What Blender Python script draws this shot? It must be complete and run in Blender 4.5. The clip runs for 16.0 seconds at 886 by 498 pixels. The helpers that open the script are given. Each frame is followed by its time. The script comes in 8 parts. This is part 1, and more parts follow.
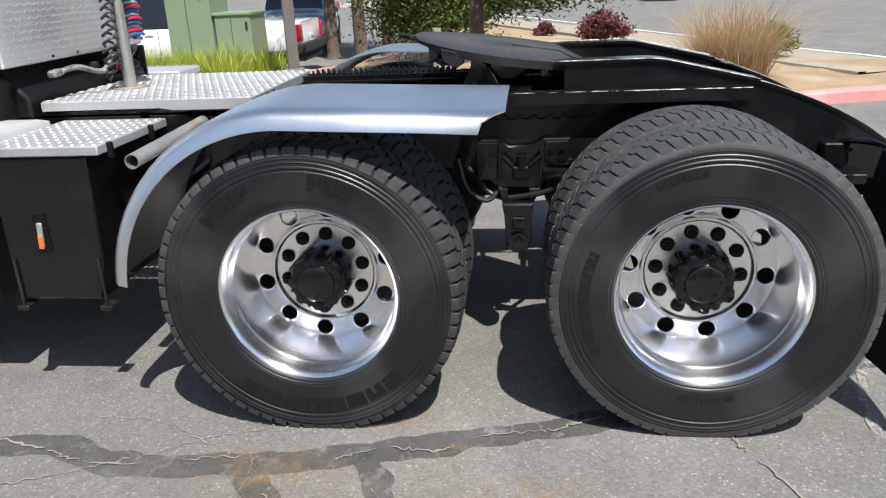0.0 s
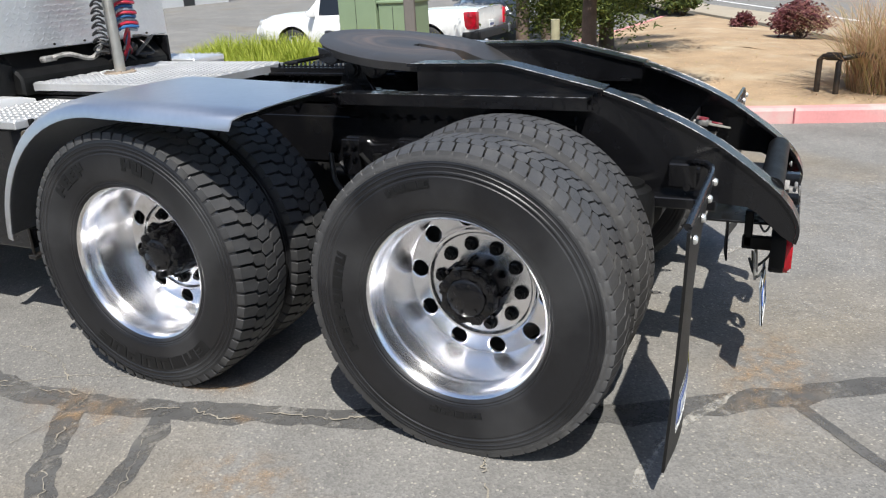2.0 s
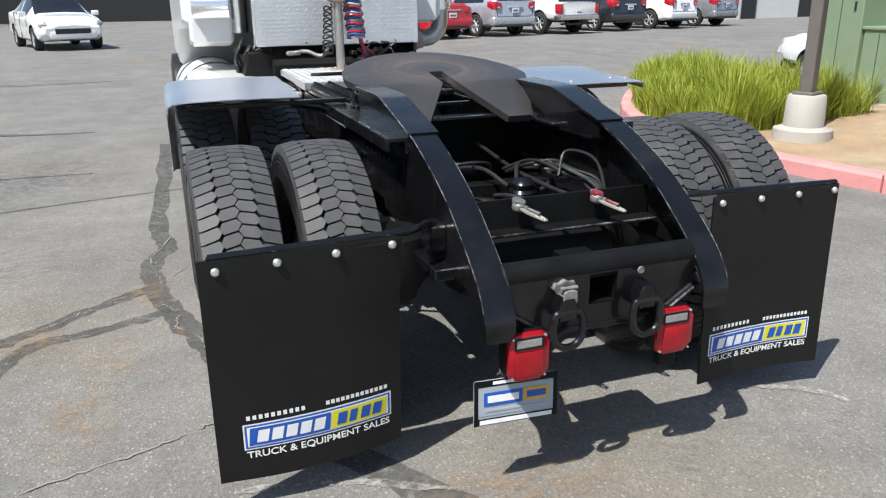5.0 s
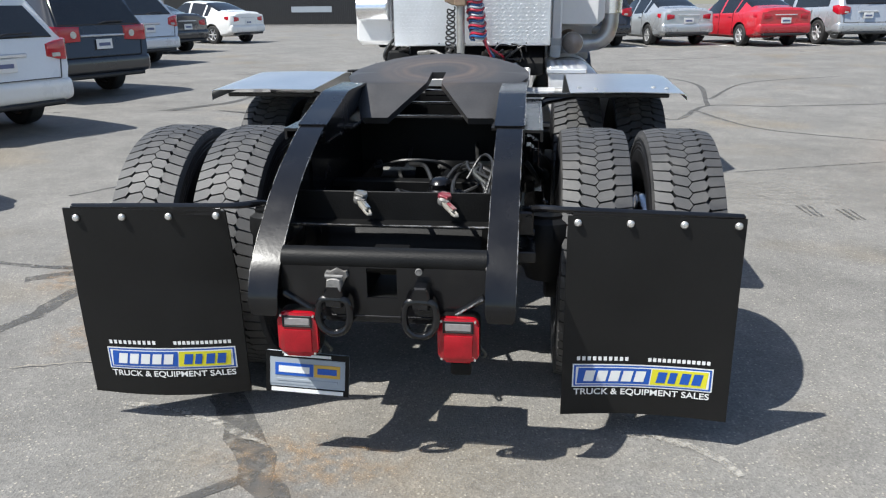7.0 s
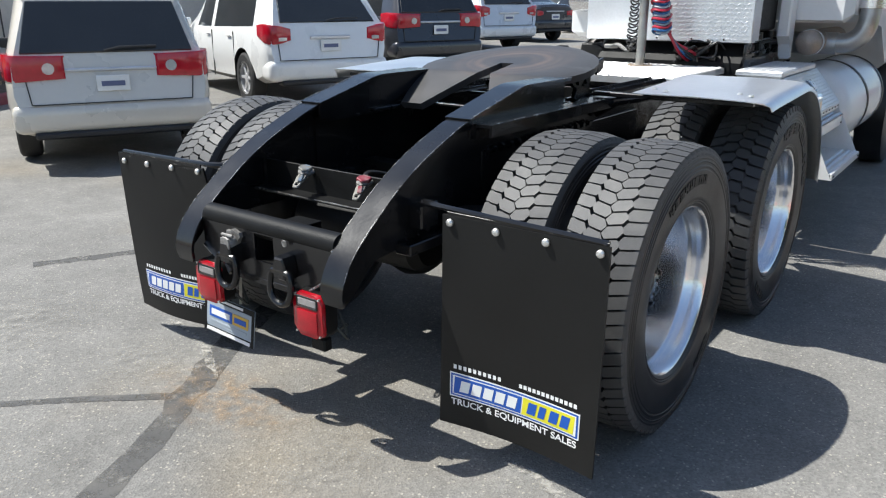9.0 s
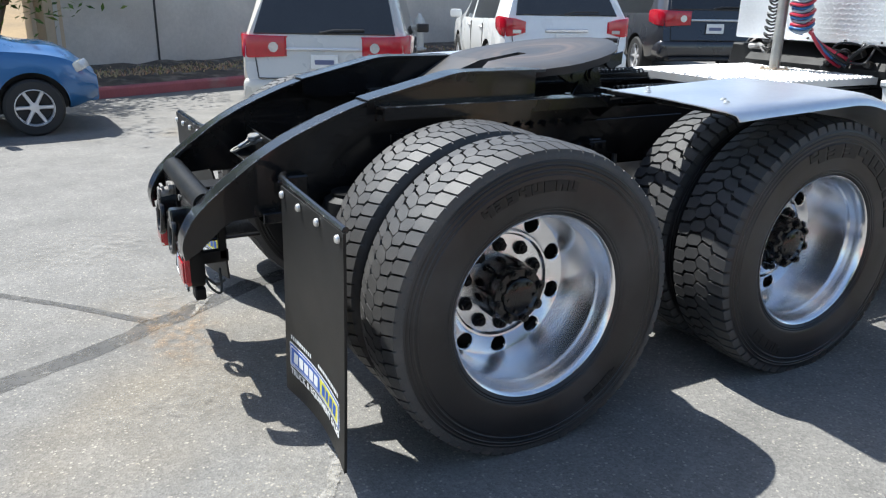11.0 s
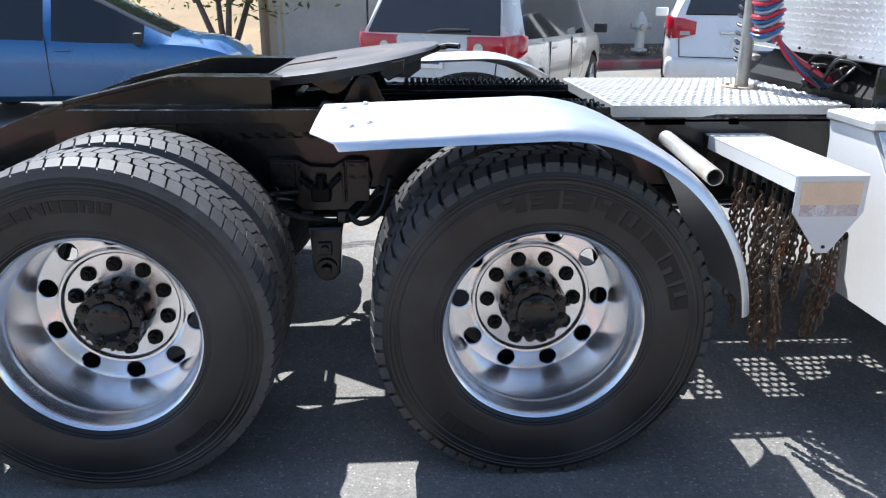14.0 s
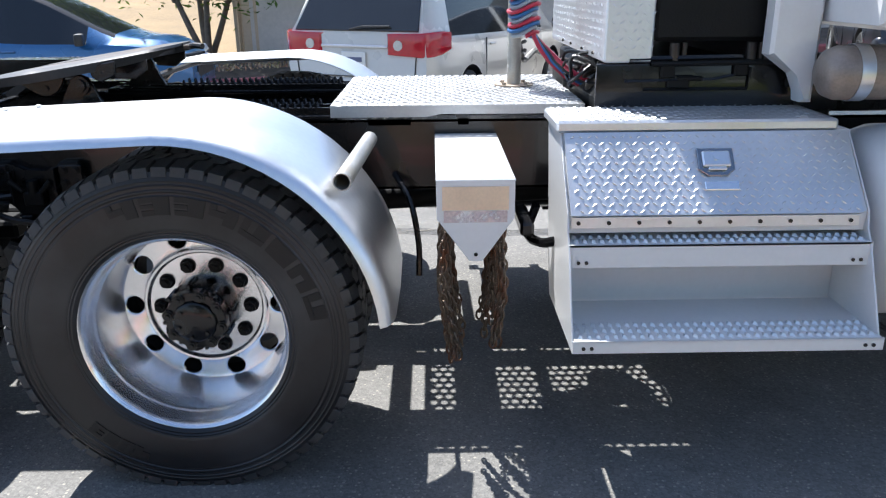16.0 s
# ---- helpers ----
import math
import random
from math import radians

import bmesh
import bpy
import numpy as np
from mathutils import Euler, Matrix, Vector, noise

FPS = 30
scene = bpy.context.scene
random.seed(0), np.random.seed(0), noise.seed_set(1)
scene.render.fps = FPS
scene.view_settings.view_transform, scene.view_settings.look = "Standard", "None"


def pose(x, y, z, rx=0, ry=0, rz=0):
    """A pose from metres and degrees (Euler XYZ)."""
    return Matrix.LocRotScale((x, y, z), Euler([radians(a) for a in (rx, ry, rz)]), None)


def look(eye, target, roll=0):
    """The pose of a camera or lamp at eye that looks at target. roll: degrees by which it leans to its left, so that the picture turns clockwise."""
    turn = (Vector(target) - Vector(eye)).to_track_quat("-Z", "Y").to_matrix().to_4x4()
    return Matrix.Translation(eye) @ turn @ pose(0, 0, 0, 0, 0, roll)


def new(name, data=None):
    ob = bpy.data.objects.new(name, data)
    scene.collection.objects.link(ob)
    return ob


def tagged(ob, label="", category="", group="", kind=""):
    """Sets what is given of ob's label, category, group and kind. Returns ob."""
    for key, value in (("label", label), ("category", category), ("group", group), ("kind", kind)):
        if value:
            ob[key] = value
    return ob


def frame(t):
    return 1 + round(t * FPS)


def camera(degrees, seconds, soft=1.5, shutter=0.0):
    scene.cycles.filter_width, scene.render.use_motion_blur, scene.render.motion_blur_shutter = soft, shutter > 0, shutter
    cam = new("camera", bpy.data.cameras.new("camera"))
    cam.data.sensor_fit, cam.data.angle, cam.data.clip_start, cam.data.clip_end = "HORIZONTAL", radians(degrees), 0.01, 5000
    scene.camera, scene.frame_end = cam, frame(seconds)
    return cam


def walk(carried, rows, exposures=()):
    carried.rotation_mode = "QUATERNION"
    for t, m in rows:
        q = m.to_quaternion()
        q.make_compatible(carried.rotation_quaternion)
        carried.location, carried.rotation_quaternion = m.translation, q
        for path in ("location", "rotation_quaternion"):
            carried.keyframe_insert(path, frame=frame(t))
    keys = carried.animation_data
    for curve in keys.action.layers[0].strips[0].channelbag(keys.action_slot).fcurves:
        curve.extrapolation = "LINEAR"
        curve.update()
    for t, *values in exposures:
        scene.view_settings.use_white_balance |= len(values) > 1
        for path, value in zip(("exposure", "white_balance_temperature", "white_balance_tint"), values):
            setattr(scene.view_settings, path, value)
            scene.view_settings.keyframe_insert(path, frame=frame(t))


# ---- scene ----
cam = camera(60.5, 16.0, soft=1.2)
PATH = [
    (0, (-3.579, 0.6, 1.577), (-1.713, 0.828, 0.895), -2.6),
    (0.5, (-3.531, 0.227, 1.571), (-1.684, 0.547, 0.876), -3.1),
    (1, (-3.461, -0.117, 1.583), (-1.641, 0.327, 0.883), -3.4),
    (1.5, (-3.407, -0.562, 1.588), (-1.634, 0.05, 0.892), -3.2),
    (2, (-3.235, -0.953, 1.574), (-1.542, -0.142, 0.885), -3.0),
    (2.5, (-3.039, -1.351, 1.574), (-1.457, -0.332, 0.896), -2.6),
    (3, (-2.811, -1.756, 1.601), (-1.372, -0.537, 0.934), -2.0),
    (3.5, (-2.479, -2.066, 1.617), (-1.213, -0.664, 0.962), -1.4),
    (3.7, (-2.338, -2.192, 1.603), (-1.146, -0.724, 0.952), -1.2),
    (5.8, (-0.574, -3.146, 1.614), (-0.279, -1.269, 0.99), -0.6),
    (6, (-0.404, -3.172, 1.625), (-0.194, -1.283, 1.002), -0.6),
    (6.5, (0.045, -3.27, 1.602), (0.043, -1.367, 0.985), -0.6),
    (7, (0.483, -3.269, 1.59), (0.257, -1.379, 0.976), -0.6),
    (7.5, (0.899, -3.18, 1.596), (0.445, -1.331, 0.982), -0.6),
    (8, (1.34, -3.083, 1.59), (0.653, -1.308, 0.974), -0.6),
    (8.2, (1.492, -3.011, 1.572), (0.713, -1.275, 0.957), -0.5),
    (10.3, (2.853, -1.894, 1.557), (1.319, -0.782, 0.918), 0.7),
    (10.5, (2.948, -1.77, 1.546), (1.375, -0.711, 0.912), 0.8),
    (11, (3.109, -1.381, 1.518), (1.435, -0.491, 0.88), 1.0),
    (11.5, (3.214, -0.963, 1.533), (1.462, -0.247, 0.885), 0.9),
    (12, (3.312, -0.536, 1.542), (1.505, 0.019, 0.89), 0.9),
    (12.5, (3.34, -0.152, 1.537), (1.495, 0.258, 0.883), 0.8),
    (13, (3.383, 0.22, 1.546), (1.516, 0.515, 0.892), 0.9),
    (13.5, (3.419, 0.574, 1.56), (1.539, 0.778, 0.91), 0.7),
    (14, (3.356, 0.897, 1.548), (1.471, 1.035, 0.895), 0.5),
    (14.5, (3.347, 1.188, 1.542), (1.46, 1.278, 0.885), 0.3),
    (15, (3.378, 1.523, 1.541), (1.49, 1.579, 0.883), 0.1),
    (15.5, (3.356, 1.842, 1.535), (1.468, 1.877, 0.876), -0.2),
    (16, (3.317, 2.15, 1.552), (1.43, 2.172, 0.889), -0.5),
]
walk(cam, [(t, look(eye, target, roll)) for t, eye, target, roll in PATH], [(0.0, 0.44, 6520, 10), (3.5, 0.44, 6500, 10), (7.0, 0.48, 6430, 9), (10.5, 0.75, 6330, 8), (13.5, 1.06, 6080, 11), (16.0, 1.06, 6150, 11)])

# ---- world, sun ----
SUN = Vector((-0.47, -0.275, 0.88)).normalized()
world = bpy.data.worlds.new("sky")
scene.world = world
world.use_nodes = True
wn = world.node_tree.nodes
sky = wn.new("ShaderNodeTexSky")
sky.sky_type, sky.sun_disc = "NISHITA", False
sky.sun_elevation, sky.sun_rotation = math.asin(SUN.z), radians(239.7)
wn["Background"].inputs[1].default_value = 0.108
world.node_tree.links.new(sky.outputs[0], wn["Background"].inputs[0])
sun = new("sun", bpy.data.lights.new("sun", "SUN"))
sun.data.energy, sun.data.angle, sun.data.color = 5.0, radians(0.53), (1.0, 0.98, 0.93)
sun.matrix_world = look(SUN * 30, (0, 0, 0))


# ---- materials ----
def mat(name, base, rough=0.6, metal=0.0, var=0.12, scale=6.0, bump=0.0, bscale=150.0, rvar=0.1, stain=None, amount=0.4, coat=0.0, spec=0.5):
    """A surface with two scales of variation, an optional second stain colour and fine relief."""
    m = bpy.data.materials.new(name)
    m.use_nodes = True
    n, l = m.node_tree.nodes, m.node_tree.links
    p = n["Principled BSDF"]
    co = n.new("ShaderNodeTexCoord")
    big, fine = n.new("ShaderNodeTexNoise"), n.new("ShaderNodeTexNoise")
    big.inputs["Scale"].default_value, fine.inputs["Scale"].default_value = scale, scale * 14
    big.inputs["Detail"].default_value = 5
    for t in (big, fine):
        l.new(co.outputs["Object"], t.inputs["Vector"])
    ramp = n.new("ShaderNodeValToRGB")
    lo, hi = [c * (1 - var) for c in base], [min(1, c * (1 + var)) for c in base]
    ramp.color_ramp.elements[0].color, ramp.color_ramp.elements[1].color = (*lo, 1), (*hi, 1)
    ramp.color_ramp.elements[0].position, ramp.color_ramp.elements[1].position = 0.3, 0.7
    mix = n.new("ShaderNodeMath")
    mix.operation = "MULTIPLY_ADD"
    mix.inputs[1].default_value = 0.35
    l.new(fine.outputs[0], mix.inputs[0])
    half = n.new("ShaderNodeMath")
    half.operation = "MULTIPLY"
    half.inputs[1].default_value = 0.65
    l.new(big.outputs[0], half.inputs[0])
    l.new(half.outputs[0], mix.inputs[2])
    l.new(mix.outputs[0], ramp.inputs[0])
    colour = ramp.outputs[0]
    if stain:
        st = n.new("ShaderNodeTexNoise")
        st.inputs["Scale"].default_value, st.inputs["Detail"].default_value = scale * 0.6, 8
        l.new(co.outputs["Object"], st.inputs["Vector"])
        sr = n.new("ShaderNodeValToRGB")
        sr.color_ramp.elements[0].position, sr.color_ramp.elements[1].position = 0.62 - 0.3 * amount, 0.8 - 0.2 * amount
        l.new(st.outputs[0], sr.inputs[0])
        mx = n.new("ShaderNodeMixRGB")
        mx.inputs[2].default_value = (*stain, 1)
        l.new(sr.outputs[0], mx.inputs[0])
        l.new(colour, mx.inputs[1])
        colour = mx.outputs[0]
    l.new(colour, p.inputs["Base Color"])
    p.inputs["Metallic"].default_value = metal
    p.inputs["Specular IOR Level"].default_value = spec
    p.inputs["Coat Weight"].default_value = coat
    p.inputs["Coat Roughness"].default_value = 0.05
    rr = n.new("ShaderNodeMapRange")
    rr.inputs[3].default_value, rr.inputs[4].default_value = max(0.02, rough - rvar), min(1, rough + rvar)
    l.new(big.outputs[0], rr.inputs[0])
    l.new(rr.outputs[0], p.inputs["Roughness"])
    if bump:
        bt, bn = n.new("ShaderNodeTexNoise"), n.new("ShaderNodeBump")
        bt.inputs["Scale"].default_value, bt.inputs["Detail"].default_value = bscale, 4
        bn.inputs["Strength"].default_value, bn.inputs["Distance"].default_value = bump, 0.01
        l.new(co.outputs["Object"], bt.inputs["Vector"])
        l.new(bt.outputs[0], bn.inputs["Height"])
        l.new(bn.outputs[0], p.inputs["Normal"])
    return m


def asphalt(name, dark, light, spot):
    """Worn asphalt: pale aggregate in dark binder, broad stains."""
    m = mat(name, light, 0.88, 0, 0.16, 0.7, 0.0, rvar=0.06, stain=spot, amount=0.18)
    n, l = m.node_tree.nodes, m.node_tree.links
    p = n["Principled BSDF"]
    old = p.inputs["Base Color"].links[0].from_socket
    co = n.new("ShaderNodeTexCoord")
    v = n.new("ShaderNodeTexVoronoi")
    v.inputs["Scale"].default_value = 120
    l.new(co.outputs["Object"], v.inputs["Vector"])
    r = n.new("ShaderNodeValToRGB")
    e = r.color_ramp.elements
    e[0].position, e[0].color = 0.0, (*[c * 0.62 for c in dark], 1)
    e[1].position, e[1].color = 1.0, (1.75, 1.68, 1.55, 1)
    for pos, k in ((0.35, 0.82), (0.6, 1.0), (0.86, 1.18)):
        x = e.new(pos)
        x.color = (k, k, k, 1)
    e[0].color = (0.6, 0.6, 0.62, 1)
    l.new(v.outputs["Color"], r.inputs[0])
    mx = n.new("ShaderNodeMixRGB")
    mx.blend_type, mx.inputs[0].default_value = "MULTIPLY", 0.75
    l.new(old, mx.inputs[1])
    l.new(r.outputs[0], mx.inputs[2])
    # scattered larger pale stones
    v2, near, pick, both, st = n.new("ShaderNodeTexVoronoi"), n.new("ShaderNodeMath"), n.new("ShaderNodeSeparateColor"), n.new("ShaderNodeMath"), n.new("ShaderNodeMixRGB")
    v2.inputs["Scale"].default_value = 62
    l.new(co.outputs["Object"], v2.inputs["Vector"])
    near.operation, near.inputs[1].default_value = "LESS_THAN", 0.30
    l.new(v2.outputs["Distance"], near.inputs[0])
    l.new(v2.outputs["Color"], pick.inputs[0])
    gt = n.new("ShaderNodeMath")
    gt.operation, gt.inputs[1].default_value = "GREATER_THAN", 0.80
    l.new(pick.outputs[0], gt.inputs[0])
    both.operation = "MULTIPLY"
    l.new(near.outputs[0], both.inputs[0])
    l.new(gt.outputs[0], both.inputs[1])
    half2 = n.new("ShaderNodeMath")
    half2.operation, half2.inputs[1].default_value = "MULTIPLY", 0.62
    l.new(both.outputs[0], half2.inputs[0])
    l.new(half2.outputs[0], st.inputs[0])
    l.new(mx.outputs[0], st.inputs[1])
    st.inputs[2].default_value = (0.40, 0.37, 0.31, 1)
    # broad uneven wear
    wv, wr, wm = n.new("ShaderNodeTexNoise"), n.new("ShaderNodeMapRange"), n.new("ShaderNodeMixRGB")
    wv.inputs["Scale"].default_value, wv.inputs["Detail"].default_value, wv.inputs["Roughness"].default_value = 1.9, 9, 0.68
    l.new(co.outputs["Object"], wv.inputs["Vector"])
    wr.inputs[1].default_value, wr.inputs[2].default_value, wr.inputs[3].default_value, wr.inputs[4].default_value = 0.3, 0.7, 0.80, 1.18
    l.new(wv.outputs[0], wr.inputs[0])
    wm.blend_type, wm.inputs[0].default_value = "MULTIPLY", 1.0
    l.new(st.outputs[0], wm.inputs[1])
    l.new(wr.outputs[0], wm.inputs[2])
    l.new(wm.outputs[0], p.inputs["Base Color"])
    bn = n.new("ShaderNodeBump")
    bn.inputs["Strength"].default_value, bn.inputs["Distance"].default_value = 0.55, 0.004
    l.new(v.outputs["Distance"], bn.inputs["Height"])
    l.new(bn.outputs[0], p.inputs["Normal"])
    return m


def worn_plate(name):
    """Greased steel worn in rings about the king pin."""
    m = mat(name, (0.062, 0.060, 0.060), 0.46, 0.4, 0.18, 7, 0.04, 120, 0.08)
    n, l = m.node_tree.nodes, m.node_tree.links
    p = n["Principled BSDF"]
    old = p.inputs["Base Color"].links[0].from_socket
    co, off, ln, ns, ad, rp = n.new("ShaderNodeTexCoord"), n.new("ShaderNodeVectorMath"), n.new("ShaderNodeVectorMath"), n.new("ShaderNodeTexNoise"), n.new("ShaderNodeMath"), n.new("ShaderNodeValToRGB")
    off.operation, ln.operation, ad.operation = "SUBTRACT", "LENGTH", "MULTIPLY_ADD"
    off.inputs[1].default_value = (0.0, 0.74, 1.265)
    l.new(co.outputs["Object"], off.inputs[0])
    l.new(off.outputs[0], ln.inputs[0])
    ns.inputs["Scale"].default_value = 6
    l.new(co.outputs["Object"], ns.inputs["Vector"])
    ad.inputs[1].default_value = 0.05
    l.new(ns.outputs[0], ad.inputs[0])
    l.new(ln.outputs["Value"], ad.inputs[2])
    e = rp.color_ramp.elements
    e[0].position, e[0].color = 0.10, (0, 0, 0, 1)
    e[1].position, e[1].color = 0.44, (0, 0, 0, 1)
    for pos, v in ((0.14, 0.35), (0.17, 0.1), (0.205, 0.9), (0.235, 0.25), (0.26, 0.55), (0.275, 0.15), (0.31, 0.4), (0.35, 0.05)):
        x = e.new(pos)
        x.color = (v, v, v, 1)
    l.new(ad.outputs[0], rp.inputs[0])
    mx = n.new("ShaderNodeMixRGB")
    mx.inputs[2].default_value = (0.25, 0.175, 0.13, 1)
    sc = n.new("ShaderNodeMath")
    sc.operation = "MULTIPLY"
    l.new(rp.outputs[0], sc.inputs[0])
    l.new(ns.outputs[0], sc.inputs[1])
    l.new(sc.outputs[0], mx.inputs[0])
    l.new(old, mx.inputs[1])
    l.new(mx.outputs[0], p.inputs["Base Color"])
    return m


def patchy(m, scale, lo, hi, most=1.0):
    """Lets the ground show through a thin worn coat."""
    n, l = m.node_tree.nodes, m.node_tree.links
    co, ns, rp, mu = n.new("ShaderNodeTexCoord"), n.new("ShaderNodeTexNoise"), n.new("ShaderNodeMapRange"), n.new("ShaderNodeMath")
    ns.inputs["Scale"].default_value, ns.inputs["Detail"].default_value, ns.inputs["Roughness"].default_value = scale, 8, 0.65
    l.new(co.outputs["Object"], ns.inputs["Vector"])
    rp.inputs[1].default_value, rp.inputs[2].default_value, rp.inputs[3].default_value, rp.inputs[4].default_value = lo, hi, 0.0, most
    l.new(ns.outputs[0], rp.inputs[0])
    l.new(rp.outputs[0], n["Principled BSDF"].inputs["Alpha"])
    return m


ASPHALT = asphalt("worn_asphalt", (0.08, 0.08, 0.08), (0.185, 0.178, 0.165), (0.20, 0.165, 0.115))
TAR = mat("crack_tar", (0.085, 0.083, 0.080), 0.82, 0, 0.3, 9, 0.15, 160, stain=(0.14, 0.133, 0.12), amount=0.3)
patchy(TAR, 13, 0.34, 0.54, 0.9)
PALE = mat("pale_crack", (0.29, 0.26, 0.21), 0.9, 0, 0.3, 9, 0.4, 90)
BLACK = mat("black_paint", (0.0055, 0.0055, 0.0064), 0.25, 0, 0.3, 8, 0.035, 70, 0.10, stain=(0.014, 0.0135, 0.013), amount=0.25, coat=0.25, spec=0.36)
BLACKDULL = mat("dull_black", (0.006, 0.006, 0.006), 0.5, 0, 0.4, 10, 0.12, 150, 0.12, spec=0.2)
GREASE = mat("greasy_steel", (0.035, 0.032, 0.03), 0.42, 0.6, 0.4, 5, 0.15, 60, 0.15, stain=(0.10, 0.075, 0.055), amount=0.4)
RUBBER = mat("tyre_rubber", (0.0105, 0.0105, 0.0118), 0.38, 0, 0.3, 5, 0.06, 320, 0.14, stain=(0.038, 0.038, 0.0392), amount=0.46, spec=0.5)
RUBBERW = mat("worn_tread", (0.052, 0.051, 0.051), 0.56, 0, 0.22, 14, 0.18, 300, 0.08, stain=(0.085, 0.082, 0.077), amount=0.3, spec=0.6)
# forward axle's tread, shade under the fenders put into its colour
RUBBERD = mat("shaded_tread", (0.042, 0.042, 0.043), 0.6, 0, 0.22, 14, 0.18, 300, 0.08, stain=(0.07, 0.068, 0.064), amount=0.3, spec=0.5)
RUBLET = mat("raised_rubber", (0.0028, 0.0028, 0.003), 0.55, 0, 0.2, 20, 0.1, 200)
FLAP = mat("flap_rubber", (0.0075, 0.0073, 0.0070), 0.5, 0, 0.22, 5, 0.05, 260, 0.08, spec=0.32)
ALLOY = mat("polished_aluminium", (0.90, 0.90, 0.91), 0.25, 1.0, 0.05, 6, 0.012, 60, 0.06)


def turned(name, colour, rough, aniso):
    """Lathe-turned bright metal: fine rings about the x axis that draw reflections out across them."""
    m = mat(name, colour, rough, 1.0, 0.05, 5, 0, 60, 0.05)
    n, l = m.node_tree.nodes, m.node_tree.links
    p = n["Principled BSDF"]
    tg = n.new("ShaderNodeTangent")
    tg.direction_type, tg.axis = "RADIAL", "X"
    l.new(tg.outputs[0], p.inputs["Tangent"])
    p.inputs["Anisotropic"].default_value, p.inputs["Anisotropic Rotation"].default_value = aniso, 0.25
    co, sp, sq, ad, ns, bn = n.new("ShaderNodeTexCoord"), n.new("ShaderNodeSeparateXYZ"), n.new("ShaderNodeVectorMath"), n.new("ShaderNodeMath"), n.new("ShaderNodeTexNoise"), n.new("ShaderNodeBump")
    l.new(co.outputs["Object"], sp.inputs[0])
    flat = n.new("ShaderNodeCombineXYZ")
    l.new(sp.outputs[1], flat.inputs[1])
    l.new(sp.outputs[2], flat.inputs[2])
    sq.operation = "LENGTH"
    l.new(flat.outputs[0], sq.inputs[0])
    ad.operation = "ADD"
    l.new(sq.outputs["Value"], ad.inputs[0])
    l.new(sp.outputs[0], ad.inputs[1])
    ns.noise_dimensions = "1D"
    ns.inputs["Scale"].default_value, ns.inputs["Detail"].default_value = 150, 4
    l.new(ad.outputs[0], ns.inputs["W"])
    bn.inputs["Strength"].default_value, bn.inputs["Distance"].default_value = 0.08, 0.002
    l.new(ns.outputs[0], bn.inputs["Height"])
    l.new(bn.outputs[0], p.inputs["Normal"])
    return m


TURNED = turned("turned_aluminium", (0.92, 0.92, 0.935), 0.235, 0.78)
SATIN = mat("satin_aluminium", (0.80, 0.81, 0.83), 0.36, 1.0, 0.06, 3, 0.03, 40, 0.07)
PLATE = mat("tread_plate", (0.72, 0.73, 0.745), 0.36, 0.7, 0.08, 5, 0.03, 60, 0.08)
DECK = mat("deck_aluminium", (0.52, 0.52, 0.515), 0.45, 0.6, 0.12, 6, 0.08, 80, 0.1, stain=(0.5, 0.48, 0.45), amount=0.2)
WHITE = mat("white_paint", (0.71, 0.71, 0.705), 0.3, 0, 0.04, 4, 0.02, 40, 0.06, coat=0.4)
GREASEPL = worn_plate("worn_greased_plate")
CHAIN = mat("rusty_chain", (0.15, 0.115, 0.085), 0.42, 0.8, 0.4, 18, 0.4, 220, stain=(0.16, 0.06, 0.028), amount=0.45)
BOLT = mat("zinc_bolt", (0.72, 0.71, 0.68), 0.35, 0.8, 0.15, 30)
GALV = mat("galvanised_tube", (0.42, 0.41, 0.38), 0.45, 0.7, 0.2, 12, 0.1, 60, stain=(0.4, 0.33, 0.24), amount=0.3)
REDLENS = mat("red_lens", (0.36, 0.004, 0.012), 0.16, 0, 0.3, 16, 0.10, 220, coat=0.4, spec=0.4)
CLEARLENS = mat("clear_lens", (0.30, 0.28, 0.27), 0.15, 0, 0.15, 60, 0.3, 300, coat=0.6)
ORANGE = mat("orange_sticker", (0.70, 0.16, 0.04), 0.5, 0, 0.1, 30)
CREAM = mat("faded_reflector", (0.85, 0.62, 0.42), 0.45, 0, 0.12, 8)
PINKISH = patchy(mat("faded_pink_film", (0.85, 0.68, 0.64), 0.5, 0, 0.1, 12), 14, 0.35, 0.6, 0.8)
LBLUE = mat("logo_blue", (0.012, 0.09, 0.42), 0.45, 0, 0.06, 20)
LYELLOW = mat("logo_yellow", (0.72, 0.66, 0.03), 0.45, 0, 0.06, 20)
LWHITE = mat("logo_white", (0.80, 0.80, 0.78), 0.5, 0, 0.06, 20)
LGREY = mat("logo_grey", (0.34, 0.38, 0.42), 0.5, 0, 0.08, 20)
LGOLD = mat("logo_gold", (0.62, 0.38, 0.06), 0.45, 0, 0.06, 20)
# rubbed edges, and the painted reflection on the mounting angle
WORN = patchy(mat("worn_bright_edge", (0.50, 0.49, 0.48), 0.42, 0.6, 0.2, 30), 17, 0.42, 0.66, 0.62)
CHIPR = mat("chipped_red", (0.22, 0.022, 0.034), 0.5, 0.1, 0.4, 40, 0.3, 120, stain=(0.24, 0.22, 0.20), amount=0.5)
CHIPB = mat("chipped_blue", (0.16, 0.155, 0.14), 0.55, 0.2, 0.35, 40, 0.3, 120, stain=(0.05, 0.12, 0.22), amount=0.45)
CAST = mat("mottled_cast_metal", (0.27, 0.26, 0.245), 0.58, 0.35, 0.35, 40, 0.2, 160, stain=(0.07, 0.065, 0.06), amount=0.5)
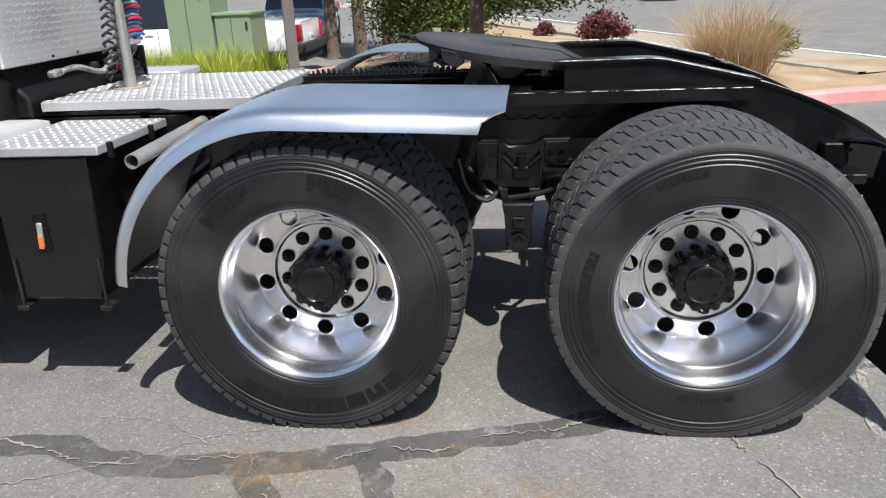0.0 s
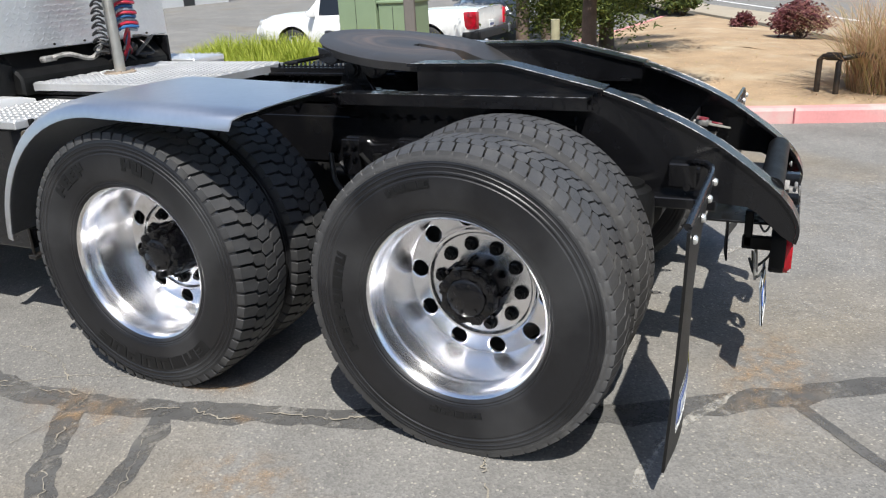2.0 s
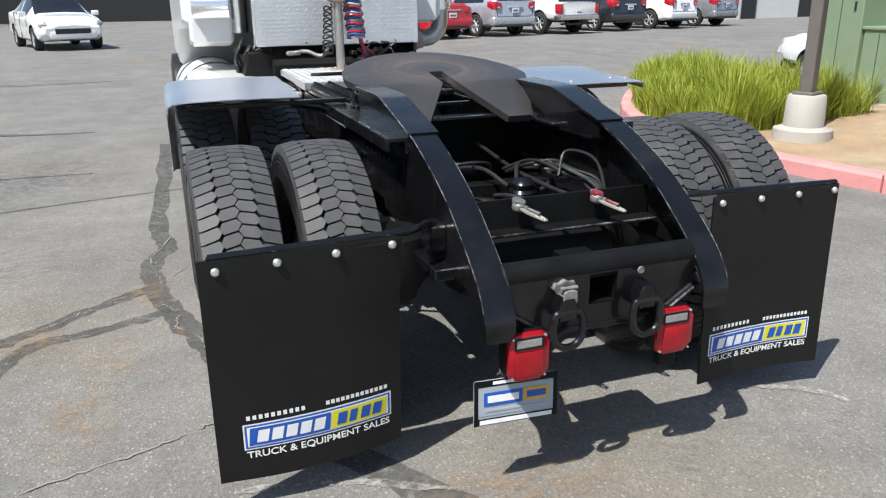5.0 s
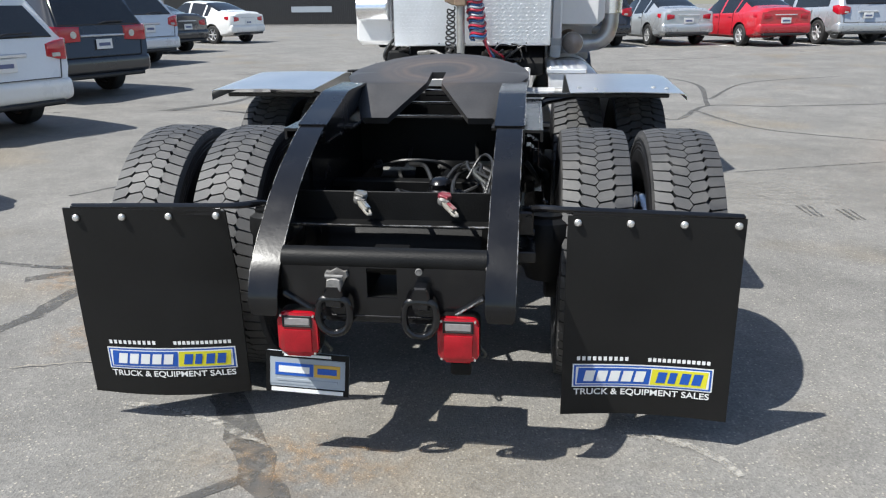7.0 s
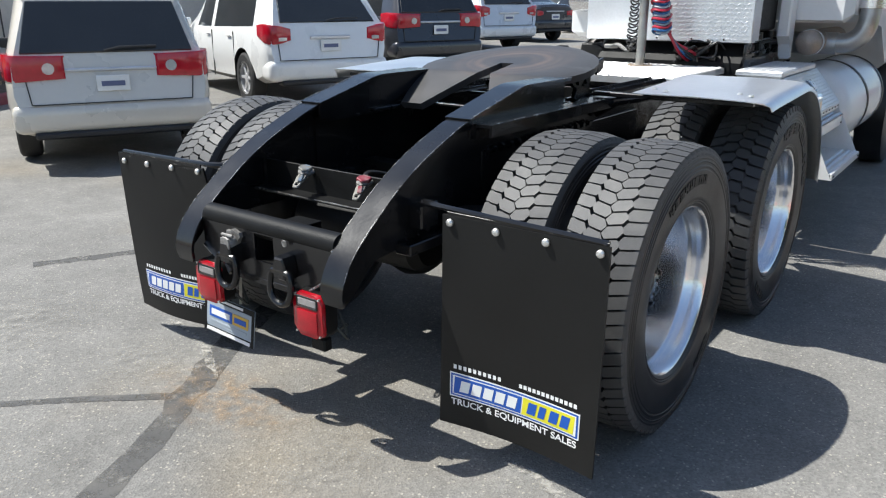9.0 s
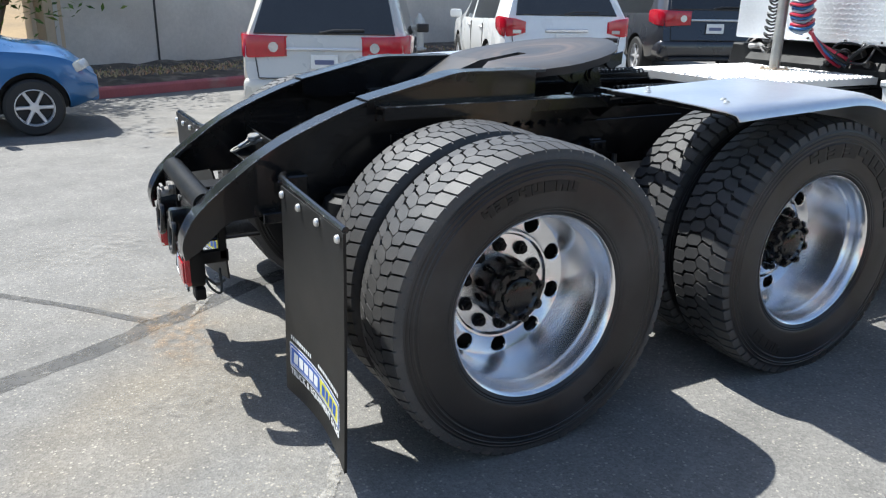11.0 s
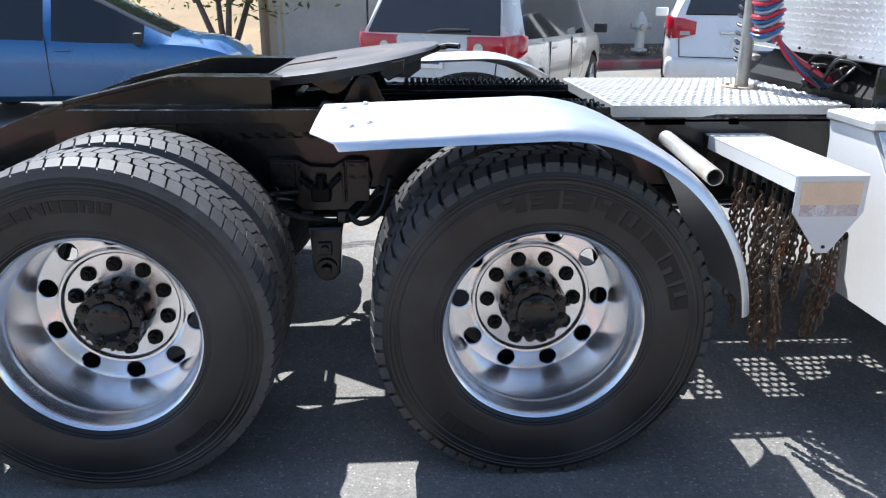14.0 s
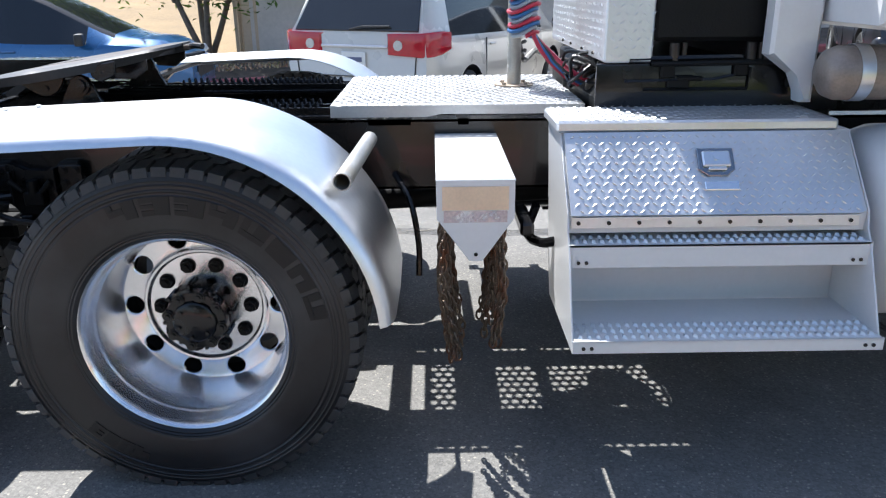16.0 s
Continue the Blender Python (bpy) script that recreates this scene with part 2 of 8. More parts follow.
IVORY = mat("scuffed_pale_metal", (0.34, 0.32, 0.275), 0.5, 0.25, 0.3, 40, 0.2, 160, stain=(0.12, 0.11, 0.10), amount=0.42)
HRED = mat("red_hose", (0.42, 0.02, 0.045), 0.35, 0, 0.15, 20)
HBLUE = mat("blue_hose", (0.025, 0.12, 0.30), 0.35, 0, 0.15, 20)
HGREY = mat("grey_hose", (0.04, 0.043, 0.04), 0.6, 0, 0.25, 20, 0.2, 120)
HBLACK = mat("black_hose", (0.02, 0.02, 0.02), 0.4, 0, 0.25, 20, 0.2, 120)


# ---- mesh helpers ----
def part(name, bm, material, parent=None, label="", m=None, angle=35):
    """Links a bmesh as one mesh object under a thing or a part."""
    me = bpy.data.meshes.new(name)
    bmesh.ops.recalc_face_normals(bm, faces=bm.faces)
    bm.to_mesh(me)
    bm.free()
    me.materials.append(material)
    me.polygons.foreach_set("use_smooth", [True] * len(me.polygons))
    me.set_sharp_from_angle(angle=radians(angle))
    ob = new(name, me)
    if parent:
        ob.parent = parent
    if m is not None:
        ob.matrix_basis = m
    if label:
        tagged(ob, label)
    return ob


def again(ob, parent, m):
    """Another object on the same mesh."""
    o = new(ob.name.split(".")[0], ob.data)
    o.parent = parent
    o.matrix_basis = m
    if "label" in ob:
        o["label"] = ob["label"]
    return o


def box(bm, c, s, rot=(0, 0, 0), bev=0.004, seg=1):
    r = bmesh.ops.create_cube(bm, size=1.0, matrix=pose(*c, *rot) @ Matrix.Diagonal((*s, 1)))
    if bev:
        edges = {e for v in r["verts"] for e in v.link_edges}
        bmesh.ops.bevel(bm, geom=list(edges), offset=min(bev, min(s) * 0.45), segments=seg, affect="EDGES", profile=0.6)
    return bm


def cyl(bm, a, b, r, seg=16, r2=None, caps=True):
    a, b = Vector(a), Vector(b)
    d = b - a
    m = Matrix.Translation((a + b) / 2) @ d.to_track_quat("Z", "Y").to_matrix().to_4x4()
    bmesh.ops.create_cone(bm, cap_ends=caps, segments=seg, radius1=r, radius2=r if r2 is None else r2, depth=d.length, matrix=m)
    return bm


def lathe(bm, prof, seg=64, close=False, axis="x"):
    """Turns (radius, along) pairs round an axis."""
    rings = []
    for i in range(seg):
        a = 2 * math.pi * i / seg
        c, s = math.cos(a), math.sin(a)
        rings.append([bm.verts.new((x, r * c, r * s) if axis == "x" else (r * c, r * s, x)) for r, x in prof])
    n = len(prof)
    for i in range(seg):
        p, q = rings[i], rings[(i + 1) % seg]
        for j in range(n if close else n - 1):
            k = (j + 1) % n
            bm.faces.new((p[j], p[k], q[k], q[j]))
    return bm


def tube(bm, pts, r, seg=8, caps=True):
    """A round bar along a line of points."""
    pts = [Vector(p) for p in pts]
    rings, up = [], Vector((0, 0, 1))
    for i, p in enumerate(pts):
        d = (pts[min(i + 1, len(pts) - 1)] - pts[max(i - 1, 0)]).normalized()
        side = d.cross(up)
        if side.length < 0.05:
            side = d.cross(Vector((0, 1, 0)))
        side.normalize()
        over = side.cross(d).normalized()
        up = over
        rr = r[i] if isinstance(r, (list, tuple)) else r
        rings.append([bm.verts.new(p + rr * (math.cos(2 * math.pi * k / seg) * side + math.sin(2 * math.pi * k / seg) * over)) for k in range(seg)])
    for a, b in zip(rings, rings[1:]):
        for k in range(seg):
            bm.faces.new((a[k], a[(k + 1) % seg], b[(k + 1) % seg], b[k]))
    if caps:
        bm.faces.new(rings[0])
        bm.faces.new(rings[-1])
    return bm


def slab(bm, outline, x0, x1, axis="x", bev=0.0):
    """A flat outline pushed from x0 to x1 along an axis."""
    def at(u, v, w):
        return {"x": (w, u, v), "y": (u, w, v), "z": (u, v, w)}[axis]
    a, b = [bm.verts.new(at(u, v, x0)) for u, v in outline], [bm.verts.new(at(u, v, x1)) for u, v in outline]
    n = len(outline)
    made = [bm.faces.new(a), bm.faces.new(b[::-1])]
    for i in range(n):
        made.append(bm.faces.new((a[i], b[i], b[(i + 1) % n], a[(i + 1) % n])))
    if bev:
        edges = {e for f in made[:2] for e in f.edges}
        bmesh.ops.bevel(bm, geom=list(edges), offset=bev, segments=1, affect="EDGES")
    return bm


def ribbon(bm, line, across, thick):
    """A bent sheet: line of (y, z), across of (x, drop), with thickness."""
    n, rows = len(line), []
    for i, (y, z) in enumerate(line):
        p, q = line[max(i - 1, 0)], line[min(i + 1, n - 1)]
        t = Vector((q[0] - p[0], q[1] - p[1])).normalized()
        nor = Vector((-t.y, t.x))
        if nor.y < 0 and abs(nor.y) > 0.3:
            nor = -nor
        rows.append([bm.verts.new((x, y + nor.x * d, z + nor.y * d)) for x, d in across])
    faces = []
    for a, b in zip(rows, rows[1:]):
        for j in range(len(across) - 1):
            faces.append(bm.faces.new((a[j], a[j + 1], b[j + 1], b[j])))
    bmesh.ops.recalc_face_normals(bm, faces=faces)
    bmesh.ops.solidify(bm, geom=faces, thickness=thick)
    return bm


def smooth_line(pts, n=8):
    """A Catmull-Rom line through points."""
    P = [Vector(p) for p in pts]
    P = [2 * P[0] - P[1]] + P + [2 * P[-1] - P[-2]]
    out = []
    for i in range(1, len(P) - 2):
        a, b, c, d = P[i - 1 : i + 3]
        for k in range(n):
            t = k / n
            out.append(0.5 * (2 * b + (c - a) * t + (2 * a - 5 * b + 4 * c - d) * t * t + (3 * b - a - 3 * c + d) * t ** 3))
    return out + [P[-2]]


def words(text, size, at, material, parent, warp=None, name="lettering", width=None, label=""):
    """Flat letters standing on the x-z plane, read from -y."""
    cu = bpy.data.curves.new(name, "FONT")
    cu.body, cu.size, cu.extrude, cu.align_x, cu.offset = text, size, 0.0005, "CENTER", size * 0.012
    tmp = new("tmp", cu)
    me = bpy.data.meshes.new_from_object(tmp.evaluated_get(bpy.context.evaluated_depsgraph_get()))
    bpy.data.objects.remove(tmp)
    xs = [v.co.x for v in me.vertices]
    k = width / (max(xs) - min(xs)) if width else 1.0
    bm = bmesh.new()
    bm.from_mesh(me)
    bpy.data.meshes.remove(me)
    for v in bm.verts:
        x, z = v.co.x * k + at[0], v.co.y + at[2]
        y = (warp(x, z) if warp else at[1]) - v.co.z
        v.co = (x, y, z)
    return part(name, bm, material, parent, label)

# ---- ground ----
bm = bmesh.new()
cuts = [-400, -200, -100, -50, -25, -14, -10, -6.5, -6, -5.5, -5, -4.5, -4, -3.5, -3, 0, 4, 6, 8, 8.5, 9, 9.5, 10, 11, 12, 14, 17, 20, 22, 25, 30, 36, 60, 120, 250, 400]


def west_rise(x, y):
    """A low swell of the lot under the angled row of cars."""
    u, v, w = min(1, max(0, (-x - 3.0) / 3.5)), min(1, max(0, (y - 1.5) / 3.5)), min(1, max(0, (18 - y) / 8.0))
    return u * u * (3 - 2 * u) * v * v * (3 - 2 * v) * w


def fall(x, y):
    """The lot lies a little lower behind the planting island and climbs towards the far row of cars."""
    u, v, w = min(1, max(0, (x - 8.2) / 2.0)), min(1, max(0, (y - 2.4) / 1.0)), min(1, max(0, (18 - y) / 6.0))
    return -0.26 * u * u * (3 - 2 * u) * v * w * min(1, max(0, (30 - x) / 6.0)) + 0.30 * min(1, max(0, (y - 8) / 10)) + 0.13 * west_rise(x, y)


lie = [[bm.verts.new((x, y, fall(x, y))) for y in [-400, -200, -60, -20, 0, 1.5, 2, 2.4, 2.6, 2.8, 3.0, 3.4, 4, 4.5, 5, 8, 10, 12, 14, 16, 18, 25, 60, 200, 400]] for x in cuts]
for p, q in zip(lie, lie[1:]):
    for j in range(len(p) - 1):
        bm.faces.new((p[j], q[j], q[j + 1], p[j + 1]))
tagged(part("ground", bm, ASPHALT), "worn grey asphalt of the parking lot", "ground", kind="structure")

rng = random.Random(7)


def band(name, pts, w, material, z, label, ragged=0.35, cat="crack"):
    """A flat strip with ragged edges lying on the ground."""
    band.n += 1
    line = smooth_line([(x, y, z + fall(x, y) + 0.0001 * (band.n % 30)) for x, y in pts], 14 if len(pts) < 8 else 5)
    bm = bmesh.new()
    prev = None
    for i, p in enumerate(line):
        d = (line[min(i + 1, len(line) - 1)] - line[max(i - 1, 0)]).normalized()
        s = Vector((-d.y, d.x, 0))
        wl, wr = [w * 0.5 * (1 + ragged * (noise.noise(p * 9 + Vector((k, 0, 0))) * 1.6 + rng.uniform(-0.25, 0.25))) for k in (0, 7)]
        row = [bm.verts.new(p + s * wl), bm.verts.new(p - s * wr)]
        if prev:
            bm.faces.new((prev[0], row[0], row[1], prev[1]))
        prev = row
    return tagged(part(name, bm, material), label, cat, kind="structure")


band.n = 0
TARL = "dark tar sealing a crack in the asphalt"
for pts, w in (
    (((-1.30, 6.5), (-1.36, 4.2), (-1.42, 2.9), (-1.36, 2.4), (-1.46, 2.05), (-1.44, 1.6), (-1.36, 1.22), (-1.30, 0.95), (-1.2, 0.6), (-1.08, 0.25), (-0.9, -0.2), (-0.74, -0.56), (-0.5, -0.95), (-0.2, -1.45), (0.1, -2.1), (0.5, -3.2), (1.2, -5.5)), 0.13),
    (((-1.42, 1.6), (-1.74, 1.38), (-2.05, 1.12), (-2.6, 0.8)), 0.10),
    (((-1.36, 1.18), (-1.75, 1.02), (-2.0, 0.95), (-2.17, 0.6), (-2.2, 0.2), (-2.6, -0.6)), 0.10),
    (((-2.05, 1.1), (-2.6, 1.03), (-4.2, 1.3)), 0.05),
    (((-3.58, 2.85), (-2.96, 3.63), (-1.47, 4.05), (0.4, 4.3)), 0.05),
    (((-6.5, 7.2), (-5.06, 7.9), (-4.33, 8.13), (-2.33, 7.76), (0.2, 8.0)), 0.09),
    (((-5.06, 7.9), (-4.4, 9.5), (-5.2, 12.5), (-7.7, 19.4)), 0.16),
    (((1.2, 10.5), (1.99, 9.58), (2.42, 7.8), (3.2, 9.12), (4.24, 9.1), (6.0, 9.4)), 0.08),
    (((3.2, 9.12), (3.48, 11.8), (2.43, 13.2), (0.6, 14.2)), 0.08),
    (((2.9, 8.7), (3.32, 7.28), (3.85, 6.66), (5.0, 6.0)), 0.06),
    (((3.36, 9.8), (4.5, 11.9), (6.5, 12.9)), 0.06),
    (((2.74, 16.1), (4.51, 16.5), (7.6, 18.5)), 0.09),
    (((-2.75, 2.3), (-2.9, 2.63), (-3.1, 3.7), (-3.43, 4.95), (-4.29, 6.69)), 0.09),
    (((-3.44, 5.03), (-2.83, 5.14), (-2.0, 5.1)), 0.05),
    (((-2.7, 1.03), (-2.4, 1.03), (-2.1, 1.02)), 0.06),
    (((-7.5, 12.8), (-5.6, 12.6), (-2.0, 13.0), (3, 14)), 0.07),
    (((-3.6, -3.2), (-2.2, -2.6), (-0.5, -1.05)), 0.05),
):
    band("crack_seal", pts, w, TAR, 0.001, TARL)
def broken(pts, w, seed):
    """Fine jagged stretches of an open crack."""
    r = random.Random(seed)
    line = smooth_line([(x, y, 0) for x, y in pts], 12)
    i = 0
    while i < len(line) - 5:
        n = r.randint(10, 22)
        bit = [(p.x + r.uniform(-0.009, 0.009), p.y + r.uniform(-0.009, 0.009)) for p in line[i : i + n]]
        if len(bit) > 2:
            band("open_crack", bit, w * r.uniform(0.5, 1.1), PALE, 0.005, "pale sandy open crack in the asphalt", 1.4)
        i += n + r.randint(0, 3)


broken(((-1.33, 2.6), (-1.40, 2.35), (-1.47, 2.1), (-1.42, 1.75), (-1.40, 1.5)), 0.0062, 1)
broken(((-1.40, 1.28), (-1.33, 1.1), (-1.34, 0.92), (-1.24, 0.75), (-1.2, 0.55), (-1.13, 0.4), (-1.02, 0.18)), 0.0055, 2)
broken(((-1.22, -0.1), (-1.30, -0.13), (-1.5, -0.22), (-1.9, -0.34)), 0.007, 3)
broken(((-1.60, 1.47), (-1.78, 1.36), (-1.9, 1.22), (-2.1, 1.1)), 0.005, 4)
broken(((-1.55, 1.12), (-1.75, 1.0), (-2.0, 0.93)), 0.005, 5)
broken(((-1.62, 2.45), (-1.52, 2.2), (-1.40, 1.95), (-1.26, 1.7), (-1.18, 1.3)), 0.004, 6)
broken(((-1.16, 2.3), (-1.2, 2.0), (-1.32, 1.78), (-1.42, 1.62)), 0.004, 7)
broken(((-1.35, 1.6), (-1.5, 1.55), (-1.75, 1.58)), 0.004, 8)


def faded(name, colour, most):
    """A stain that thins out towards the edge of its patch."""
    m = mat(name, colour, 0.92, 0, 0.3, 9)
    n, l = m.node_tree.nodes, m.node_tree.links
    co, ln, ns, mr, mu = n.new("ShaderNodeTexCoord"), n.new("ShaderNodeVectorMath"), n.new("ShaderNodeTexNoise"), n.new("ShaderNodeMapRange"), n.new("ShaderNodeMath")
    geo = n.new("ShaderNodeNewGeometry")
    ln.operation = "LENGTH"
    l.new(co.outputs["Object"], ln.inputs[0])
    mr.inputs[1].default_value, mr.inputs[2].default_value, mr.inputs[3].default_value, mr.inputs[4].default_value = 0.1, 0.98, most, 0.0
    l.new(ln.outputs["Value"], mr.inputs[0])
    ns.inputs["Scale"].default_value, ns.inputs["Detail"].default_value, ns.inputs["Roughness"].default_value = 14, 9, 0.7
    l.new(geo.outputs["Position"], ns.inputs["Vector"])
    rp = n.new("ShaderNodeMapRange")
    rp.inputs[1].default_value, rp.inputs[2].default_value = 0.42, 0.72
    l.new(ns.outputs[0], rp.inputs[0])
    mu.operation = "MULTIPLY"
    l.new(mr.outputs[0], mu.inputs[0])
    l.new(rp.outputs[0], mu.inputs[1])
    l.new(mu.outputs[0], n["Principled BSDF"].inputs["Alpha"])
    return m


RUSTF, PALEF, DAMP = faded("rust_stain", (0.40, 0.25, 0.12), 0.6), faded("pale_dust", (0.36, 0.34, 0.30), 0.42), faded("dark_stain", (0.05, 0.05, 0.05), 0.6)
for k, (x, y, a, b, mt) in enumerate(((-1.32, 0.84, 0.08, 0.035, RUSTF), (-1.62, 0.62, 0.30, 0.2, RUSTF), (-2.02, 1.0, 0.22, 0.16, RUSTF), (-1.12, 1.15, 0.3, 0.14, RUSTF), (-1.5, 1.5, 0.35, 0.2, RUSTF), (-1.75, 0.1, 0.4, 0.22, RUSTF), (-2.42, 1.42, 0.22, 0.34, RUSTF), (-2.30, 0.80, 0.34, 0.26, RUSTF),
                                      (-0.3, -0.95, 0.25, 0.5, RUSTF), (0.35, -1.0, 0.5, 0.3, PALEF), (-1.6, 2.05, 0.35, 0.22, PALEF), (1.05, -1.0, 0.5, 0.16, PALEF), (-0.85, -0.95, 0.3, 0.4, PALEF), (-2.3, 2.2, 0.9, 0.5, PALEF), (2.4, 3.4, 1.2, 1.4, PALEF), (1.55, 2.35, 0.16, 0.3, PALEF),
                                      (-1.75, -1.2, 0.7, 0.5, PALEF), (2.2, -1.6, 1.0, 0.9, PALEF), (-2.6, 5.0, 1.6, 1.2, DAMP), (3.0, 8.0, 2.2, 1.5, PALEF), (-0.6, -2.2, 0.8, 0.6, PALEF), (1.2, -2.1, 0.7, 0.5, DAMP))):
    bm = bmesh.new()
    bm.faces.new([bm.verts.new((math.cos(t), math.sin(t), 0)) for t in [i * math.pi / 14 for i in range(28)]])
    tagged(part("ground_stain", bm, mt, m=pose(x, y, 0.0095 + 0.0002 * k) @ Matrix.Diagonal((b, a, 1, 1))), {"rust_stain": "faint orange rust stain on the asphalt", "pale_dust": "pale dusty patch on the asphalt", "dark_stain": "dark oily patch on the asphalt"}[mt.name], "stain", kind="structure")
SCUFF = patchy(mat("pale_scuff", (0.40, 0.38, 0.34), 0.9, 0, 0.2, 9, 0.3, 90), 30, 0.36, 0.62, 0.75)
for pts in (((-1.2, -0.60), (-0.84, -0.67), (-0.62, -0.78), (-0.47, -0.86)), ((0.86, -0.62), (1.05, -0.67), (1.18, -0.76), (1.24, -0.88))):
    band("scuff_mark", pts, 0.035, SCUFF, 0.006, "pale curved scuff swept by a mud flap", 0.8, cat="scuff")
band("pavement_seam", ((1.5, 3.92), (1.65, 3.97), (2.39, 4.26), (3.28, 4.6), (4.1, 4.9)), 0.018, TAR, 0.004, "straight seam in the asphalt", 0.4, cat="seam")
for x, y in ((2.62, 2.8), (2.9, 2.72)):
    for k in range(3):
        band("paint_dash", ((x + 0.05 * k, y + 0.2), (x + 0.04 * k + 0.02, y - 0.12)), 0.02, TAR, 0.004, "small dark paint dashes on the asphalt", 0.5, cat="road mark")

# ---- truck ----
AX, HUB = (0.0, 1.378), 0.53
truck = tagged(new("semi_truck"), "black-framed white semi tractor unit with polished wheels", "truck")


def squash(bm):
    for v in bm.verts:
        v.co.z = max(v.co.z, -HUB + 0.001)
    return bm


SIDEWALL = [(0.312, 0.095), (0.3175, 0.112), (0.324, 0.121), (0.333, 0.127), (0.338, 0.1262), (0.342, 0.1295), (0.346, 0.1290), (0.350, 0.1318), (0.36, 0.1335), (0.395, 0.1395), (0.43, 0.1415),
            (0.456, 0.1410), (0.459, 0.1388), (0.464, 0.1388), (0.467, 0.1412), (0.472, 0.1405), (0.475, 0.138), (0.484, 0.138), (0.487, 0.140), (0.490, 0.1378), (0.496, 0.137), (0.499, 0.1385), (0.503, 0.1372), (0.512, 0.134), (0.524, 0.130), (0.530, 0.120), (0.5255, 0.110)]


def wall_x(r):
    for (a, x), (b, y) in zip(SIDEWALL, SIDEWALL[1:]):
        if a <= r <= b:
            return x + (y - x) * (r - a) / (b - a)
    return 0.12


def carcass():
    return squash(lathe(bmesh.new(), SIDEWALL + [(rr, -x) for rr, x in SIDEWALL[::-1]], 112))


def tread_mesh(n, gap, wave, seed, rib):
    """The interlocking tread blocks of a drive tyre about the x axis."""
    r = random.Random(seed)
    bm = bmesh.new()
    rows = (-0.0955, -0.0315, 0.0315, 0.0955)
    p = 2 * math.pi / n
    w, zig = 0.063, 0.0075
    for i, xc in enumerate(rows):
        edge = i in (0, 3)
        for k in range(n):
            a0 = (k + (0.5 if i % 2 else 0.0)) * p
            h = p * 0.5
            out = 1 if xc > 0 else -1
            c = wave * p
            if edge:
                pts = [(-0.0315 + zig, -h), (0.036, -h), (0.036, h), (-0.0315 + zig, h), (-0.0315 - zig, 0)]
                pts = [(u * out, v) for u, v in pts]
            else:
                pts = [(-w / 2 + zig, -h), (w / 2 - zig, -h), (w / 2 + zig, 0), (w / 2 - zig, h), (-w / 2 + zig, h), (-w / 2 - zig, 0)]
            # cut the sharp corners, lean the cross grooves
            cutp = []
            for a, b in zip(pts, pts[1:] + pts[:1]):
                cutp += [(a[0] + (b[0] - a[0]) * t, a[1] + (b[1] - a[1]) * t) for t in (0.05, 0.95)]
            pts = [(u, v - c * out * u / w) for u, v in cutp]
            top, low = [], []
            sh = r.uniform(-0.012, 0.012)
            for u, v in pts:
                x = xc + u
                side = abs(x) > 0.125
                lim = max(-0.131, min(0.131, x))
                fx, fv = 1 - gap * 0.26, 1 - gap * 1.55
                crown = 0.549 - 0.35 * max(0, abs(lim) - 0.06) ** 2 * 2.2 - (0.008 if abs(lim) > 0.125 else 0)
                tx, tv = (xc + (lim - xc) * (fx - 0.02) if not side else lim), (v - 0) * (fv - 0.03) + sh * p * 0.1
                top.append(bm.verts.new((tx, crown * math.cos(a0 + tv), crown * math.sin(a0 + tv))))
                rb = 0.510 if side else 0.523
                low.append(bm.verts.new((math.copysign(0.1375, x) if side else xc + (lim - xc) * fx, rb * math.cos(a0 + v * fv), rb * math.sin(a0 + v * fv))))
            bm.faces.new(top)
            for j in range(len(pts)):
                q = (j + 1) % len(pts)
                bm.faces.new((top[j], low[j], low[q], top[q]))
    for sx in (-1, 1) if rib else ():
        lathe(bm, [(0.506, sx * 0.1372), (0.521, sx * 0.1356), (0.5295, sx * 0.1312), (0.5332, sx * 0.1250), (0.5345, sx * 0.1180), (0.5335, sx * 0.1135), (0.515, sx * 0.1120)], 112)
    return squash(bm)


def side_letters(count, rad, h, a0, a1, seed):
    """Raised bars along an arc of the sidewall."""
    r = random.Random(seed)
    bm = bmesh.new()
    step = (a1 - a0) / count
    for k in range(count):
        c = radians(a0 + (k + 0.5) * step)
        hw = radians(abs(step)) * 0.43
        a, b = -hw, hw
        kinds = (((a, b, 0, h * 0.3), (a, b * 0.0, h * 0.3, h), (b * 0.45, b, h * 0.3, h)), ((a, b, h * 0.62, h), (a, a * 0.2, 0, h * 0.62), (b * 0.3, b, 0, h * 0.62)), ((a, b * 0.1, 0, h), (b * 0.1, b, 0, h * 0.28), (b * 0.1, b, h * 0.4, h * 0.6), (b * 0.1, b, h * 0.72, h)), ((a, b, 0, h),), ((a, a * 0.1, 0, h), (a * 0.1, b, h * 0.35, h * 0.7), (b * 0.55, b, h * 0.7, h)))
        for d0, d1, r0, r1 in kinds[r.randrange(5)]:
            vs = []
            for dx in (-0.002, 0.0028):
                for d, rr in ((d0, r0), (d1, r0), (d1, r1), (d0, r1)):
                    R = rad + rr
                    vs.append(bm.verts.new((wall_x(R) + dx, R * math.cos(c + d), R * math.sin(c + d))))
            for f in ((4, 5, 6, 7), (0, 1, 5, 4), (1, 2, 6, 5), (2, 3, 7, 6), (3, 0, 4, 7)):
                bm.faces.new([vs[i] for i in f])
    return bm


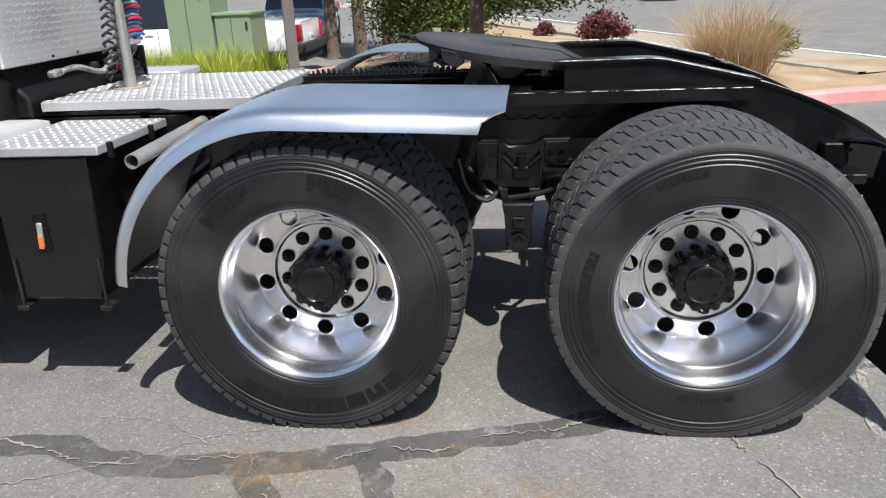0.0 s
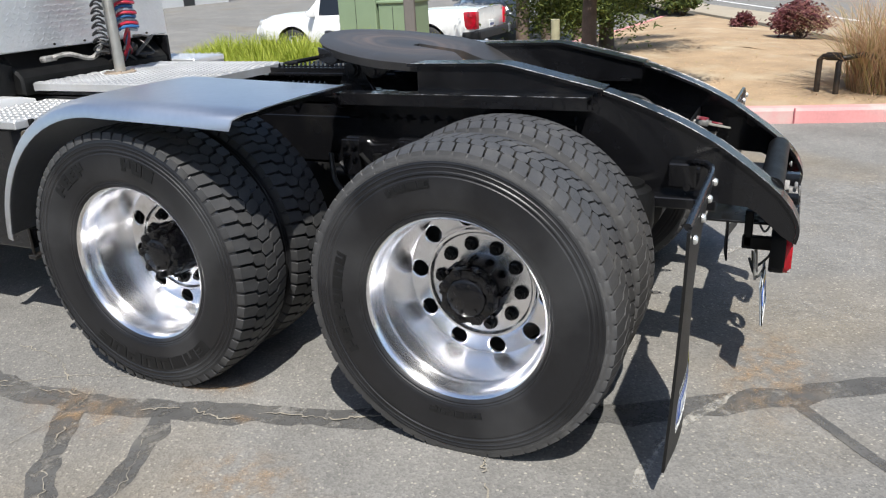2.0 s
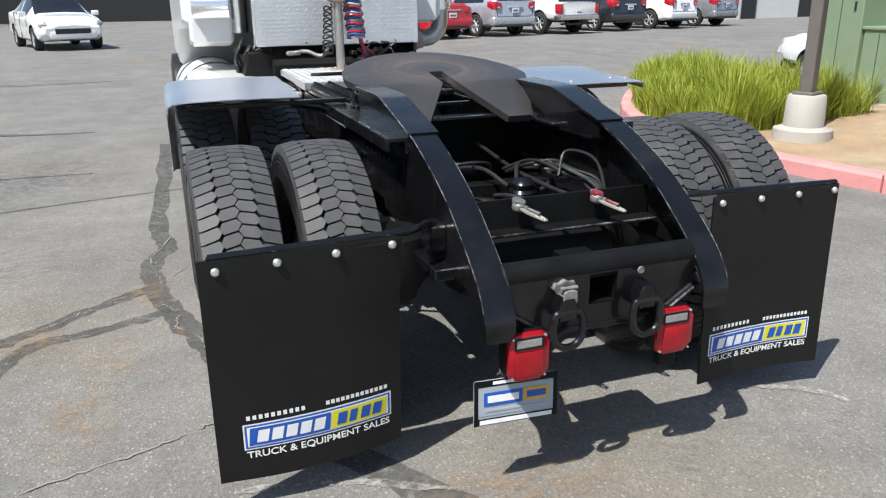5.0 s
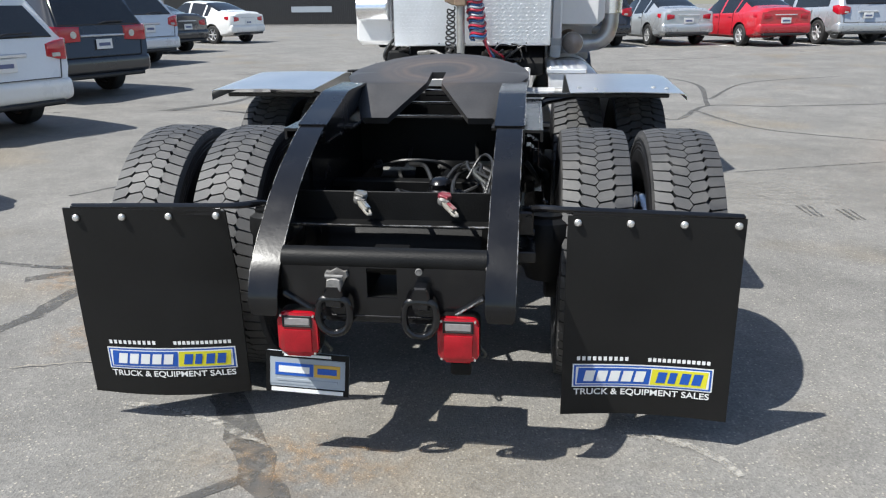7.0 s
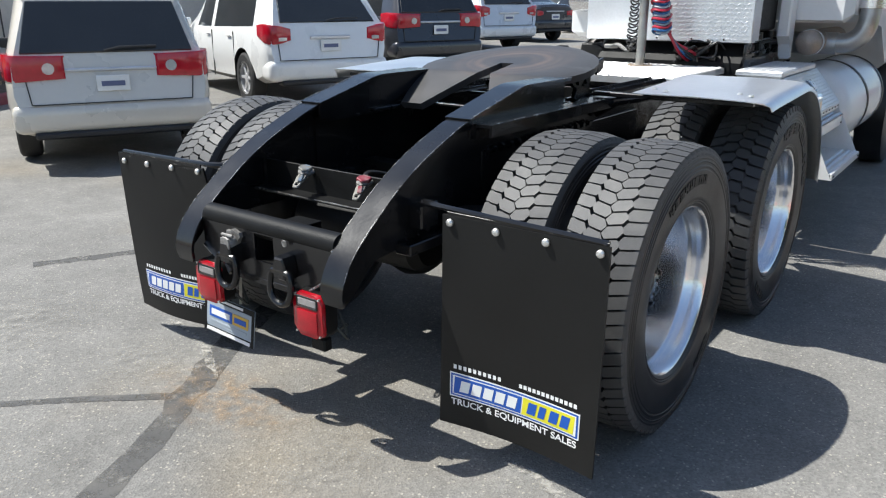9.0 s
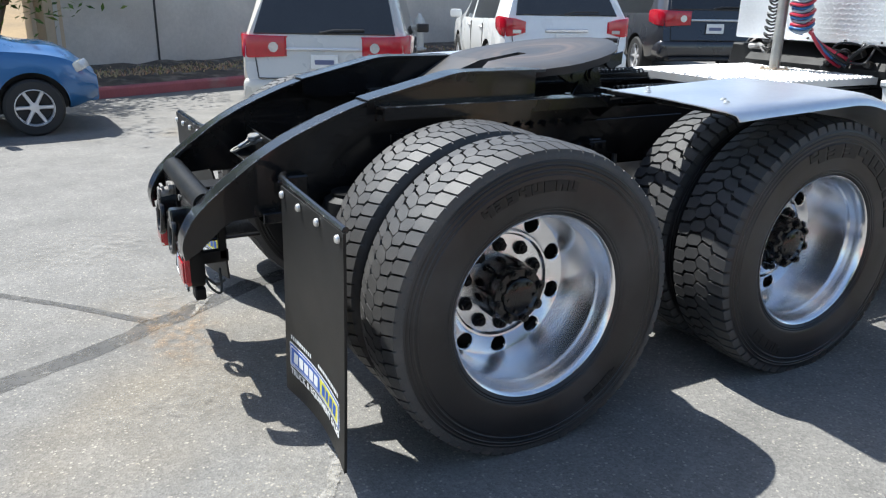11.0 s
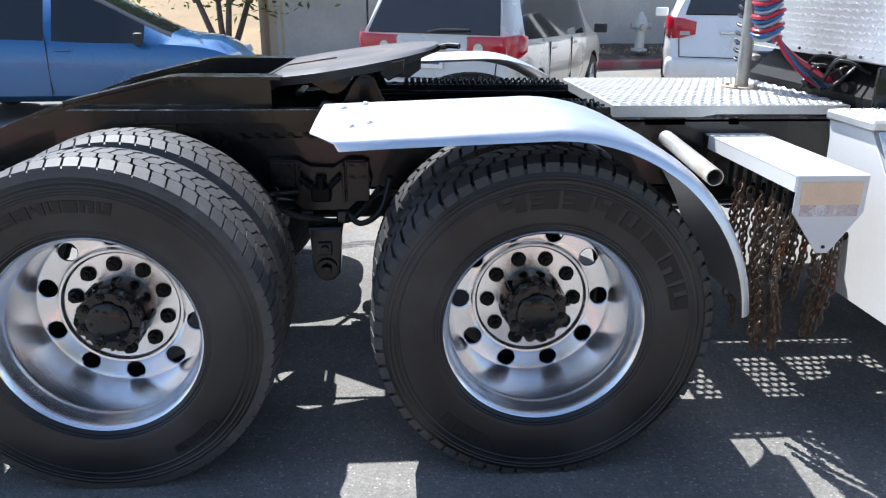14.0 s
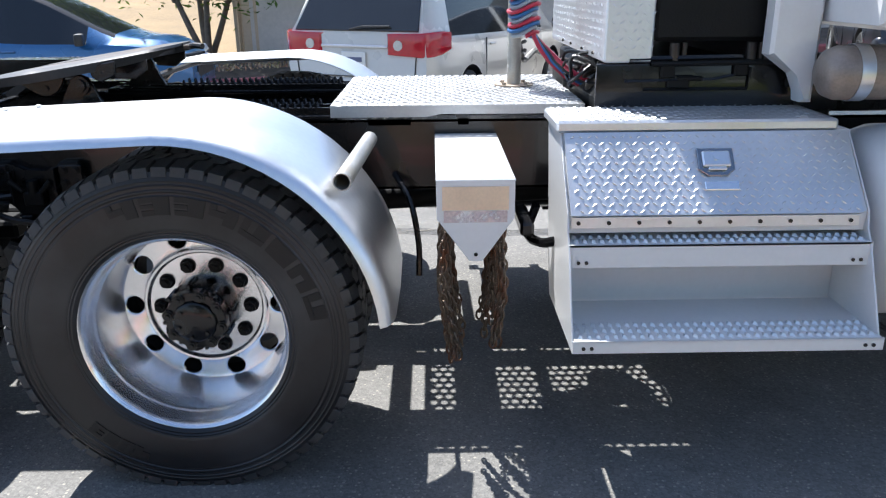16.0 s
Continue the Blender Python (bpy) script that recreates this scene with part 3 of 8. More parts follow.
def wheel_mesh():
    """Outer dual wheel: flange, barrel and a disc with ten round holes."""
    bm = bmesh.new()
    lathe(bm, [(0.300, 0.06), (0.3130, 0.104), (0.3235, 0.112), (0.3245, 0.1165), (0.3215, 0.1195), (0.3165, 0.1165), (0.3105, 0.108), (0.3055, 0.09), (0.3035, 0.062),
               (0.3000, 0.05), (0.2960, 0.045), (0.2945, 0.036), (0.2915, -0.02), (0.2895, -0.06), (0.2872, -0.090), (0.2842, -0.112), (0.2808, -0.127), (0.2765, -0.1375)], 120)
    n, r0, r1, rc, rh, xd = 10, 0.2095, 0.2765, 0.2425, 0.0315, -0.1375
    for k in range(n):
        c, h = 2 * math.pi * (k + 0.5) / n, math.pi / n
        rim = [(h - 2 * h * j / 12, r1) for j in range(12)] + [(-h, r1 + (r0 - r1) * j / 6) for j in range(6)] + [(-h + 2 * h * j / 12, r0) for j in range(12)] + [(h, r0 + (r1 - r0) * j / 6) for j in range(6)]
        loops = []
        for mode, x in ((0, xd), (rh + 0.004, xd), (rh, xd - 0.003), (rh, xd - 0.014)):
            row = []
            for th, R in rim:
                a = math.atan2(R - rc, th * rc)
                if mode:
                    th, R = mode * math.cos(a) / rc, rc + mode * math.sin(a)
                row.append(bm.verts.new((x, R * math.cos(c + th), R * math.sin(c + th))))
            loops.append(row)
        for p, q in zip(loops, loops[1:]):
            for j in range(36):
                bm.faces.new((p[j], p[(j + 1) % 36], q[(j + 1) % 36], q[j]))
    lathe(bm, [(0.2095, xd), (0.207, -0.136), (0.2045, -0.124), (0.201, -0.1205), (0.194, -0.1215), (0.190, -0.131), (0.186, -0.134), (0.085, -0.1345)], 120)
    bmesh.ops.remove_doubles(bm, verts=bm.verts, dist=0.0003)
    return bm


def hub_mesh():
    bm = bmesh.new()
    lathe(bm, [(0.121, -0.135), (0.119, -0.06), (0.112, -0.045), (0.108, -0.045), (0.108, -0.012), (0.104, -0.004), (0.078, -0.002), (0.074, 0.010), (0.068, 0.014), (0.03, 0.016), (0.012, 0.019), (0.0, 0.019)], 48)
    for k in range(8):
        a = 2 * math.pi * (k + 0.3) / 8
        y, z = 0.094 * math.cos(a), 0.094 * math.sin(a)
        cyl(bm, (-0.03, y, z), (0.004, y, z), 0.021, 10)
        cyl(bm, (0.0, y, z), (0.010, y, z), 0.0155, 12)
        cyl(bm, (0.009, y, z), (0.016, y, z), 0.009, 8)
        b = a + math.pi / 8
        box(bm, (-0.07, 0.118 * math.cos(b), 0.118 * math.sin(b)), (0.09, 0.016, 0.012), (math.degrees(b), 0, 0), 0.002)
    for k in range(6):
        a = 2 * math.pi * k / 6
        cyl(bm, (0.01, 0.058 * math.cos(a), 0.058 * math.sin(a)), (0.02, 0.058 * math.cos(a), 0.058 * math.sin(a)), 0.007, 6)
    for v in bm.verts:
        v.co.y *= 0.92
        v.co.z *= 0.92
    return bm


def nut_mesh():
    bm = bmesh.new()
    lathe(bm, [(0.0262, -0.137), (0.0262, -0.1315), (0.0235, -0.1285), (0.0, -0.1285)], 20)
    cyl(bm, (-0.130, 0, 0), (-0.110, 0, 0), 0.0195, 6)
    cyl(bm, (-0.112, 0, 0), (-0.100, 0, 0), 0.011, 8)
    return bm


tm = {}
for axle, y in enumerate(AX):
    for s in (-1, 1):
        turn = pose(0, 0, 0, rng.uniform(0, 360) if s > 0 else rng.uniform(0, 360), 0, 0 if s > 0 else 180)
        spin = {(0, -1): 12, (0, 1): 3, (1, -1): 30, (1, 1): 18}[(axle, s)]
        base = pose(s * 1.08, y, HUB) @ pose(0, 0, 0, 0, 0, 0 if s > 0 else 180)
        if "wheel" not in tm:
            tm["wheel"] = part("wheel", wheel_mesh(), TURNED, truck, "deep-dish polished aluminium wheel with round hand holes")
            tm["hub"] = part("hub", hub_mesh(), BLACK, tm["wheel"], "glossy black painted axle hub")
            tm["nut"] = part("lug_nut", nut_mesh(), BLACKDULL, tm["wheel"])
            wheel, nut0 = tm["wheel"], tm["nut"]
            wheel.matrix_basis = base @ pose(0, 0, 0, spin)
            nut0.matrix_basis = pose(0, 0, 0, 18) @ pose(0, 0.150, 0)
        else:
            wheel = again(tm["wheel"], truck, base @ pose(0, 0, 0, spin))
            again(tm["hub"], wheel, Matrix())
            again(tm["nut"], wheel, pose(0, 0, 0, 18) @ pose(0, 0.150, 0))
        for k in range(1, 10):
            again(tm["nut"], wheel, pose(0, 0, 0, 18 + 36 * k) @ pose(0, 0.150, 0))
        key = "tyre%d" % axle
        flip = wheel.matrix_basis.inverted() @ base
        if key not in tm:
            t = tm.get("tyre")
            if t is None:
                t = tm["tyre"] = part("tyre", carcass(), RUBBER, wheel, "worn black truck tyre", angle=28)
                t.matrix_basis = flip
            else:
                again(t, wheel, flip)
            tr = tm[key] = part("tread", tread_mesh(70 if axle == 0 else 62, 0.072 if axle == 0 else 0.12, 0.34 if axle == 0 else -0.25, axle, axle == 0), RUBBERW if axle == 0 else RUBBERD, wheel, "worn grey drive tread of staggered blocks", angle=28)
            tagged(tr, kind="stuff")
            tr.matrix_basis = flip
        else:
            again(tm["tyre"], wheel, flip)
            tagged(again(tm[key], wheel, flip), kind="stuff")
        inner = part("inner_wheel", lathe(bmesh.new(), [(0.3235, -0.115), (0.315, -0.115), (0.29, -0.04), (0.285, 0.09), (0.315, 0.115), (0.3235, 0.115)], 48), BLACKDULL, truck) if "inner" not in tm else again(tm["inner"], truck, Matrix())
        tm.setdefault("inner", inner)
        inner.matrix_basis = pose(s * 0.735, y, HUB, 0, 0, 0 if s > 0 else 180)
        again(tm["tyre"], inner, Matrix())
        tagged(again(tm[key], inner, inner.matrix_basis.inverted() @ pose(s * 0.735, y, HUB) @ pose(0, 0, 0, 0, 0, 0 if s > 0 else 180)), kind="stuff")
        letters = {(0, -1): ((8, 0.405, 0.036, 208, 156), (4, 0.425, 0.024, 118, 96), (6, 0.365, 0.02, -75, -105)),
                   (1, -1): ((4, 0.40, 0.05, 140, 112), (3, 0.40, 0.05, 84, 62), (8, 0.40, 0.05, 318, 230)),
                   (0, 1): ((8, 0.405, 0.036, 125, 75), (4, 0.425, 0.024, -40, -62)),
                   (1, 1): ((8, 0.40, 0.055, 113, 8), (4, 0.41, 0.04, 250, 222))}[(axle, s)]
        for j, (c, rad, h, a0, a1) in enumerate(letters):
            # angles read as seen from outside, from ahead round over the top
            part("sidewall_lettering", side_letters(c, rad, h, 180 - a0 if s < 0 else a0, 180 - a1 if s < 0 else a1, 5 + j), RUBLET, wheel, m=wheel.matrix_basis.inverted() @ pose(s * 1.08, y, HUB) @ (Matrix() if s > 0 else Matrix.Scale(-1, 4, (1, 0, 0)) @ Matrix()))
        part("brake_drum", lathe(bmesh.new(), [(0.0, -0.2), (0.19, -0.2), (0.205, -0.19), (0.21, 0.06), (0.2, 0.075), (0.0, 0.075)], 40), BLACKDULL, truck, m=pose(s * 0.75, y, HUB, 0, 0, 0 if s > 0 else 180))

# axles
for y in AX:
    bm = bmesh.new()
    cyl(bm, (-0.75, y, HUB), (0.75, y, HUB), 0.065, 20)
    part("axle", bm, BLACKDULL, truck)
    bm = lathe(bmesh.new(), [(0.0, -0.2), (0.09, -0.19), (0.14, -0.12), (0.2, -0.06), (0.215, 0), (0.2, 0.06), (0.14, 0.13), (0.09, 0.2), (0.07, 0.3), (0.0, 0.3)], 28, axis="x")
    box(bm, (0.02, 0.2, 0.05), (0.2, 0.22, 0.22), (0, 0, 0), 0.04, 2)
    part("differential", bm, BLACKDULL, truck, m=pose(-0.04, y, HUB + 0.02))
bm = bmesh.new()
cyl(bm, (0, 0.25, 0.6), (0, 1.2, 0.6), 0.05, 16)
cyl(bm, (0, 1.55, 0.62), (0, 4.2, 0.75), 0.055, 16)
part("drive_shaft", bm, BLACKDULL, truck)

# chassis rails
for s in (-1, 1):
    bm = bmesh.new()
    box(bm, (s * 0.425, 2.2, 0.925), (0.010, 4.9, 0.27), bev=0)
    box(bm, (s * 0.385, 2.2, 1.056), (0.09, 4.9, 0.010), bev=0)
    box(bm, (s * 0.385, 2.2, 0.794), (0.09, 4.9, 0.010), bev=0)
    part("frame_rail", bm, BLACK, truck, "glossy black painted steel chassis rail")
    bm = bmesh.new()
    box(bm, (s * 0.437, 0.55, 0.90), (0.012, 1.5, 0.20), bev=0.003)
    part("rail_liner", bm, BLACK, truck)
    # rear rail plate with its curved tail
    top = [(0.10, 1.115), (-0.05, 1.115), (-0.2, 1.115), (-0.32, 1.107), (-0.45, 1.063), (-0.58, 1.008), (-0.70, 0.943), (-0.79, 0.881), (-0.875, 0.814), (-0.937, 0.757), (-0.975, 0.70), (-0.992, 0.65), (-0.984, 0.603)]
    low = [(-0.975, 0.610), (-0.945, 0.628), (-0.915, 0.655), (-0.888, 0.68), (-0.86, 0.705), (-0.824, 0.726), (-0.72, 0.733), (-0.45, 0.735), (0.1, 0.76)]
    bm = slab(bmesh.new(), top + low, s * 0.428, s * 0.438)
    part("tail_plate", bm, BLACK, truck, "curved black steel rail end plate")
    line = [(y, z) for y, z, _ in smooth_line([(-0.300, 1.128, 0), (-0.36, 1.109, 0), (-0.45, 1.075, 0), (-0.58, 1.02, 0), (-0.70, 0.955, 0), (-0.79, 0.893, 0), (-0.88, 0.825, 0), (-0.945, 0.765, 0), (-0.985, 0.706, 0), (-1.003, 0.652, 0), (-0.996, 0.60, 0)], 4)]
    bm = ribbon(bmesh.new(), line, ((s * 0.345, 0), (s * 0.352, 0), (s * 0.438, 0), (s * 0.445, 0)), 0.012)
    for v in bm.verts:
        if v.co.z < 0.64:
            v.co.x += (s * 0.395 - v.co.x) * 0.9 * ((0.64 - v.co.z) / 0.045) ** 2 * 0.28
    flange = part("tail_flange", bm, BLACK, truck, "glossy black approach ramp flange with worn bright edge")
    bm = tube(bmesh.new(), [(s * 0.4452, y, z + 0.001) for y, z in line[:-6]], 0.0019, 6)
    part("worn_shine_edge", bm, WORN, flange)
    line = [(0.50, 1.226), (0.13, 1.228), (0.09, 1.225), (0.05, 1.218), (-0.298, 1.136)]
    bm = ribbon(bmesh.new(), line, ((s * 0.335, 0), (s * 0.452, 0)), 0.012)
    cover = part("ramp_cover", bm, BLACK, truck)
    bm = tube(bmesh.new(), [(s * 0.4525, y, z + 0.001) for y, z in line], 0.0024, 6)
    part("worn_shine_edge", bm, WORN, cover, "paint rubbed to bright metal")
    bm = slab(bmesh.new(), [(0.46, 1.213), (0.10, 1.213), (-0.29, 1.122), (-0.29, 1.062), (0.46, 1.062)], s * 0.4255, s * 0.4405)
    slab(bm, [(0.46, 1.213), (0.10, 1.213), (-0.29, 1.122), (-0.29, 1.062), (0.46, 1.062)], s * 0.345, s * 0.355)
    part("ramp_side", bm, BLACK, truck)
    bm = slab(bmesh.new(), [(s * u, v) for u, v in ((0.441, 1.055), (0.452, 1.055), (0.452, 1.102), (0.514, 1.102), (0.514, 1.068), (0.525, 1.068), (0.525, 1.114), (0.441, 1.114))], -0.26, 0.84, "y")
    part("mounting_angle", bm, BLACK, truck)
    # patchy bright line that paints the reflection along the angle's edge
    for pts, r0 in (([(-0.255, 1.113), (0.29, 1.113), (0.835, 1.113)], 0.003), ([(-0.9, 0.802), (-0.96, 0.742), (-0.985, 0.70)], 0.0)):
        if r0:
            bm = bmesh.new()
            tube(bm, [(s * 0.512, y, z) for y, z in pts], r0, 6)
            part("worn_shine_edge", bm, WORN, truck, "bright edge of the black angle, wear with painted reflection")
    line = smooth_line([(s * 0.3455, y, z) for y, z in ((-0.33, 1.114), (-0.45, 1.075), (-0.58, 1.02), (-0.70, 0.955), (-0.79, 0.893), (-0.88, 0.825), (-0.945, 0.765))], 5)
    bm = tube(bmesh.new(), line, 0.0016, 6)
    part("worn_shine_edge", bm, WORN, truck, "bright worn inner edge of the rail flange")
    # row of frame bolts
    b0 = None
    for k in range(14):
        m = pose(s * 0.444, -0.12 + 0.062 * k + (0.02 if k > 6 else 0), 0.997, 0, 90 * s, 0)
        if b0 is None:
            bm = bmesh.new()
            cyl(bm, (0, 0, -0.004), (0, 0, 0.004), 0.017, 12)
            cyl(bm, (0, 0, 0.003), (0, 0, 0.015), 0.0125, 6)
            b0 = part("frame_bolt", bm, BLACK, truck, m=m)
        else:
            again(b0, truck, m)
    # suspension hanger between the axles
    bm = bmesh.new()
    slab(bm, [(0.437, 0.925), (0.545, 0.925), (0.560, 0.905), (0.591, 0.888), (0.686, 0.882), (0.712, 0.90), (0.735, 0.923), (0.80, 0.923), (0.832, 0.845), (0.820, 0.80), (0.752, 0.748), (0.735, 0.716), (0.556, 0.716), (0.545, 0.752), (0.50, 0.775), (0.445, 0.82)], s * 0.446, s * 0.482, bev=0.006)
    foot = bmesh.new()
    slab(foot, [(0.716, 0.666), (0.582, 0.666), (0.590, 0.62), (0.594, 0.50), (0.612, 0.462), (0.64, 0.446), (0.672, 0.450), (0.700, 0.48), (0.708, 0.62)], s * 0.450, s * 0.545, bev=0.008)
    cyl(foot, (s * 0.545, 0.648, 0.50), (s * 0.560, 0.648, 0.50), 0.042, 20)
    cyl(foot, (s * 0.558, 0.648, 0.50), (s * 0.585, 0.648, 0.50), 0.022, 6)
    box(foot, (s * 0.55, 0.645, 0.585), (0.02, 0.055, 0.05), bev=0.004)
    cyl(foot, (s * 0.555, 0.645, 0.585), (s * 0.575, 0.645, 0.585), 0.016, 6)
    # upright ribs and the bolted pads
    box(bm, (s * 0.50, 0.722, 0.83), (0.036, 0.010, 0.15), bev=0.002)
    box(bm, (s * 0.50, 0.556, 0.83), (0.036, 0.010, 0.13), bev=0.002)
    box(bm, (s * 0.487, 0.776, 0.835), (0.012, 0.088, 0.155), bev=0.003)
    box(bm, (s * 0.487, 0.492, 0.865), (0.012, 0.095, 0.10), bev=0.003)
    hanger = part("suspension_hanger", bm, BLACK, truck, "cast black suspension bracket between the axles")
    part("hanger_foot", foot, BLACK, hanger)
    for leg in ([(0.735, 0.719), (0.692, 0.719), (0.688, 0.662), (0.716, 0.662)], [(0.604, 0.719), (0.556, 0.719), (0.582, 0.662), (0.606, 0.662)]):
        part("hanger_leg", slab(bmesh.new(), leg, s * 0.450, s * 0.50, bev=0.005), BLACK, hanger)
    bm = bmesh.new()
    box(bm, (s * 0.505, 0.635, 0.79), (0.04, 0.075, 0.055), bev=0.006)
    cyl(bm, (s * 0.51, 0.635, 0.81), (s * 0.51, 0.635, 0.86), 0.020, 12)
    cyl(bm, (s * 0.52, 0.67, 0.82), (s * 0.52, 0.71, 0.86), 0.010, 8)
    cyl(bm, (s * 0.52, 0.60, 0.82), (s * 0.52, 0.555, 0.86), 0.010, 8)
    part("levelling_valve", bm, BLACKDULL, hanger)
    bm = bmesh.new()
    cyl(bm, (s * 0.50, 0.55, 0.80), (s * 0.54, 0.42, 0.795), 0.013, 8)
    cyl(bm, (s * 0.50, 0.52, 0.76), (s * 0.55, 0.46, 0.78), 0.028, 14)
    part("torque_rod", bm, BLACK, hanger)
    for yy, zz in ((0.752, 0.892), (0.796, 0.892), (0.752, 0.845), (0.796, 0.845), (0.468, 0.89), (0.513, 0.89), (0.468, 0.845), (0.513, 0.845)):
        again(b0, truck, pose(s * 0.493, yy, zz, 0, 90 * s, 0))
    bm = bmesh.new()
    tube(bm, smooth_line([(s * 0.46, 0.36, 0.86), (s * 0.52, 0.48, 0.74), (s * 0.50, 0.60, 0.69), (s * 0.46, 0.75, 0.68), (s * 0.45, 0.86, 0.80)], 6), 0.012, 8)
    tube(bm, smooth_line([(s * 0.46, 0.90, 0.84), (s * 0.50, 0.86, 0.72), (s * 0.50, 0.78, 0.67), (s * 0.47, 0.72, 0.72)], 6), 0.012, 8)
    part("brake_hose", bm, HBLACK, truck)
    for y in AX:
        bm = bmesh.new()
        lathe(bm, [(0.0, -0.1), (0.06, -0.1), (0.085, -0.075), (0.09, -0.02), (0.098, 0.0), (0.09, 0.02), (0.085, 0.07), (0.06, 0.095), (0, 0.1)], 20, axis="x")
        part("brake_chamber", bm, BLACKDULL, truck, m=pose(s * 0.5, y - 0.22, 0.66, 0, 0, 70 * s))

# air springs
for s in (-1, 1):
    for y in (-0.40, 1.80):
        bm = bmesh.new()
        lathe(bm, [(0.0, 0.0), (0.075, 0.0), (0.085, 0.03), (0.105, 0.06), (0.118, 0.11), (0.118, 0.19), (0.105, 0.235), (0.08, 0.25), (0.08, 0.262), (0.0, 0.262)], 28, axis="z")
        part("air_spring", bm, BLACKDULL, truck, "rounded black rubber suspension air spring", m=pose(s * 0.545, y, 0.56))
# cross members
bm = bmesh.new()
box(bm, (0, 0.69, 0.92), (0.84, 0.012, 0.24), bev=0)
box(bm, (0, 0.64, 1.033), (0.84, 0.098, 0.012), bev=0)
part("cross_member", bm, BLACKDULL, truck)
for y, z, sy, sz in ((1.72, 0.92, 0.012, 0.24), (0.1, 0.80, 0.08, 0.05), (-0.12, 0.76, 0.06, 0.05)):
    bm = bmesh.new()
    box(bm, (0, y, z), (0.84, sy, sz), bev=0.003)
    part("cross_member", bm, BLACKDULL, truck)
# relay valve with its air lines over the rear axle
bm = lathe(bmesh.new(), [(0.0, 0.0), (0.052, 0.0), (0.058, 0.012), (0.058, 0.05), (0.048, 0.062), (0.048, 0.085), (0.036, 0.10), (0.016, 0.106), (0.0, 0.106)], 28, axis="z")
box(bm, (0.0, 0.0, 0.025), (0.17, 0.04, 0.04), bev=0.006)
rv = part("relay_valve", bm, BLACK, truck, "glossy black brake relay valve", m=pose(0.10, -0.12, 0.783, 4, -3, 20))
for x, z in ((-0.085, 0.025), (0.085, 0.025)):
    bm = bmesh.new()
    cyl(bm, (x - 0.012, 0, z), (x + 0.012, 0, z), 0.017, 6)
    part("hose_fitting", bm, GREASE, rv)
for pts in ([(0.185, -0.09, 0.81), (0.25, -0.06, 0.835), (0.31, 0.05, 0.86), (0.36, 0.25, 0.84), (0.40, 0.5, 0.86)],
            [(0.02, -0.15, 0.81), (-0.06, -0.19, 0.84), (-0.05, -0.32, 0.87), (0.03, -0.45, 0.86), (0.06, -0.53, 0.85)],
            [(0.10, -0.06, 0.84), (0.16, 0.06, 0.90), (0.25, 0.12, 0.885), (0.33, 0.06, 0.86), (0.40, 0.10, 0.83)],
            [(0.06, -0.06, 0.84), (0.0, 0.1, 0.89), (-0.1, 0.3, 0.86), (-0.14, 0.6, 0.88)],
            [(0.20, 0.62, 0.90), (0.22, 0.3, 0.85), (0.16, 0.0, 0.87), (0.17, -0.3, 0.865), (0.22, -0.53, 0.86)]):
    bm = tube(bmesh.new(), smooth_line(pts, 6), 0.0095, 8)
    part("air_line", bm, HBLACK, truck)
bm = bmesh.new()
box(bm, (0, -0.545, 0.868), (0.83, 0.010, 0.115), bev=0.002)
box(bm, (0, -0.585, 0.812), (0.83, 0.08, 0.010), bev=0.002)
part("gladhand_bar", bm, BLACKDULL, truck, "black angle bar carrying the air couplings")
bm = tube(bmesh.new(), [(-0.40, -0.6255, 0.8165), (0.0, -0.6255, 0.8165), (0.40, -0.6255, 0.8165)], 0.0035, 6)
part("worn_shine_edge", bm, WORN, truck, "bright chipped edge of the angle bar")
bm = bmesh.new()
cyl(bm, (-0.346, -0.895, 0.774), (0.346, -0.895, 0.774), 0.043, 32)
part("rear_tube", bm, BLACKDULL, truck, "round black steel rear cross tube")
bm = bmesh.new()
hole = ((-0.054, 0.654), (0.048, 0.654), (0.048, 0.758), (-0.054, 0.758))
outer = [(-0.348, 0.768), (-0.348, 0.665), (-0.32, 0.655), (-0.19, 0.565), (0.17, 0.565), (0.31, 0.655), (0.348, 0.665), (0.348, 0.768)]
for y0, fl in ((-0.936, 1), (-0.924, -1)):
    o, h = [bm.verts.new((x, y0, z)) for x, z in outer], [bm.verts.new((x, y0, z)) for x, z in hole]
    for idx in ((0, 1, 2, "h0", "h3"), (2, 3, "h0"), (3, 4, "h1", "h0"), (4, 5, "h1"), (5, 6, 7, "h2", "h1"), (7, 0, "h3", "h2")):
        bm.faces.new([h[int(i[1])] if isinstance(i, str) else o[i] for i in idx])
    if fl > 0:
        keep = (o, h)
for a, b in ((keep[0], o), (keep[1], h)):
    for i in range(len(a)):
        j = (i + 1) % len(a)
        bm.faces.new((a[i], a[j], b[j], b[i]))
box(bm, (0, -0.80, 0.585), (0.36, 0.28, 0.01), bev=0.002)
part("rear_plate", bm, BLACK, truck, "black rear plate with a square receiver hole")
bm = bmesh.new()
for x, z, sx, sz in ((-0.060, 0.706, 0.012, 0.12), (0.054, 0.706, 0.012, 0.12), (-0.003, 0.764, 0.126, 0.012), (-0.003, 0.648, 0.126, 0.012)):
    box(bm, (x, -0.8155, z), (sx, 0.22, sz), bev=0.002)
part("receiver_tube", bm, BLACKDULL, truck)
bm = bmesh.new()
cyl(bm, (0.2, -0.938, 0.575), (0.34, -0.938, 0.665), 0.012, 8)
part("weld_bar", bm, BLACK, truck)
bm = bmesh.new()
cyl(bm, (-0.2, -0.938, 0.575), (-0.34, -0.938, 0.665), 0.012, 8)
part("weld_bar", bm, BLACK, truck)
bm = bmesh.new()
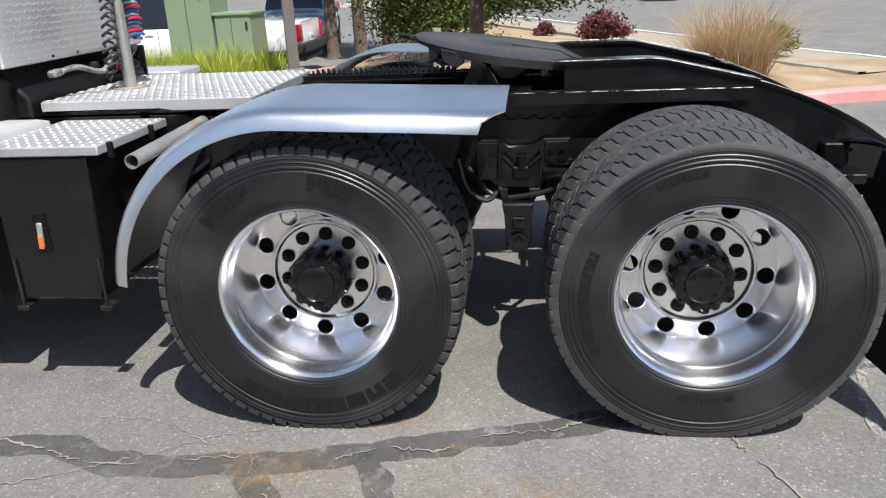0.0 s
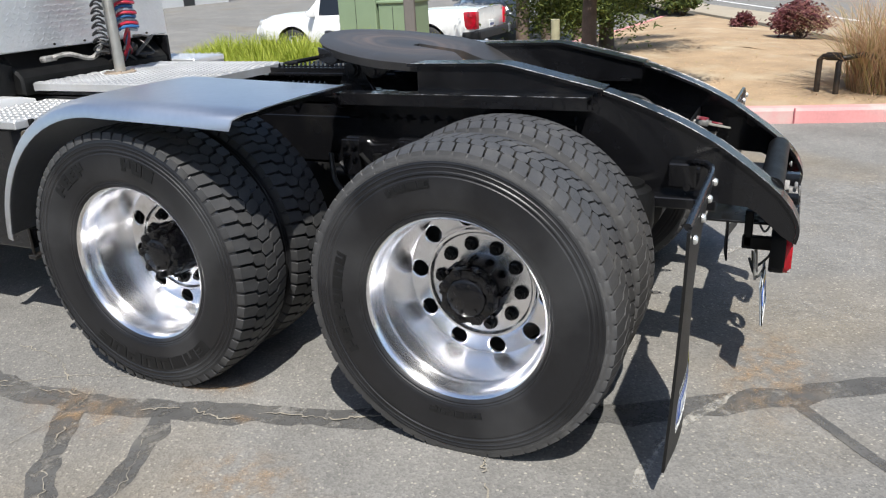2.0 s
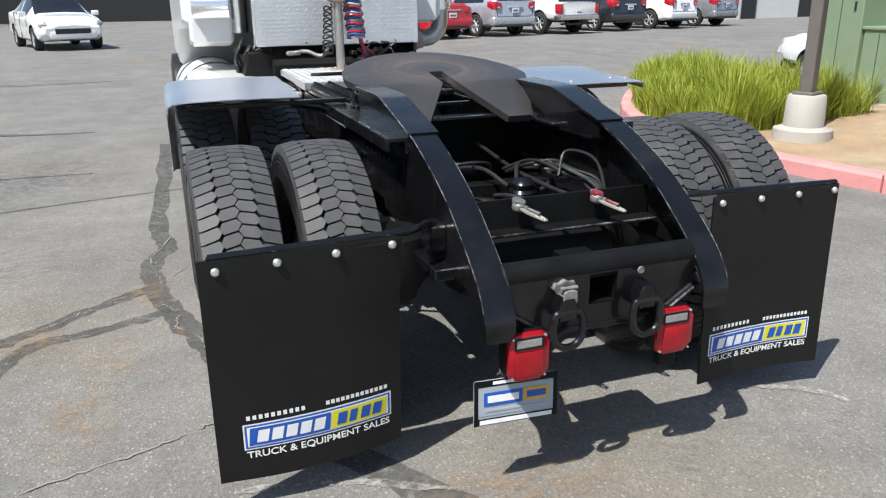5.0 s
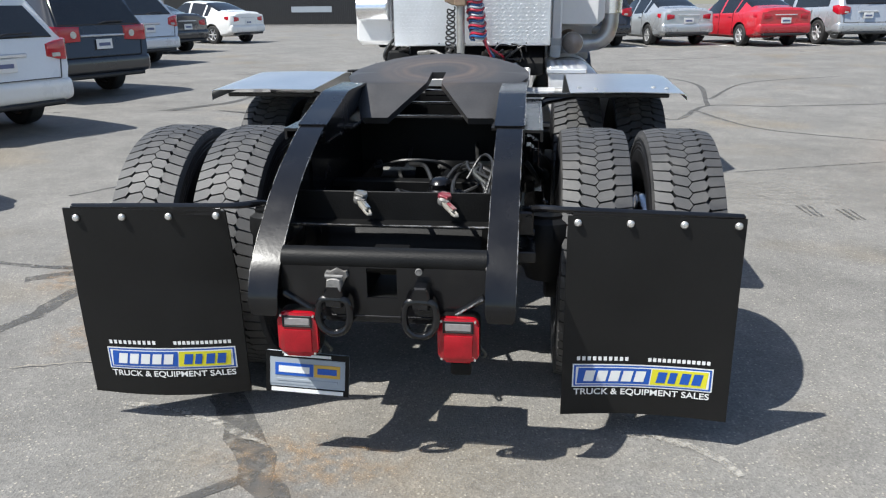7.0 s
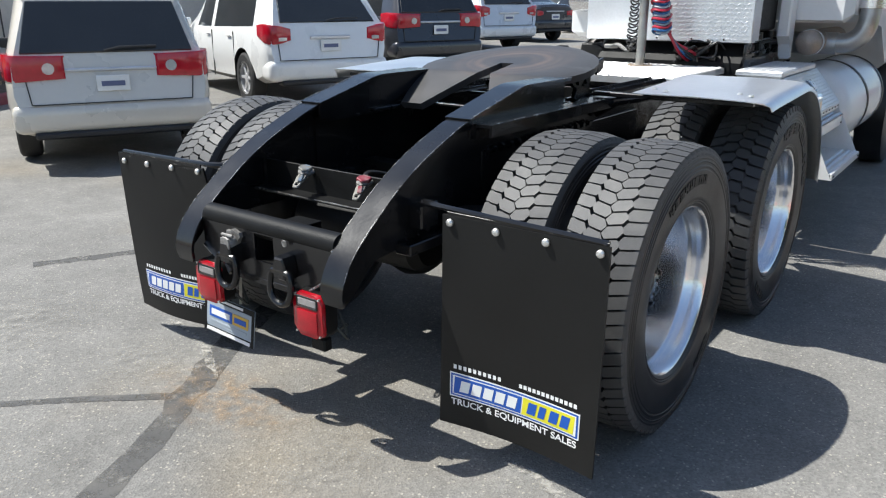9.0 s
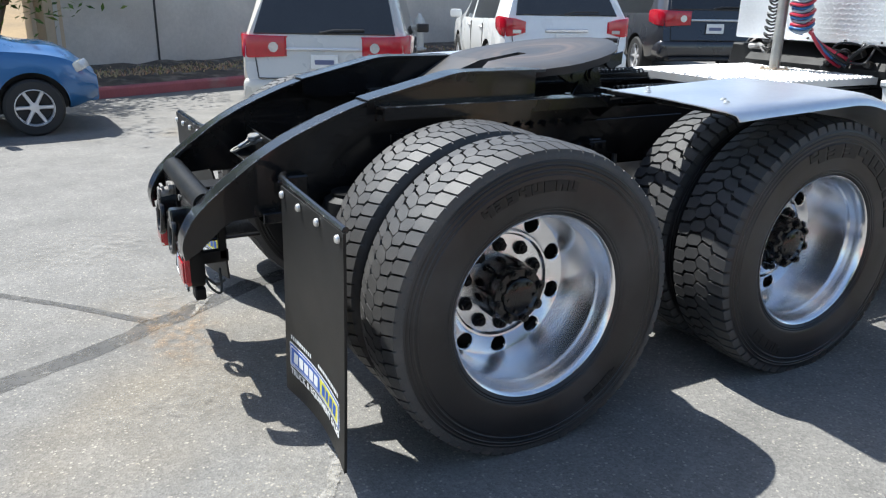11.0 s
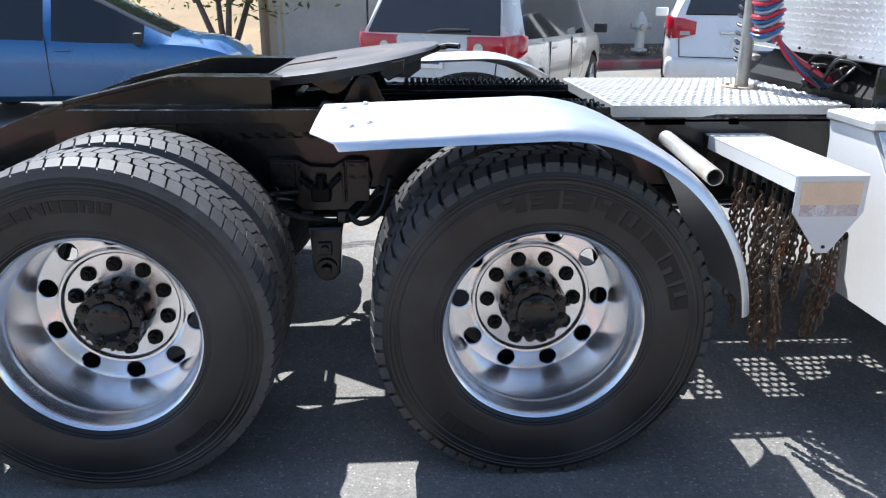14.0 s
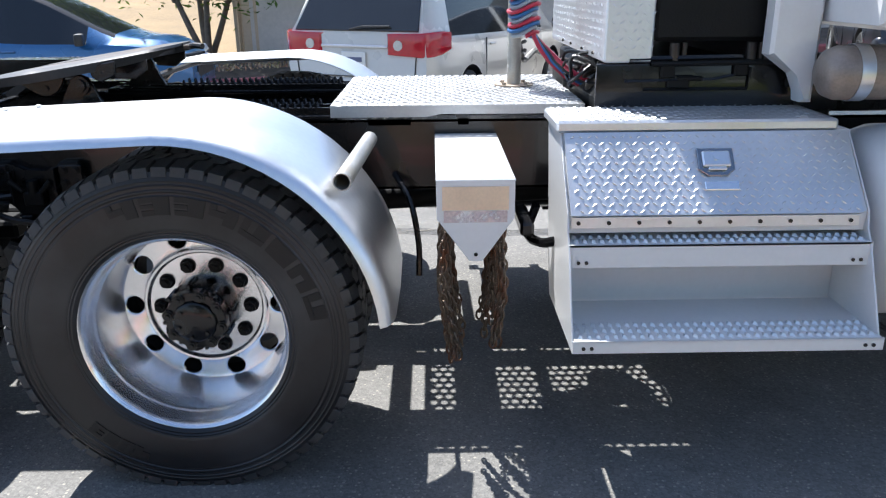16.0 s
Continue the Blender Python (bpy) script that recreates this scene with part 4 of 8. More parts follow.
tube(bm, [(0.205, -0.958, 0.583), (0.335, -0.958, 0.668)], 0.004, 6)
part("worn_shine_edge", bm, WORN, truck)
for x in (-0.157, 0.133):
    bm = bmesh.new()
    half = [(0.026, 0.052), (0.044, 0.044), (0.052, 0.018), (0.053, -0.012), (0.046, -0.040), (0.027, -0.060)]
    loop = [(u, v) for u, v in half] + [(0.0, -0.067)] + [(-u, v) for u, v in half[::-1]] + [half[0]]
    pts = smooth_line([(x + u, -0.985 - 0.25 * (0.05 - v) * 0.3, 0.612 + v) for u, v in loop], 4)
    tube(bm, pts, 0.0125, 10, False)
    ring = part("tow_ring", bm, BLACK, truck, "heavy black painted steel D-ring")
    bm = bmesh.new()
    slab(bm, [(-0.03, 0.0), (0.03, 0.0), (0.032, 0.05), (0.02, 0.08), (-0.02, 0.08), (-0.032, 0.05)], -0.05, 0.014, "y", 0.006)
    part("ring_bracket", bm, BLACK, ring, m=pose(x, -0.945, 0.635))
bm = bmesh.new()
slab(bm, [(-0.205, 0.735), (-0.195, 0.757), (-0.180, 0.75), (-0.153, 0.768), (-0.125, 0.752), (-0.110, 0.757), (-0.103, 0.735), (-0.118, 0.722), (-0.125, 0.70), (-0.180, 0.70), (-0.190, 0.722)], -0.956, -0.934, "y", 0.002)
cyl(bm, (-0.153, -0.95, 0.712), (-0.153, -0.995, 0.702), 0.030, 20)
slab(bm, [(-0.182, 0.735), (-0.165, 0.742), (-0.141, 0.742), (-0.124, 0.735), (-0.121, 0.70), (-0.127, 0.672), (-0.143, 0.660), (-0.163, 0.660), (-0.179, 0.672), (-0.185, 0.70)], -1.006, -0.996, "y", 0.004)
cyl(bm, (-0.19, -0.985, 0.745), (-0.116, -0.985, 0.745), 0.008, 8)
for v in bm.verts:
    v.co = Vector((-0.153, -0.945, 0.722)) + (v.co - Vector((-0.153, -0.945, 0.722))) * 0.80
part("trailer_socket", bm, CAST, truck, "grey metal trailer light socket with flap lid")
bm = bmesh.new()
tube(bm, [(0.125 + 0.010 * math.cos(a), -0.952, 0.755 + 0.010 * math.sin(a)) for a in [2 * math.pi * k / 12 for k in range(13)]], 0.003, 6, False)
cyl(bm, (0.125, -0.945, 0.755), (0.125, -0.955, 0.755), 0.006, 10)
part("switch_stub", bm, CAST, truck)

# lamps
for x in (-0.288, 0.257):
    bm = bmesh.new()
    w2, h2, cr = 0.069, 0.080, 0.030
    out = [(x + sx * (w2 - cr) + cr * math.cos(a), 0.530 + sz * (h2 - cr) + cr * math.sin(a)) for sx, sz, b in ((1, 1, 0), (-1, 1, 90), (-1, -1, 180), (1, -1, 270)) for a in [radians(b + 18 * k) for k in range(6)]]
    slab(bm, out, -0.984, -0.944, "y", 0.008)
    lamp = part("tail_lamp", bm, REDLENS, truck, "red rectangular stop and tail lamp", angle=60)
    bm = bmesh.new()
    box(bm, (x, -0.985, 0.578), (0.088, 0.006, 0.028), bev=0.003)
    part("reverse_lens", bm, CLEARLENS, lamp)
    bm = bmesh.new()
    for dz, h in ((0.578, 0.036),):
        for zz in (dz - h / 2, dz + h / 2):
            box(bm, (x, -0.9855, zz), (0.100, 0.005, 0.006), bev=0.001)
        for xx in (-0.048, 0.048):
            box(bm, (x + xx, -0.9855, dz), (0.006, 0.005, h + 0.004), bev=0.001)
    part("lens_frame", bm, RUBLET, lamp)
    bm = bmesh.new()
    box(bm, (x, -0.986, 0.508), (0.096, 0.008, 0.082), bev=0.0035, seg=2)
    part("lens_panel", bm, REDLENS, lamp)
    bm = bmesh.new()
    slab(bm, [(x + (u - x) * 1.035, 0.530 + (v - 0.530) * 1.03) for u, v in out], -0.966, -0.912, "y", 0.006)
    box(bm, (x, -0.87, 0.545), (0.03, 0.12, 0.05), bev=0.004)
    box(bm, (x, -0.83, 0.60), (0.03, 0.03, 0.14), bev=0.004)
    part("lamp_housing", bm, BLACKDULL, lamp)
    for dx in (-0.056, 0.056):
        for dz in (-0.068, 0.068):
            bm = bmesh.new()
            cyl(bm, (x + dx, -0.975, 0.530 + dz), (x + dx, -0.987, 0.530 + dz), 0.004, 8)
            part("lens_screw", bm, BOLT, lamp)
    bm = bmesh.new()
    tube(bm, smooth_line([(x + 0.05, -0.92, 0.5), (x + 0.085, -0.9, 0.45), (x + 0.07, -0.86, 0.42), (x + 0.02, -0.85, 0.5)], 6), 0.005, 6)
    tube(bm, smooth_line([(x - 0.03, -0.9, 0.46), (x - 0.06, -0.88, 0.43), (x, -0.86, 0.425), (x + 0.05, -0.84, 0.46)], 6), 0.005, 6)
    part("lamp_wire", bm, HGREY, lamp)
bm = bmesh.new()
box(bm, (0.262, -0.93, 0.41), (0.07, 0.04, 0.05), bev=0.006)
part("marker_lamp", bm, BLACKDULL, truck)

# licence plate, hanging below the lamp
lp = bmesh.new()
box(lp, (0, 0, 0), (0.302, 0.006, 0.156), bev=0.003)
lic = part("licence_plate", lp, LGREY, truck, "dealer licence plate in a black frame", m=pose(-0.2905, -0.9, 0.342, -6, 2.5, 0))
for nm, x, z, sx, sz, mt, d in (("plate_panel", 0, 0.004, 0.272, 0.098, LGREY, 0), ("plate_frame", 0, 0.066, 0.302, 0.022, BLACKDULL, 0), ("plate_frame", 0, -0.066, 0.302, 0.022, BLACKDULL, 0), ("plate_frame", -0.144, 0, 0.014, 0.156, BLACKDULL, 0.0006), ("plate_frame", 0.144, 0, 0.014, 0.156, BLACKDULL, 0.0006),
                            ("logo_panel", -0.048, 0.012, 0.138, 0.046, LBLUE, 0.002), ("logo_panel", 0.072, 0.012, 0.094, 0.046, LGOLD, 0.002), ("logo_bar", -0.048, 0.012, 0.112, 0.024, LWHITE, 0.003), ("logo_bar", 0.072, 0.012, 0.07, 0.022, LBLUE, 0.003),
                            ("text_bar", 0, -0.028, 0.22, 0.008, LGREY, 0.002), ("text_bar", 0, -0.0665, 0.262, 0.014, LWHITE, 0.002), ("text_bar", 0, 0.0665, 0.17, 0.010, LWHITE, 0.002)):
    bm = bmesh.new()
    box(bm, (x, -0.004 - d, z), (sx, 0.002, sz), bev=0)
    part(nm, bm, mt, lic)
bm = bmesh.new()
cyl(bm, (-0.33, -0.87, 0.41), (-0.33, -0.86, 0.52), 0.006, 8)
ph = part("plate_hanger", bm, GALV, truck)
again(ph, truck, pose(0.08, 0, 0))


# mud flaps
def flap_y(s):
    def y(x, z):
        f = max(0.0, (0.9 - z) / 0.78)
        u = (abs(x) - 0.615) / 0.6
        return (-0.728 if s < 0 else -0.688) - (-0.03 if s < 0 else 0.016) * f ** 1.6 - (0.045 if s < 0 else 0.03) * math.sin(math.pi * min(1, max(0, u))) * f ** 1.5 * (1 if s > 0 else -0.6) * (-1) + (0.055 * min(1.0, 2.5 * f) * max(0.0, 1 - u) ** 1.6 if s < 0 else 0.0)
    return y


for s in (-1, 1):
    fy = flap_y(s)
    bm = bmesh.new()
    nx, nz = 14, 18
    wide = 0.626 if s < 0 else 0.602
    rows = [[[bm.verts.new((s * (0.614 + wide * i / nx), fy(0.614 + wide * i / nx, 0.885 - 0.77 * k / nz) + o, 0.885 - 0.77 * k / nz)) for i in range(nx + 1)] for k in range(nz + 1)] for o in (0, 0.009)]
    for k in range(nz):
        for i in range(nx):
            for q in rows:
                bm.faces.new((q[k][i], q[k][i + 1], q[k + 1][i + 1], q[k + 1][i]))
    f, b = rows
    rim = [(0, i) for i in range(nx)] + [(k, nx) for k in range(nz)] + [(nz, nx - i) for i in range(nx)] + [(nz - k, 0) for k in range(nz)]
    for a, c in zip(rim, rim[1:] + rim[:1]):
        bm.faces.new((f[a[0]][a[1]], f[c[0]][c[1]], b[c[0]][c[1]], b[a[0]][a[1]]))
    fl = part("mud_flap", bm, FLAP, truck, "black rubber mud flap with a blue and yellow dealer logo")
    for k in range(4):
        xx = s * (0.648 + 0.180 * k)
        bm = bmesh.new()
        lathe(bm, [(0.0135, 0.0), (0.013, -0.006), (0.009, -0.0105), (0.0, -0.012)], 14, axis="z")
        part("flap_bolt", bm, BOLT, fl, "bright round-headed flap bolt", m=pose(xx, fy(abs(xx), 0.862) - 0.004, 0.862 if s > 0 else 0.868 - 0.006 * k, -90, 0, 0))

    def panel(name, x0, x1, z0, z1, mt, lift, skew=0.0):
        bm = bmesh.new()
        n = 10
        t = [[bm.verts.new((x0 + (x1 - x0) * i / n + skew * j, fy(abs(x0 + (x1 - x0) * i / n), (z0, z1)[j]) - lift, (z0, z1)[j])) for i in range(n + 1)] for j in (0, 1)]
        for i in range(n):
            bm.faces.new((t[0][i], t[0][i + 1], t[1][i + 1], t[1][i]))
        return part(name, bm, mt, fl)
    c = s * 0.905
    panel("logo_border", c - 0.252, c + 0.252, 0.228, 0.322, LWHITE, 0.0012)
    panel("logo_border", c - 0.247, c + 0.247, 0.233, 0.317, LBLUE, 0.0020)
    panel("logo_border", c - 0.240, c + 0.240, 0.239, 0.311, LWHITE, 0.0028)
    panel("logo_panel", c - 0.236, c + 0.028, 0.243, 0.307, LBLUE, 0.0036, 0.006)
    panel("logo_panel", c + 0.032, c + 0.230, 0.243, 0.307, LYELLOW, 0.0036, 0.006)
    for k in range(5):
        panel("logo_bar", c - 0.212 + 0.046 * k, c - 0.176 + 0.046 * k, 0.253, 0.297, LWHITE, 0.0046, 0.009)
    for k in range(4):
        panel("logo_bar", c + 0.052 + 0.042 * k, c + (0.084 if k != 1 else 0.078) + 0.042 * k, 0.253, 0.297, LBLUE, 0.0046, 0.009)
    for k in range(10):
        panel("number_bar", c - 0.238 + 0.0195 * k, c - 0.226 + 0.0195 * k, 0.336, 0.352, LWHITE, 0.0012)
    for k in range(13):
        panel("name_bar", c + 0.02 + 0.0172 * k, c + 0.032 + 0.0172 * k, 0.336, 0.351, LWHITE, 0.0012)
    words("TRUCK & EQUIPMENT SALES", 0.034, (c, 0, 0.198), LWHITE, fl, lambda x, z: fy(abs(x), z) - 0.002, "lettering", 0.49, "white sales lettering")
    bm = bmesh.new()
    x1 = 1.205
    hy = -0.716 if s < 0 else -0.676
    tube(bm, smooth_line([(s * 0.44, -0.60, 0.86), (s * 0.50, -0.64, 0.895), (s * 0.60, hy + 0.006, 0.902), (s * 0.9, hy, 0.897), (s * x1, hy, 0.89)], 6), [0.013] * 12 + [0.011] * 13, 8)
    box(bm, (s * 0.92, hy - 0.006, 0.882), (0.58, 0.006, 0.028), bev=0.001)
    part("flap_hanger", bm, BLACK, truck, "bent black steel mud flap hanger")
    bm = bmesh.new()
    box(bm, (s * 0.465, -0.60, 0.84), (0.06, 0.10, 0.09), bev=0.006)
    cyl(bm, (s * 0.48, -0.66, 0.86), (s * 0.48, -0.63, 0.86), 0.014, 6)
    cyl(bm, (s * 0.50, -0.62, 0.80), (s * 0.46, -0.62, 0.80), 0.014, 6)
    box(bm, (s * 0.47, -0.45, 0.74), (0.07, 0.55, 0.04), bev=0.004)
    part("hanger_bracket", bm, BLACK, truck)

    # fenders
    line = [(0.675, 1.158), (0.9, 1.166), (1.15, 1.176)] + [(1.378 + 0.655 * math.sin(radians(a)), 0.53 + 0.655 * math.cos(radians(a))) for a in range(0, 86, 5)]
    bm = ribbon(bmesh.new(), line, ((s * 0.667, 0), (s * 0.95, 0.004), (s * 1.17, 0.0), (s * 1.205, -0.003), (s * 1.236, -0.011), (s * 1.256, -0.030 if s < 0 else -0.024), (s * 1.263, -0.066 if s < 0 else -0.046)), 0.004)
    for v in bm.verts:
        if v.co.y < 0.70:
            v.co.y += 0.085 * max(0, (abs(v.co.x) - 1.215) / 0.047)
    if s < 0:
        for v in bm.verts:
            v.co.y += 0.035 * min(1, max(0, (v.co.y - 0.7) / 0.6))
            v.co.z += 0.012
    fen = part("fender", bm, SATIN, truck, "satin aluminium quarter fender over the drive wheel", angle=50)
    for dx, dy in ((0.72, 0.82), (0.80, 0.75), (1.10, 0.84), (1.16, 0.79)):
        bm = bmesh.new()
        lathe(bm, [(0.013, 0), (0.013, 0.002), (0.0095, 0.0025), (0.009, 0.006), (0.005, 0.008), (0, 0.0085)], 10, axis="z")
        part("fender_bolt", bm, BOLT, fen, m=pose(s * dx, dy, 1.166))
    bm = bmesh.new()
    box(bm, (s * 0.80, 0.80, 1.13), (0.75, 0.04, 0.02), bev=0.003)
    tube(bm, [(s * 0.44, 0.80, 1.03), (s * 0.55, 0.80, 1.1), (s * 0.7, 0.80, 1.13)], 0.02, 8)
    part("fender_bracket", bm, BLACK, truck)
    bm = bmesh.new()
    hl = 0.275 if s > 0 else 0.33
    lathe(bm, [(0.027, -hl), (0.027, hl), (0.0235, hl), (0.0235, -hl)], 20, True)
    part("fender_tube", bm, GALV, truck, "open galvanised fender support tube", m=pose(0.895, 1.903, 1.016, 0, 1.9, -4.2) if s > 0 else pose(-0.77, 1.995, 1.01, 0, -1.5, 1.0))
    bm = bmesh.new()
    tube(bm, smooth_line([(s * 0.44, 2.0, 0.85), (s * 0.56, 2.06, 0.78), (s * 0.6, 2.09, 0.62), (s * 0.62, 2.09, 0.5)], 6), 0.012, 8)
    part("fender_strut", bm, BLACK, truck)

# fifth wheel
def plate_z(y):
    return 1.25 + 0.15 * (y - 0.63) if y > 0.47 else 1.226 - 0.53 * (0.47 - y)


bm = bmesh.new()
for side in (-1, 1):
    ys = [1.112, 1.10, 1.075, 1.04, 0.98, 0.9, 0.8, 0.72, 0.681, 0.68, 0.62, 0.56, 0.50, 0.475, 0.465, 0.44, 0.36, 0.28, 0.215]

    def outx(y):
        if y >= 0.60:
            return 0.46 * math.sqrt(max(0, 1 - ((y - 0.66) / 0.455) ** 2))
        if y >= 0.47:
            return 0.395 + 0.061 * (y - 0.47) / 0.13
        return 0.312 + 0.083 * (y - 0.215) / 0.255

    def inx(y):
        if y >= 0.681:
            return 0.0
        if y >= 0.47:
            return 0.036
        return 0.187 - 0.151 * (y - 0.215) / 0.255
    cols = []
    for y in ys:
        a, b = inx(y), outx(y)
        cols.append([bm.verts.new((side * (a + (b - a) * t), y, plate_z(y) - (0.010 if t > 0.99 else 0))) for t in (0, 0.3, 0.6, 0.9, 1.0)])
    for p, q in zip(cols, cols[1:]):
        for i in range(4):
            bm.faces.new((p[i], p[i + 1], q[i + 1], q[i]))
faces = list(bm.faces)
bmesh.ops.remove_doubles(bm, verts=bm.verts, dist=0.0005)
bmesh.ops.recalc_face_normals(bm, faces=bm.faces)
bmesh.ops.solidify(bm, geom=list(bm.faces), thickness=0.034)
fw = part("fifth_wheel", bm, GREASEPL, truck, "worn greasy black fifth wheel coupling plate", angle=30)
for s in (-1, 1):
    bm = bmesh.new()
    slab(bm, [(0.56, 1.222), (0.61, 1.200), (0.640, 1.172), (0.672, 1.155), (0.705, 1.155), (0.735, 1.172), (0.752, 1.20), (0.77, 1.235), (0.775, 1.255)], s * 0.372, s * 0.392, bev=0.004)
    slab(bm, [(0.86, 1.265), (0.868, 1.225), (0.90, 1.205), (0.958, 1.232), (0.962, 1.285)], s * 0.372, s * 0.39, bev=0.004)
    cyl(bm, (s * 0.392, 0.69, 1.185), (s * 0.40, 0.69, 1.185), 0.012, 10)
    box(bm, (s * 0.392, 0.66, 1.216), (0.014, 0.10, 0.012), (10, 0, 0), 0.003)
    part("saddle_ear", bm, BLACK, fw)
    bm = bmesh.new()
    slab(bm, [(0.70, 1.082), (0.74, 1.15), (0.765, 1.195), (0.785, 1.222), (0.812, 1.232), (0.838, 1.220), (0.852, 1.19), (0.87, 1.14), (0.91, 1.082)], s * 0.34, s * 0.362, bev=0.004)
    cyl(bm, (s * 0.33, 0.81, 1.192), (s * 0.385, 0.81, 1.192), 0.024, 18)
    cyl(bm, (s * 0.362, 0.81, 1.192), (s * 0.374, 0.81, 1.192), 0.036, 18)
    box(bm, (s * 0.36, 0.80, 1.088), (0.12, 0.34, 0.016), bev=0.004)
    for yy in (0.67, 0.93):
        cyl(bm, (s * 0.39, yy, 1.094), (s * 0.39, yy, 1.112), 0.014, 6)
    part("saddle_bracket", bm, BLACK, fw)
    bm = bmesh.new()
    slab(bm, [(0.86, 1.255), (1.03, 1.28), (1.03, 1.235), (0.98, 1.20), (0.90, 1.205)], s * 0.24, s * 0.25, bev=0.003)
    part("plate_rib", bm, BLACK, fw)
    # toothed slide rails
    bm = bmesh.new()
    box(bm, (s * 0.37, 0.9, 1.072), (0.13, 1.75, 0.016), bev=0.003)
    box(bm, (s * 0.325, 1.25, 1.092), (0.016, 1.1, 0.03), bev=0.002)
    box(bm, (s * 0.41, 1.25, 1.092), (0.016, 1.1, 0.03), bev=0.002)
    part("slide_rail", bm, BLACK, truck)
    for dx in (0.325, 0.41):
        bm = bmesh.new()
        for k in range(26):
            y = 0.98 + 0.029 * k
            tube(bm, [(s * dx - 0.006, y, 1.10), (s * dx, y + 0.002, 1.123), (s * dx + 0.012, y + 0.008, 1.127), (s * dx + 0.022, y + 0.014, 1.108)], 0.0055, 5)
        tagged(part("slide_rack", bm, BLACK, truck, "row of black slide rack teeth"), kind="stuff")
bm = bmesh.new()
tube(bm, [(-0.25, 0.98, 1.24), (-0.38, 1.0, 1.238), (-0.52, 1.02, 1.236)], 0.009, 8)
tube(bm, [(-0.50, 1.0, 1.236), (-0.535, 1.03, 1.238), (-0.55, 1.0, 1.238), (-0.52, 0.985, 1.236)], 0.007, 6)
part("release_handle", bm, BLACKDULL, fw)
bm = bmesh.new()
tube(bm, [(0.0, 1.10, 1.30), (0.03, 1.16, 1.312), (0.06, 1.20, 1.31)], 0.012, 8)
box(bm, (0.02, 1.13, 1.305), (0.06, 0.03, 0.02), bev=0.004)
part("grease_fitting", bm, GREASE, fw)
bm = bmesh.new()
box(bm, (0, 0.60, 1.165), (0.12, 0.05, 0.03), bev=0.006)
box(bm, (0, 0.53, 1.12), (0.24, 0.03, 0.014), bev=0.003)
box(bm, (0, 0.30, 1.085), (0.60, 0.035, 0.012), bev=0.002)
part("lock_jaw", bm, BLACK, fw)
# gladhands and their hoses
for x, mt, lb in ((-0.145, CHIPB, "chipped blue and silver air coupling"), (0.168, CHIPR, "chipped red and silver air coupling")):
    bm = bmesh.new()
    lathe(bm, [(0.0, -0.014), (0.020, -0.014), (0.024, -0.006), (0.024, 0.008), (0.018, 0.016), (0.010, 0.016), (0.008, 0.010), (0, 0.010)], 18, axis="z")
    cyl(bm, (0.012, 0.0, -0.002), (0.030, 0.035, -0.004), 0.011, 10)
    cyl(bm, (0.0, -0.03, 0.0), (0.0, -0.03, 0.014), 0.007, 8)
    g = part("gladhand", bm, CAST, truck, lb, m=pose(x, -0.590, 0.905, 14, 6, 30) @ Matrix.Scale(1.0, 4))
    bm = bmesh.new()
    slab(bm, [(-0.024, 0.0), (0.0, -0.022), (0.024, -0.008), (0.031, 0.020), (0.012, 0.024), (0.0, 0.034), (-0.02, 0.019)], 0.008, 0.024, "z", 0.003)
    part("coupling_cap", bm, mt, g)
    bm = bmesh.new()
    slab(bm, [(-0.015, -0.010), (0.015, -0.010), (0.017, -0.05), (0.013, -0.085), (-0.013, -0.085), (-0.017, -0.05)], -0.006, 0.004, "z", 0.0015)
    for side in (-1, 1):
        box(bm, (side * 0.0095, -0.097, -0.001), (0.007, 0.034, 0.009), (0, 0, -side * 4), 0.0015)
    box(bm, (0.0, -0.117, -0.001), (0.020, 0.014, 0.009), bev=0.003)
    part("coupling_lever", bm, IVORY, g, "scuffed pale coupling lever")
    bm = bmesh.new()
    box(bm, (0.004, -0.062, 0.009), (0.016, 0.05, 0.007), (0, 0, 8), 0.002)
    part("detent_plate", bm, mt, g)
hr = random.Random(12)
for k in range(7):
    bm = bmesh.new()
    way = [(0.16, 0.14, 0.90), (0.22, 0.02, 0.935), (0.25, -0.10, 0.95), (0.285, -0.21, 0.945), (0.325, -0.32, 0.91), (0.30, -0.41, 0.87), (0.22, -0.42, 0.845), (0.10, -0.36, 0.84), (-0.1, -0.3, 0.825), (-0.3, -0.2, 0.80)]
    tube(bm, smooth_line([(x + hr.uniform(-0.035, 0.035), y + hr.uniform(-0.03, 0.03), z - 0.03 + hr.uniform(-0.022, 0.022)) for x, y, z in way[(k % 3):]], 8), hr.uniform(0.006, 0.009), 8)
    part("air_hose", bm, HGREY if k % 3 == 1 else HBLACK, truck, "looped air hose hanging along the rail")
bm = bmesh.new()
tube(bm, smooth_line([(0.30, -0.45, 0.86), (0.33, -0.30, 0.98), (0.28, -0.15, 0.99), (0.22, -0.2, 0.9)], 8), 0.006, 6)
part("air_line", bm, HBLACK, truck)
bm = bmesh.new()
tube(bm, smooth_line([(-0.25, 0.2, 0.86), (-0.1, 0.12, 0.91), (0.05, 0.15, 0.90), (0.12, 0.25, 0.84)], 8), 0.008, 6)
part("air_line", bm, HBLACK, truck)
bm = bmesh.new()
lathe(bm, [(0, -0.35), (0.10, -0.34), (0.13, -0.3), (0.135, 0), (0.13, 0.3), (0.10, 0.34), (0, 0.35)], 28, axis="x")
part("air_tank", bm, BLACKDULL, truck, m=pose(0.0, -0.38, 0.66))

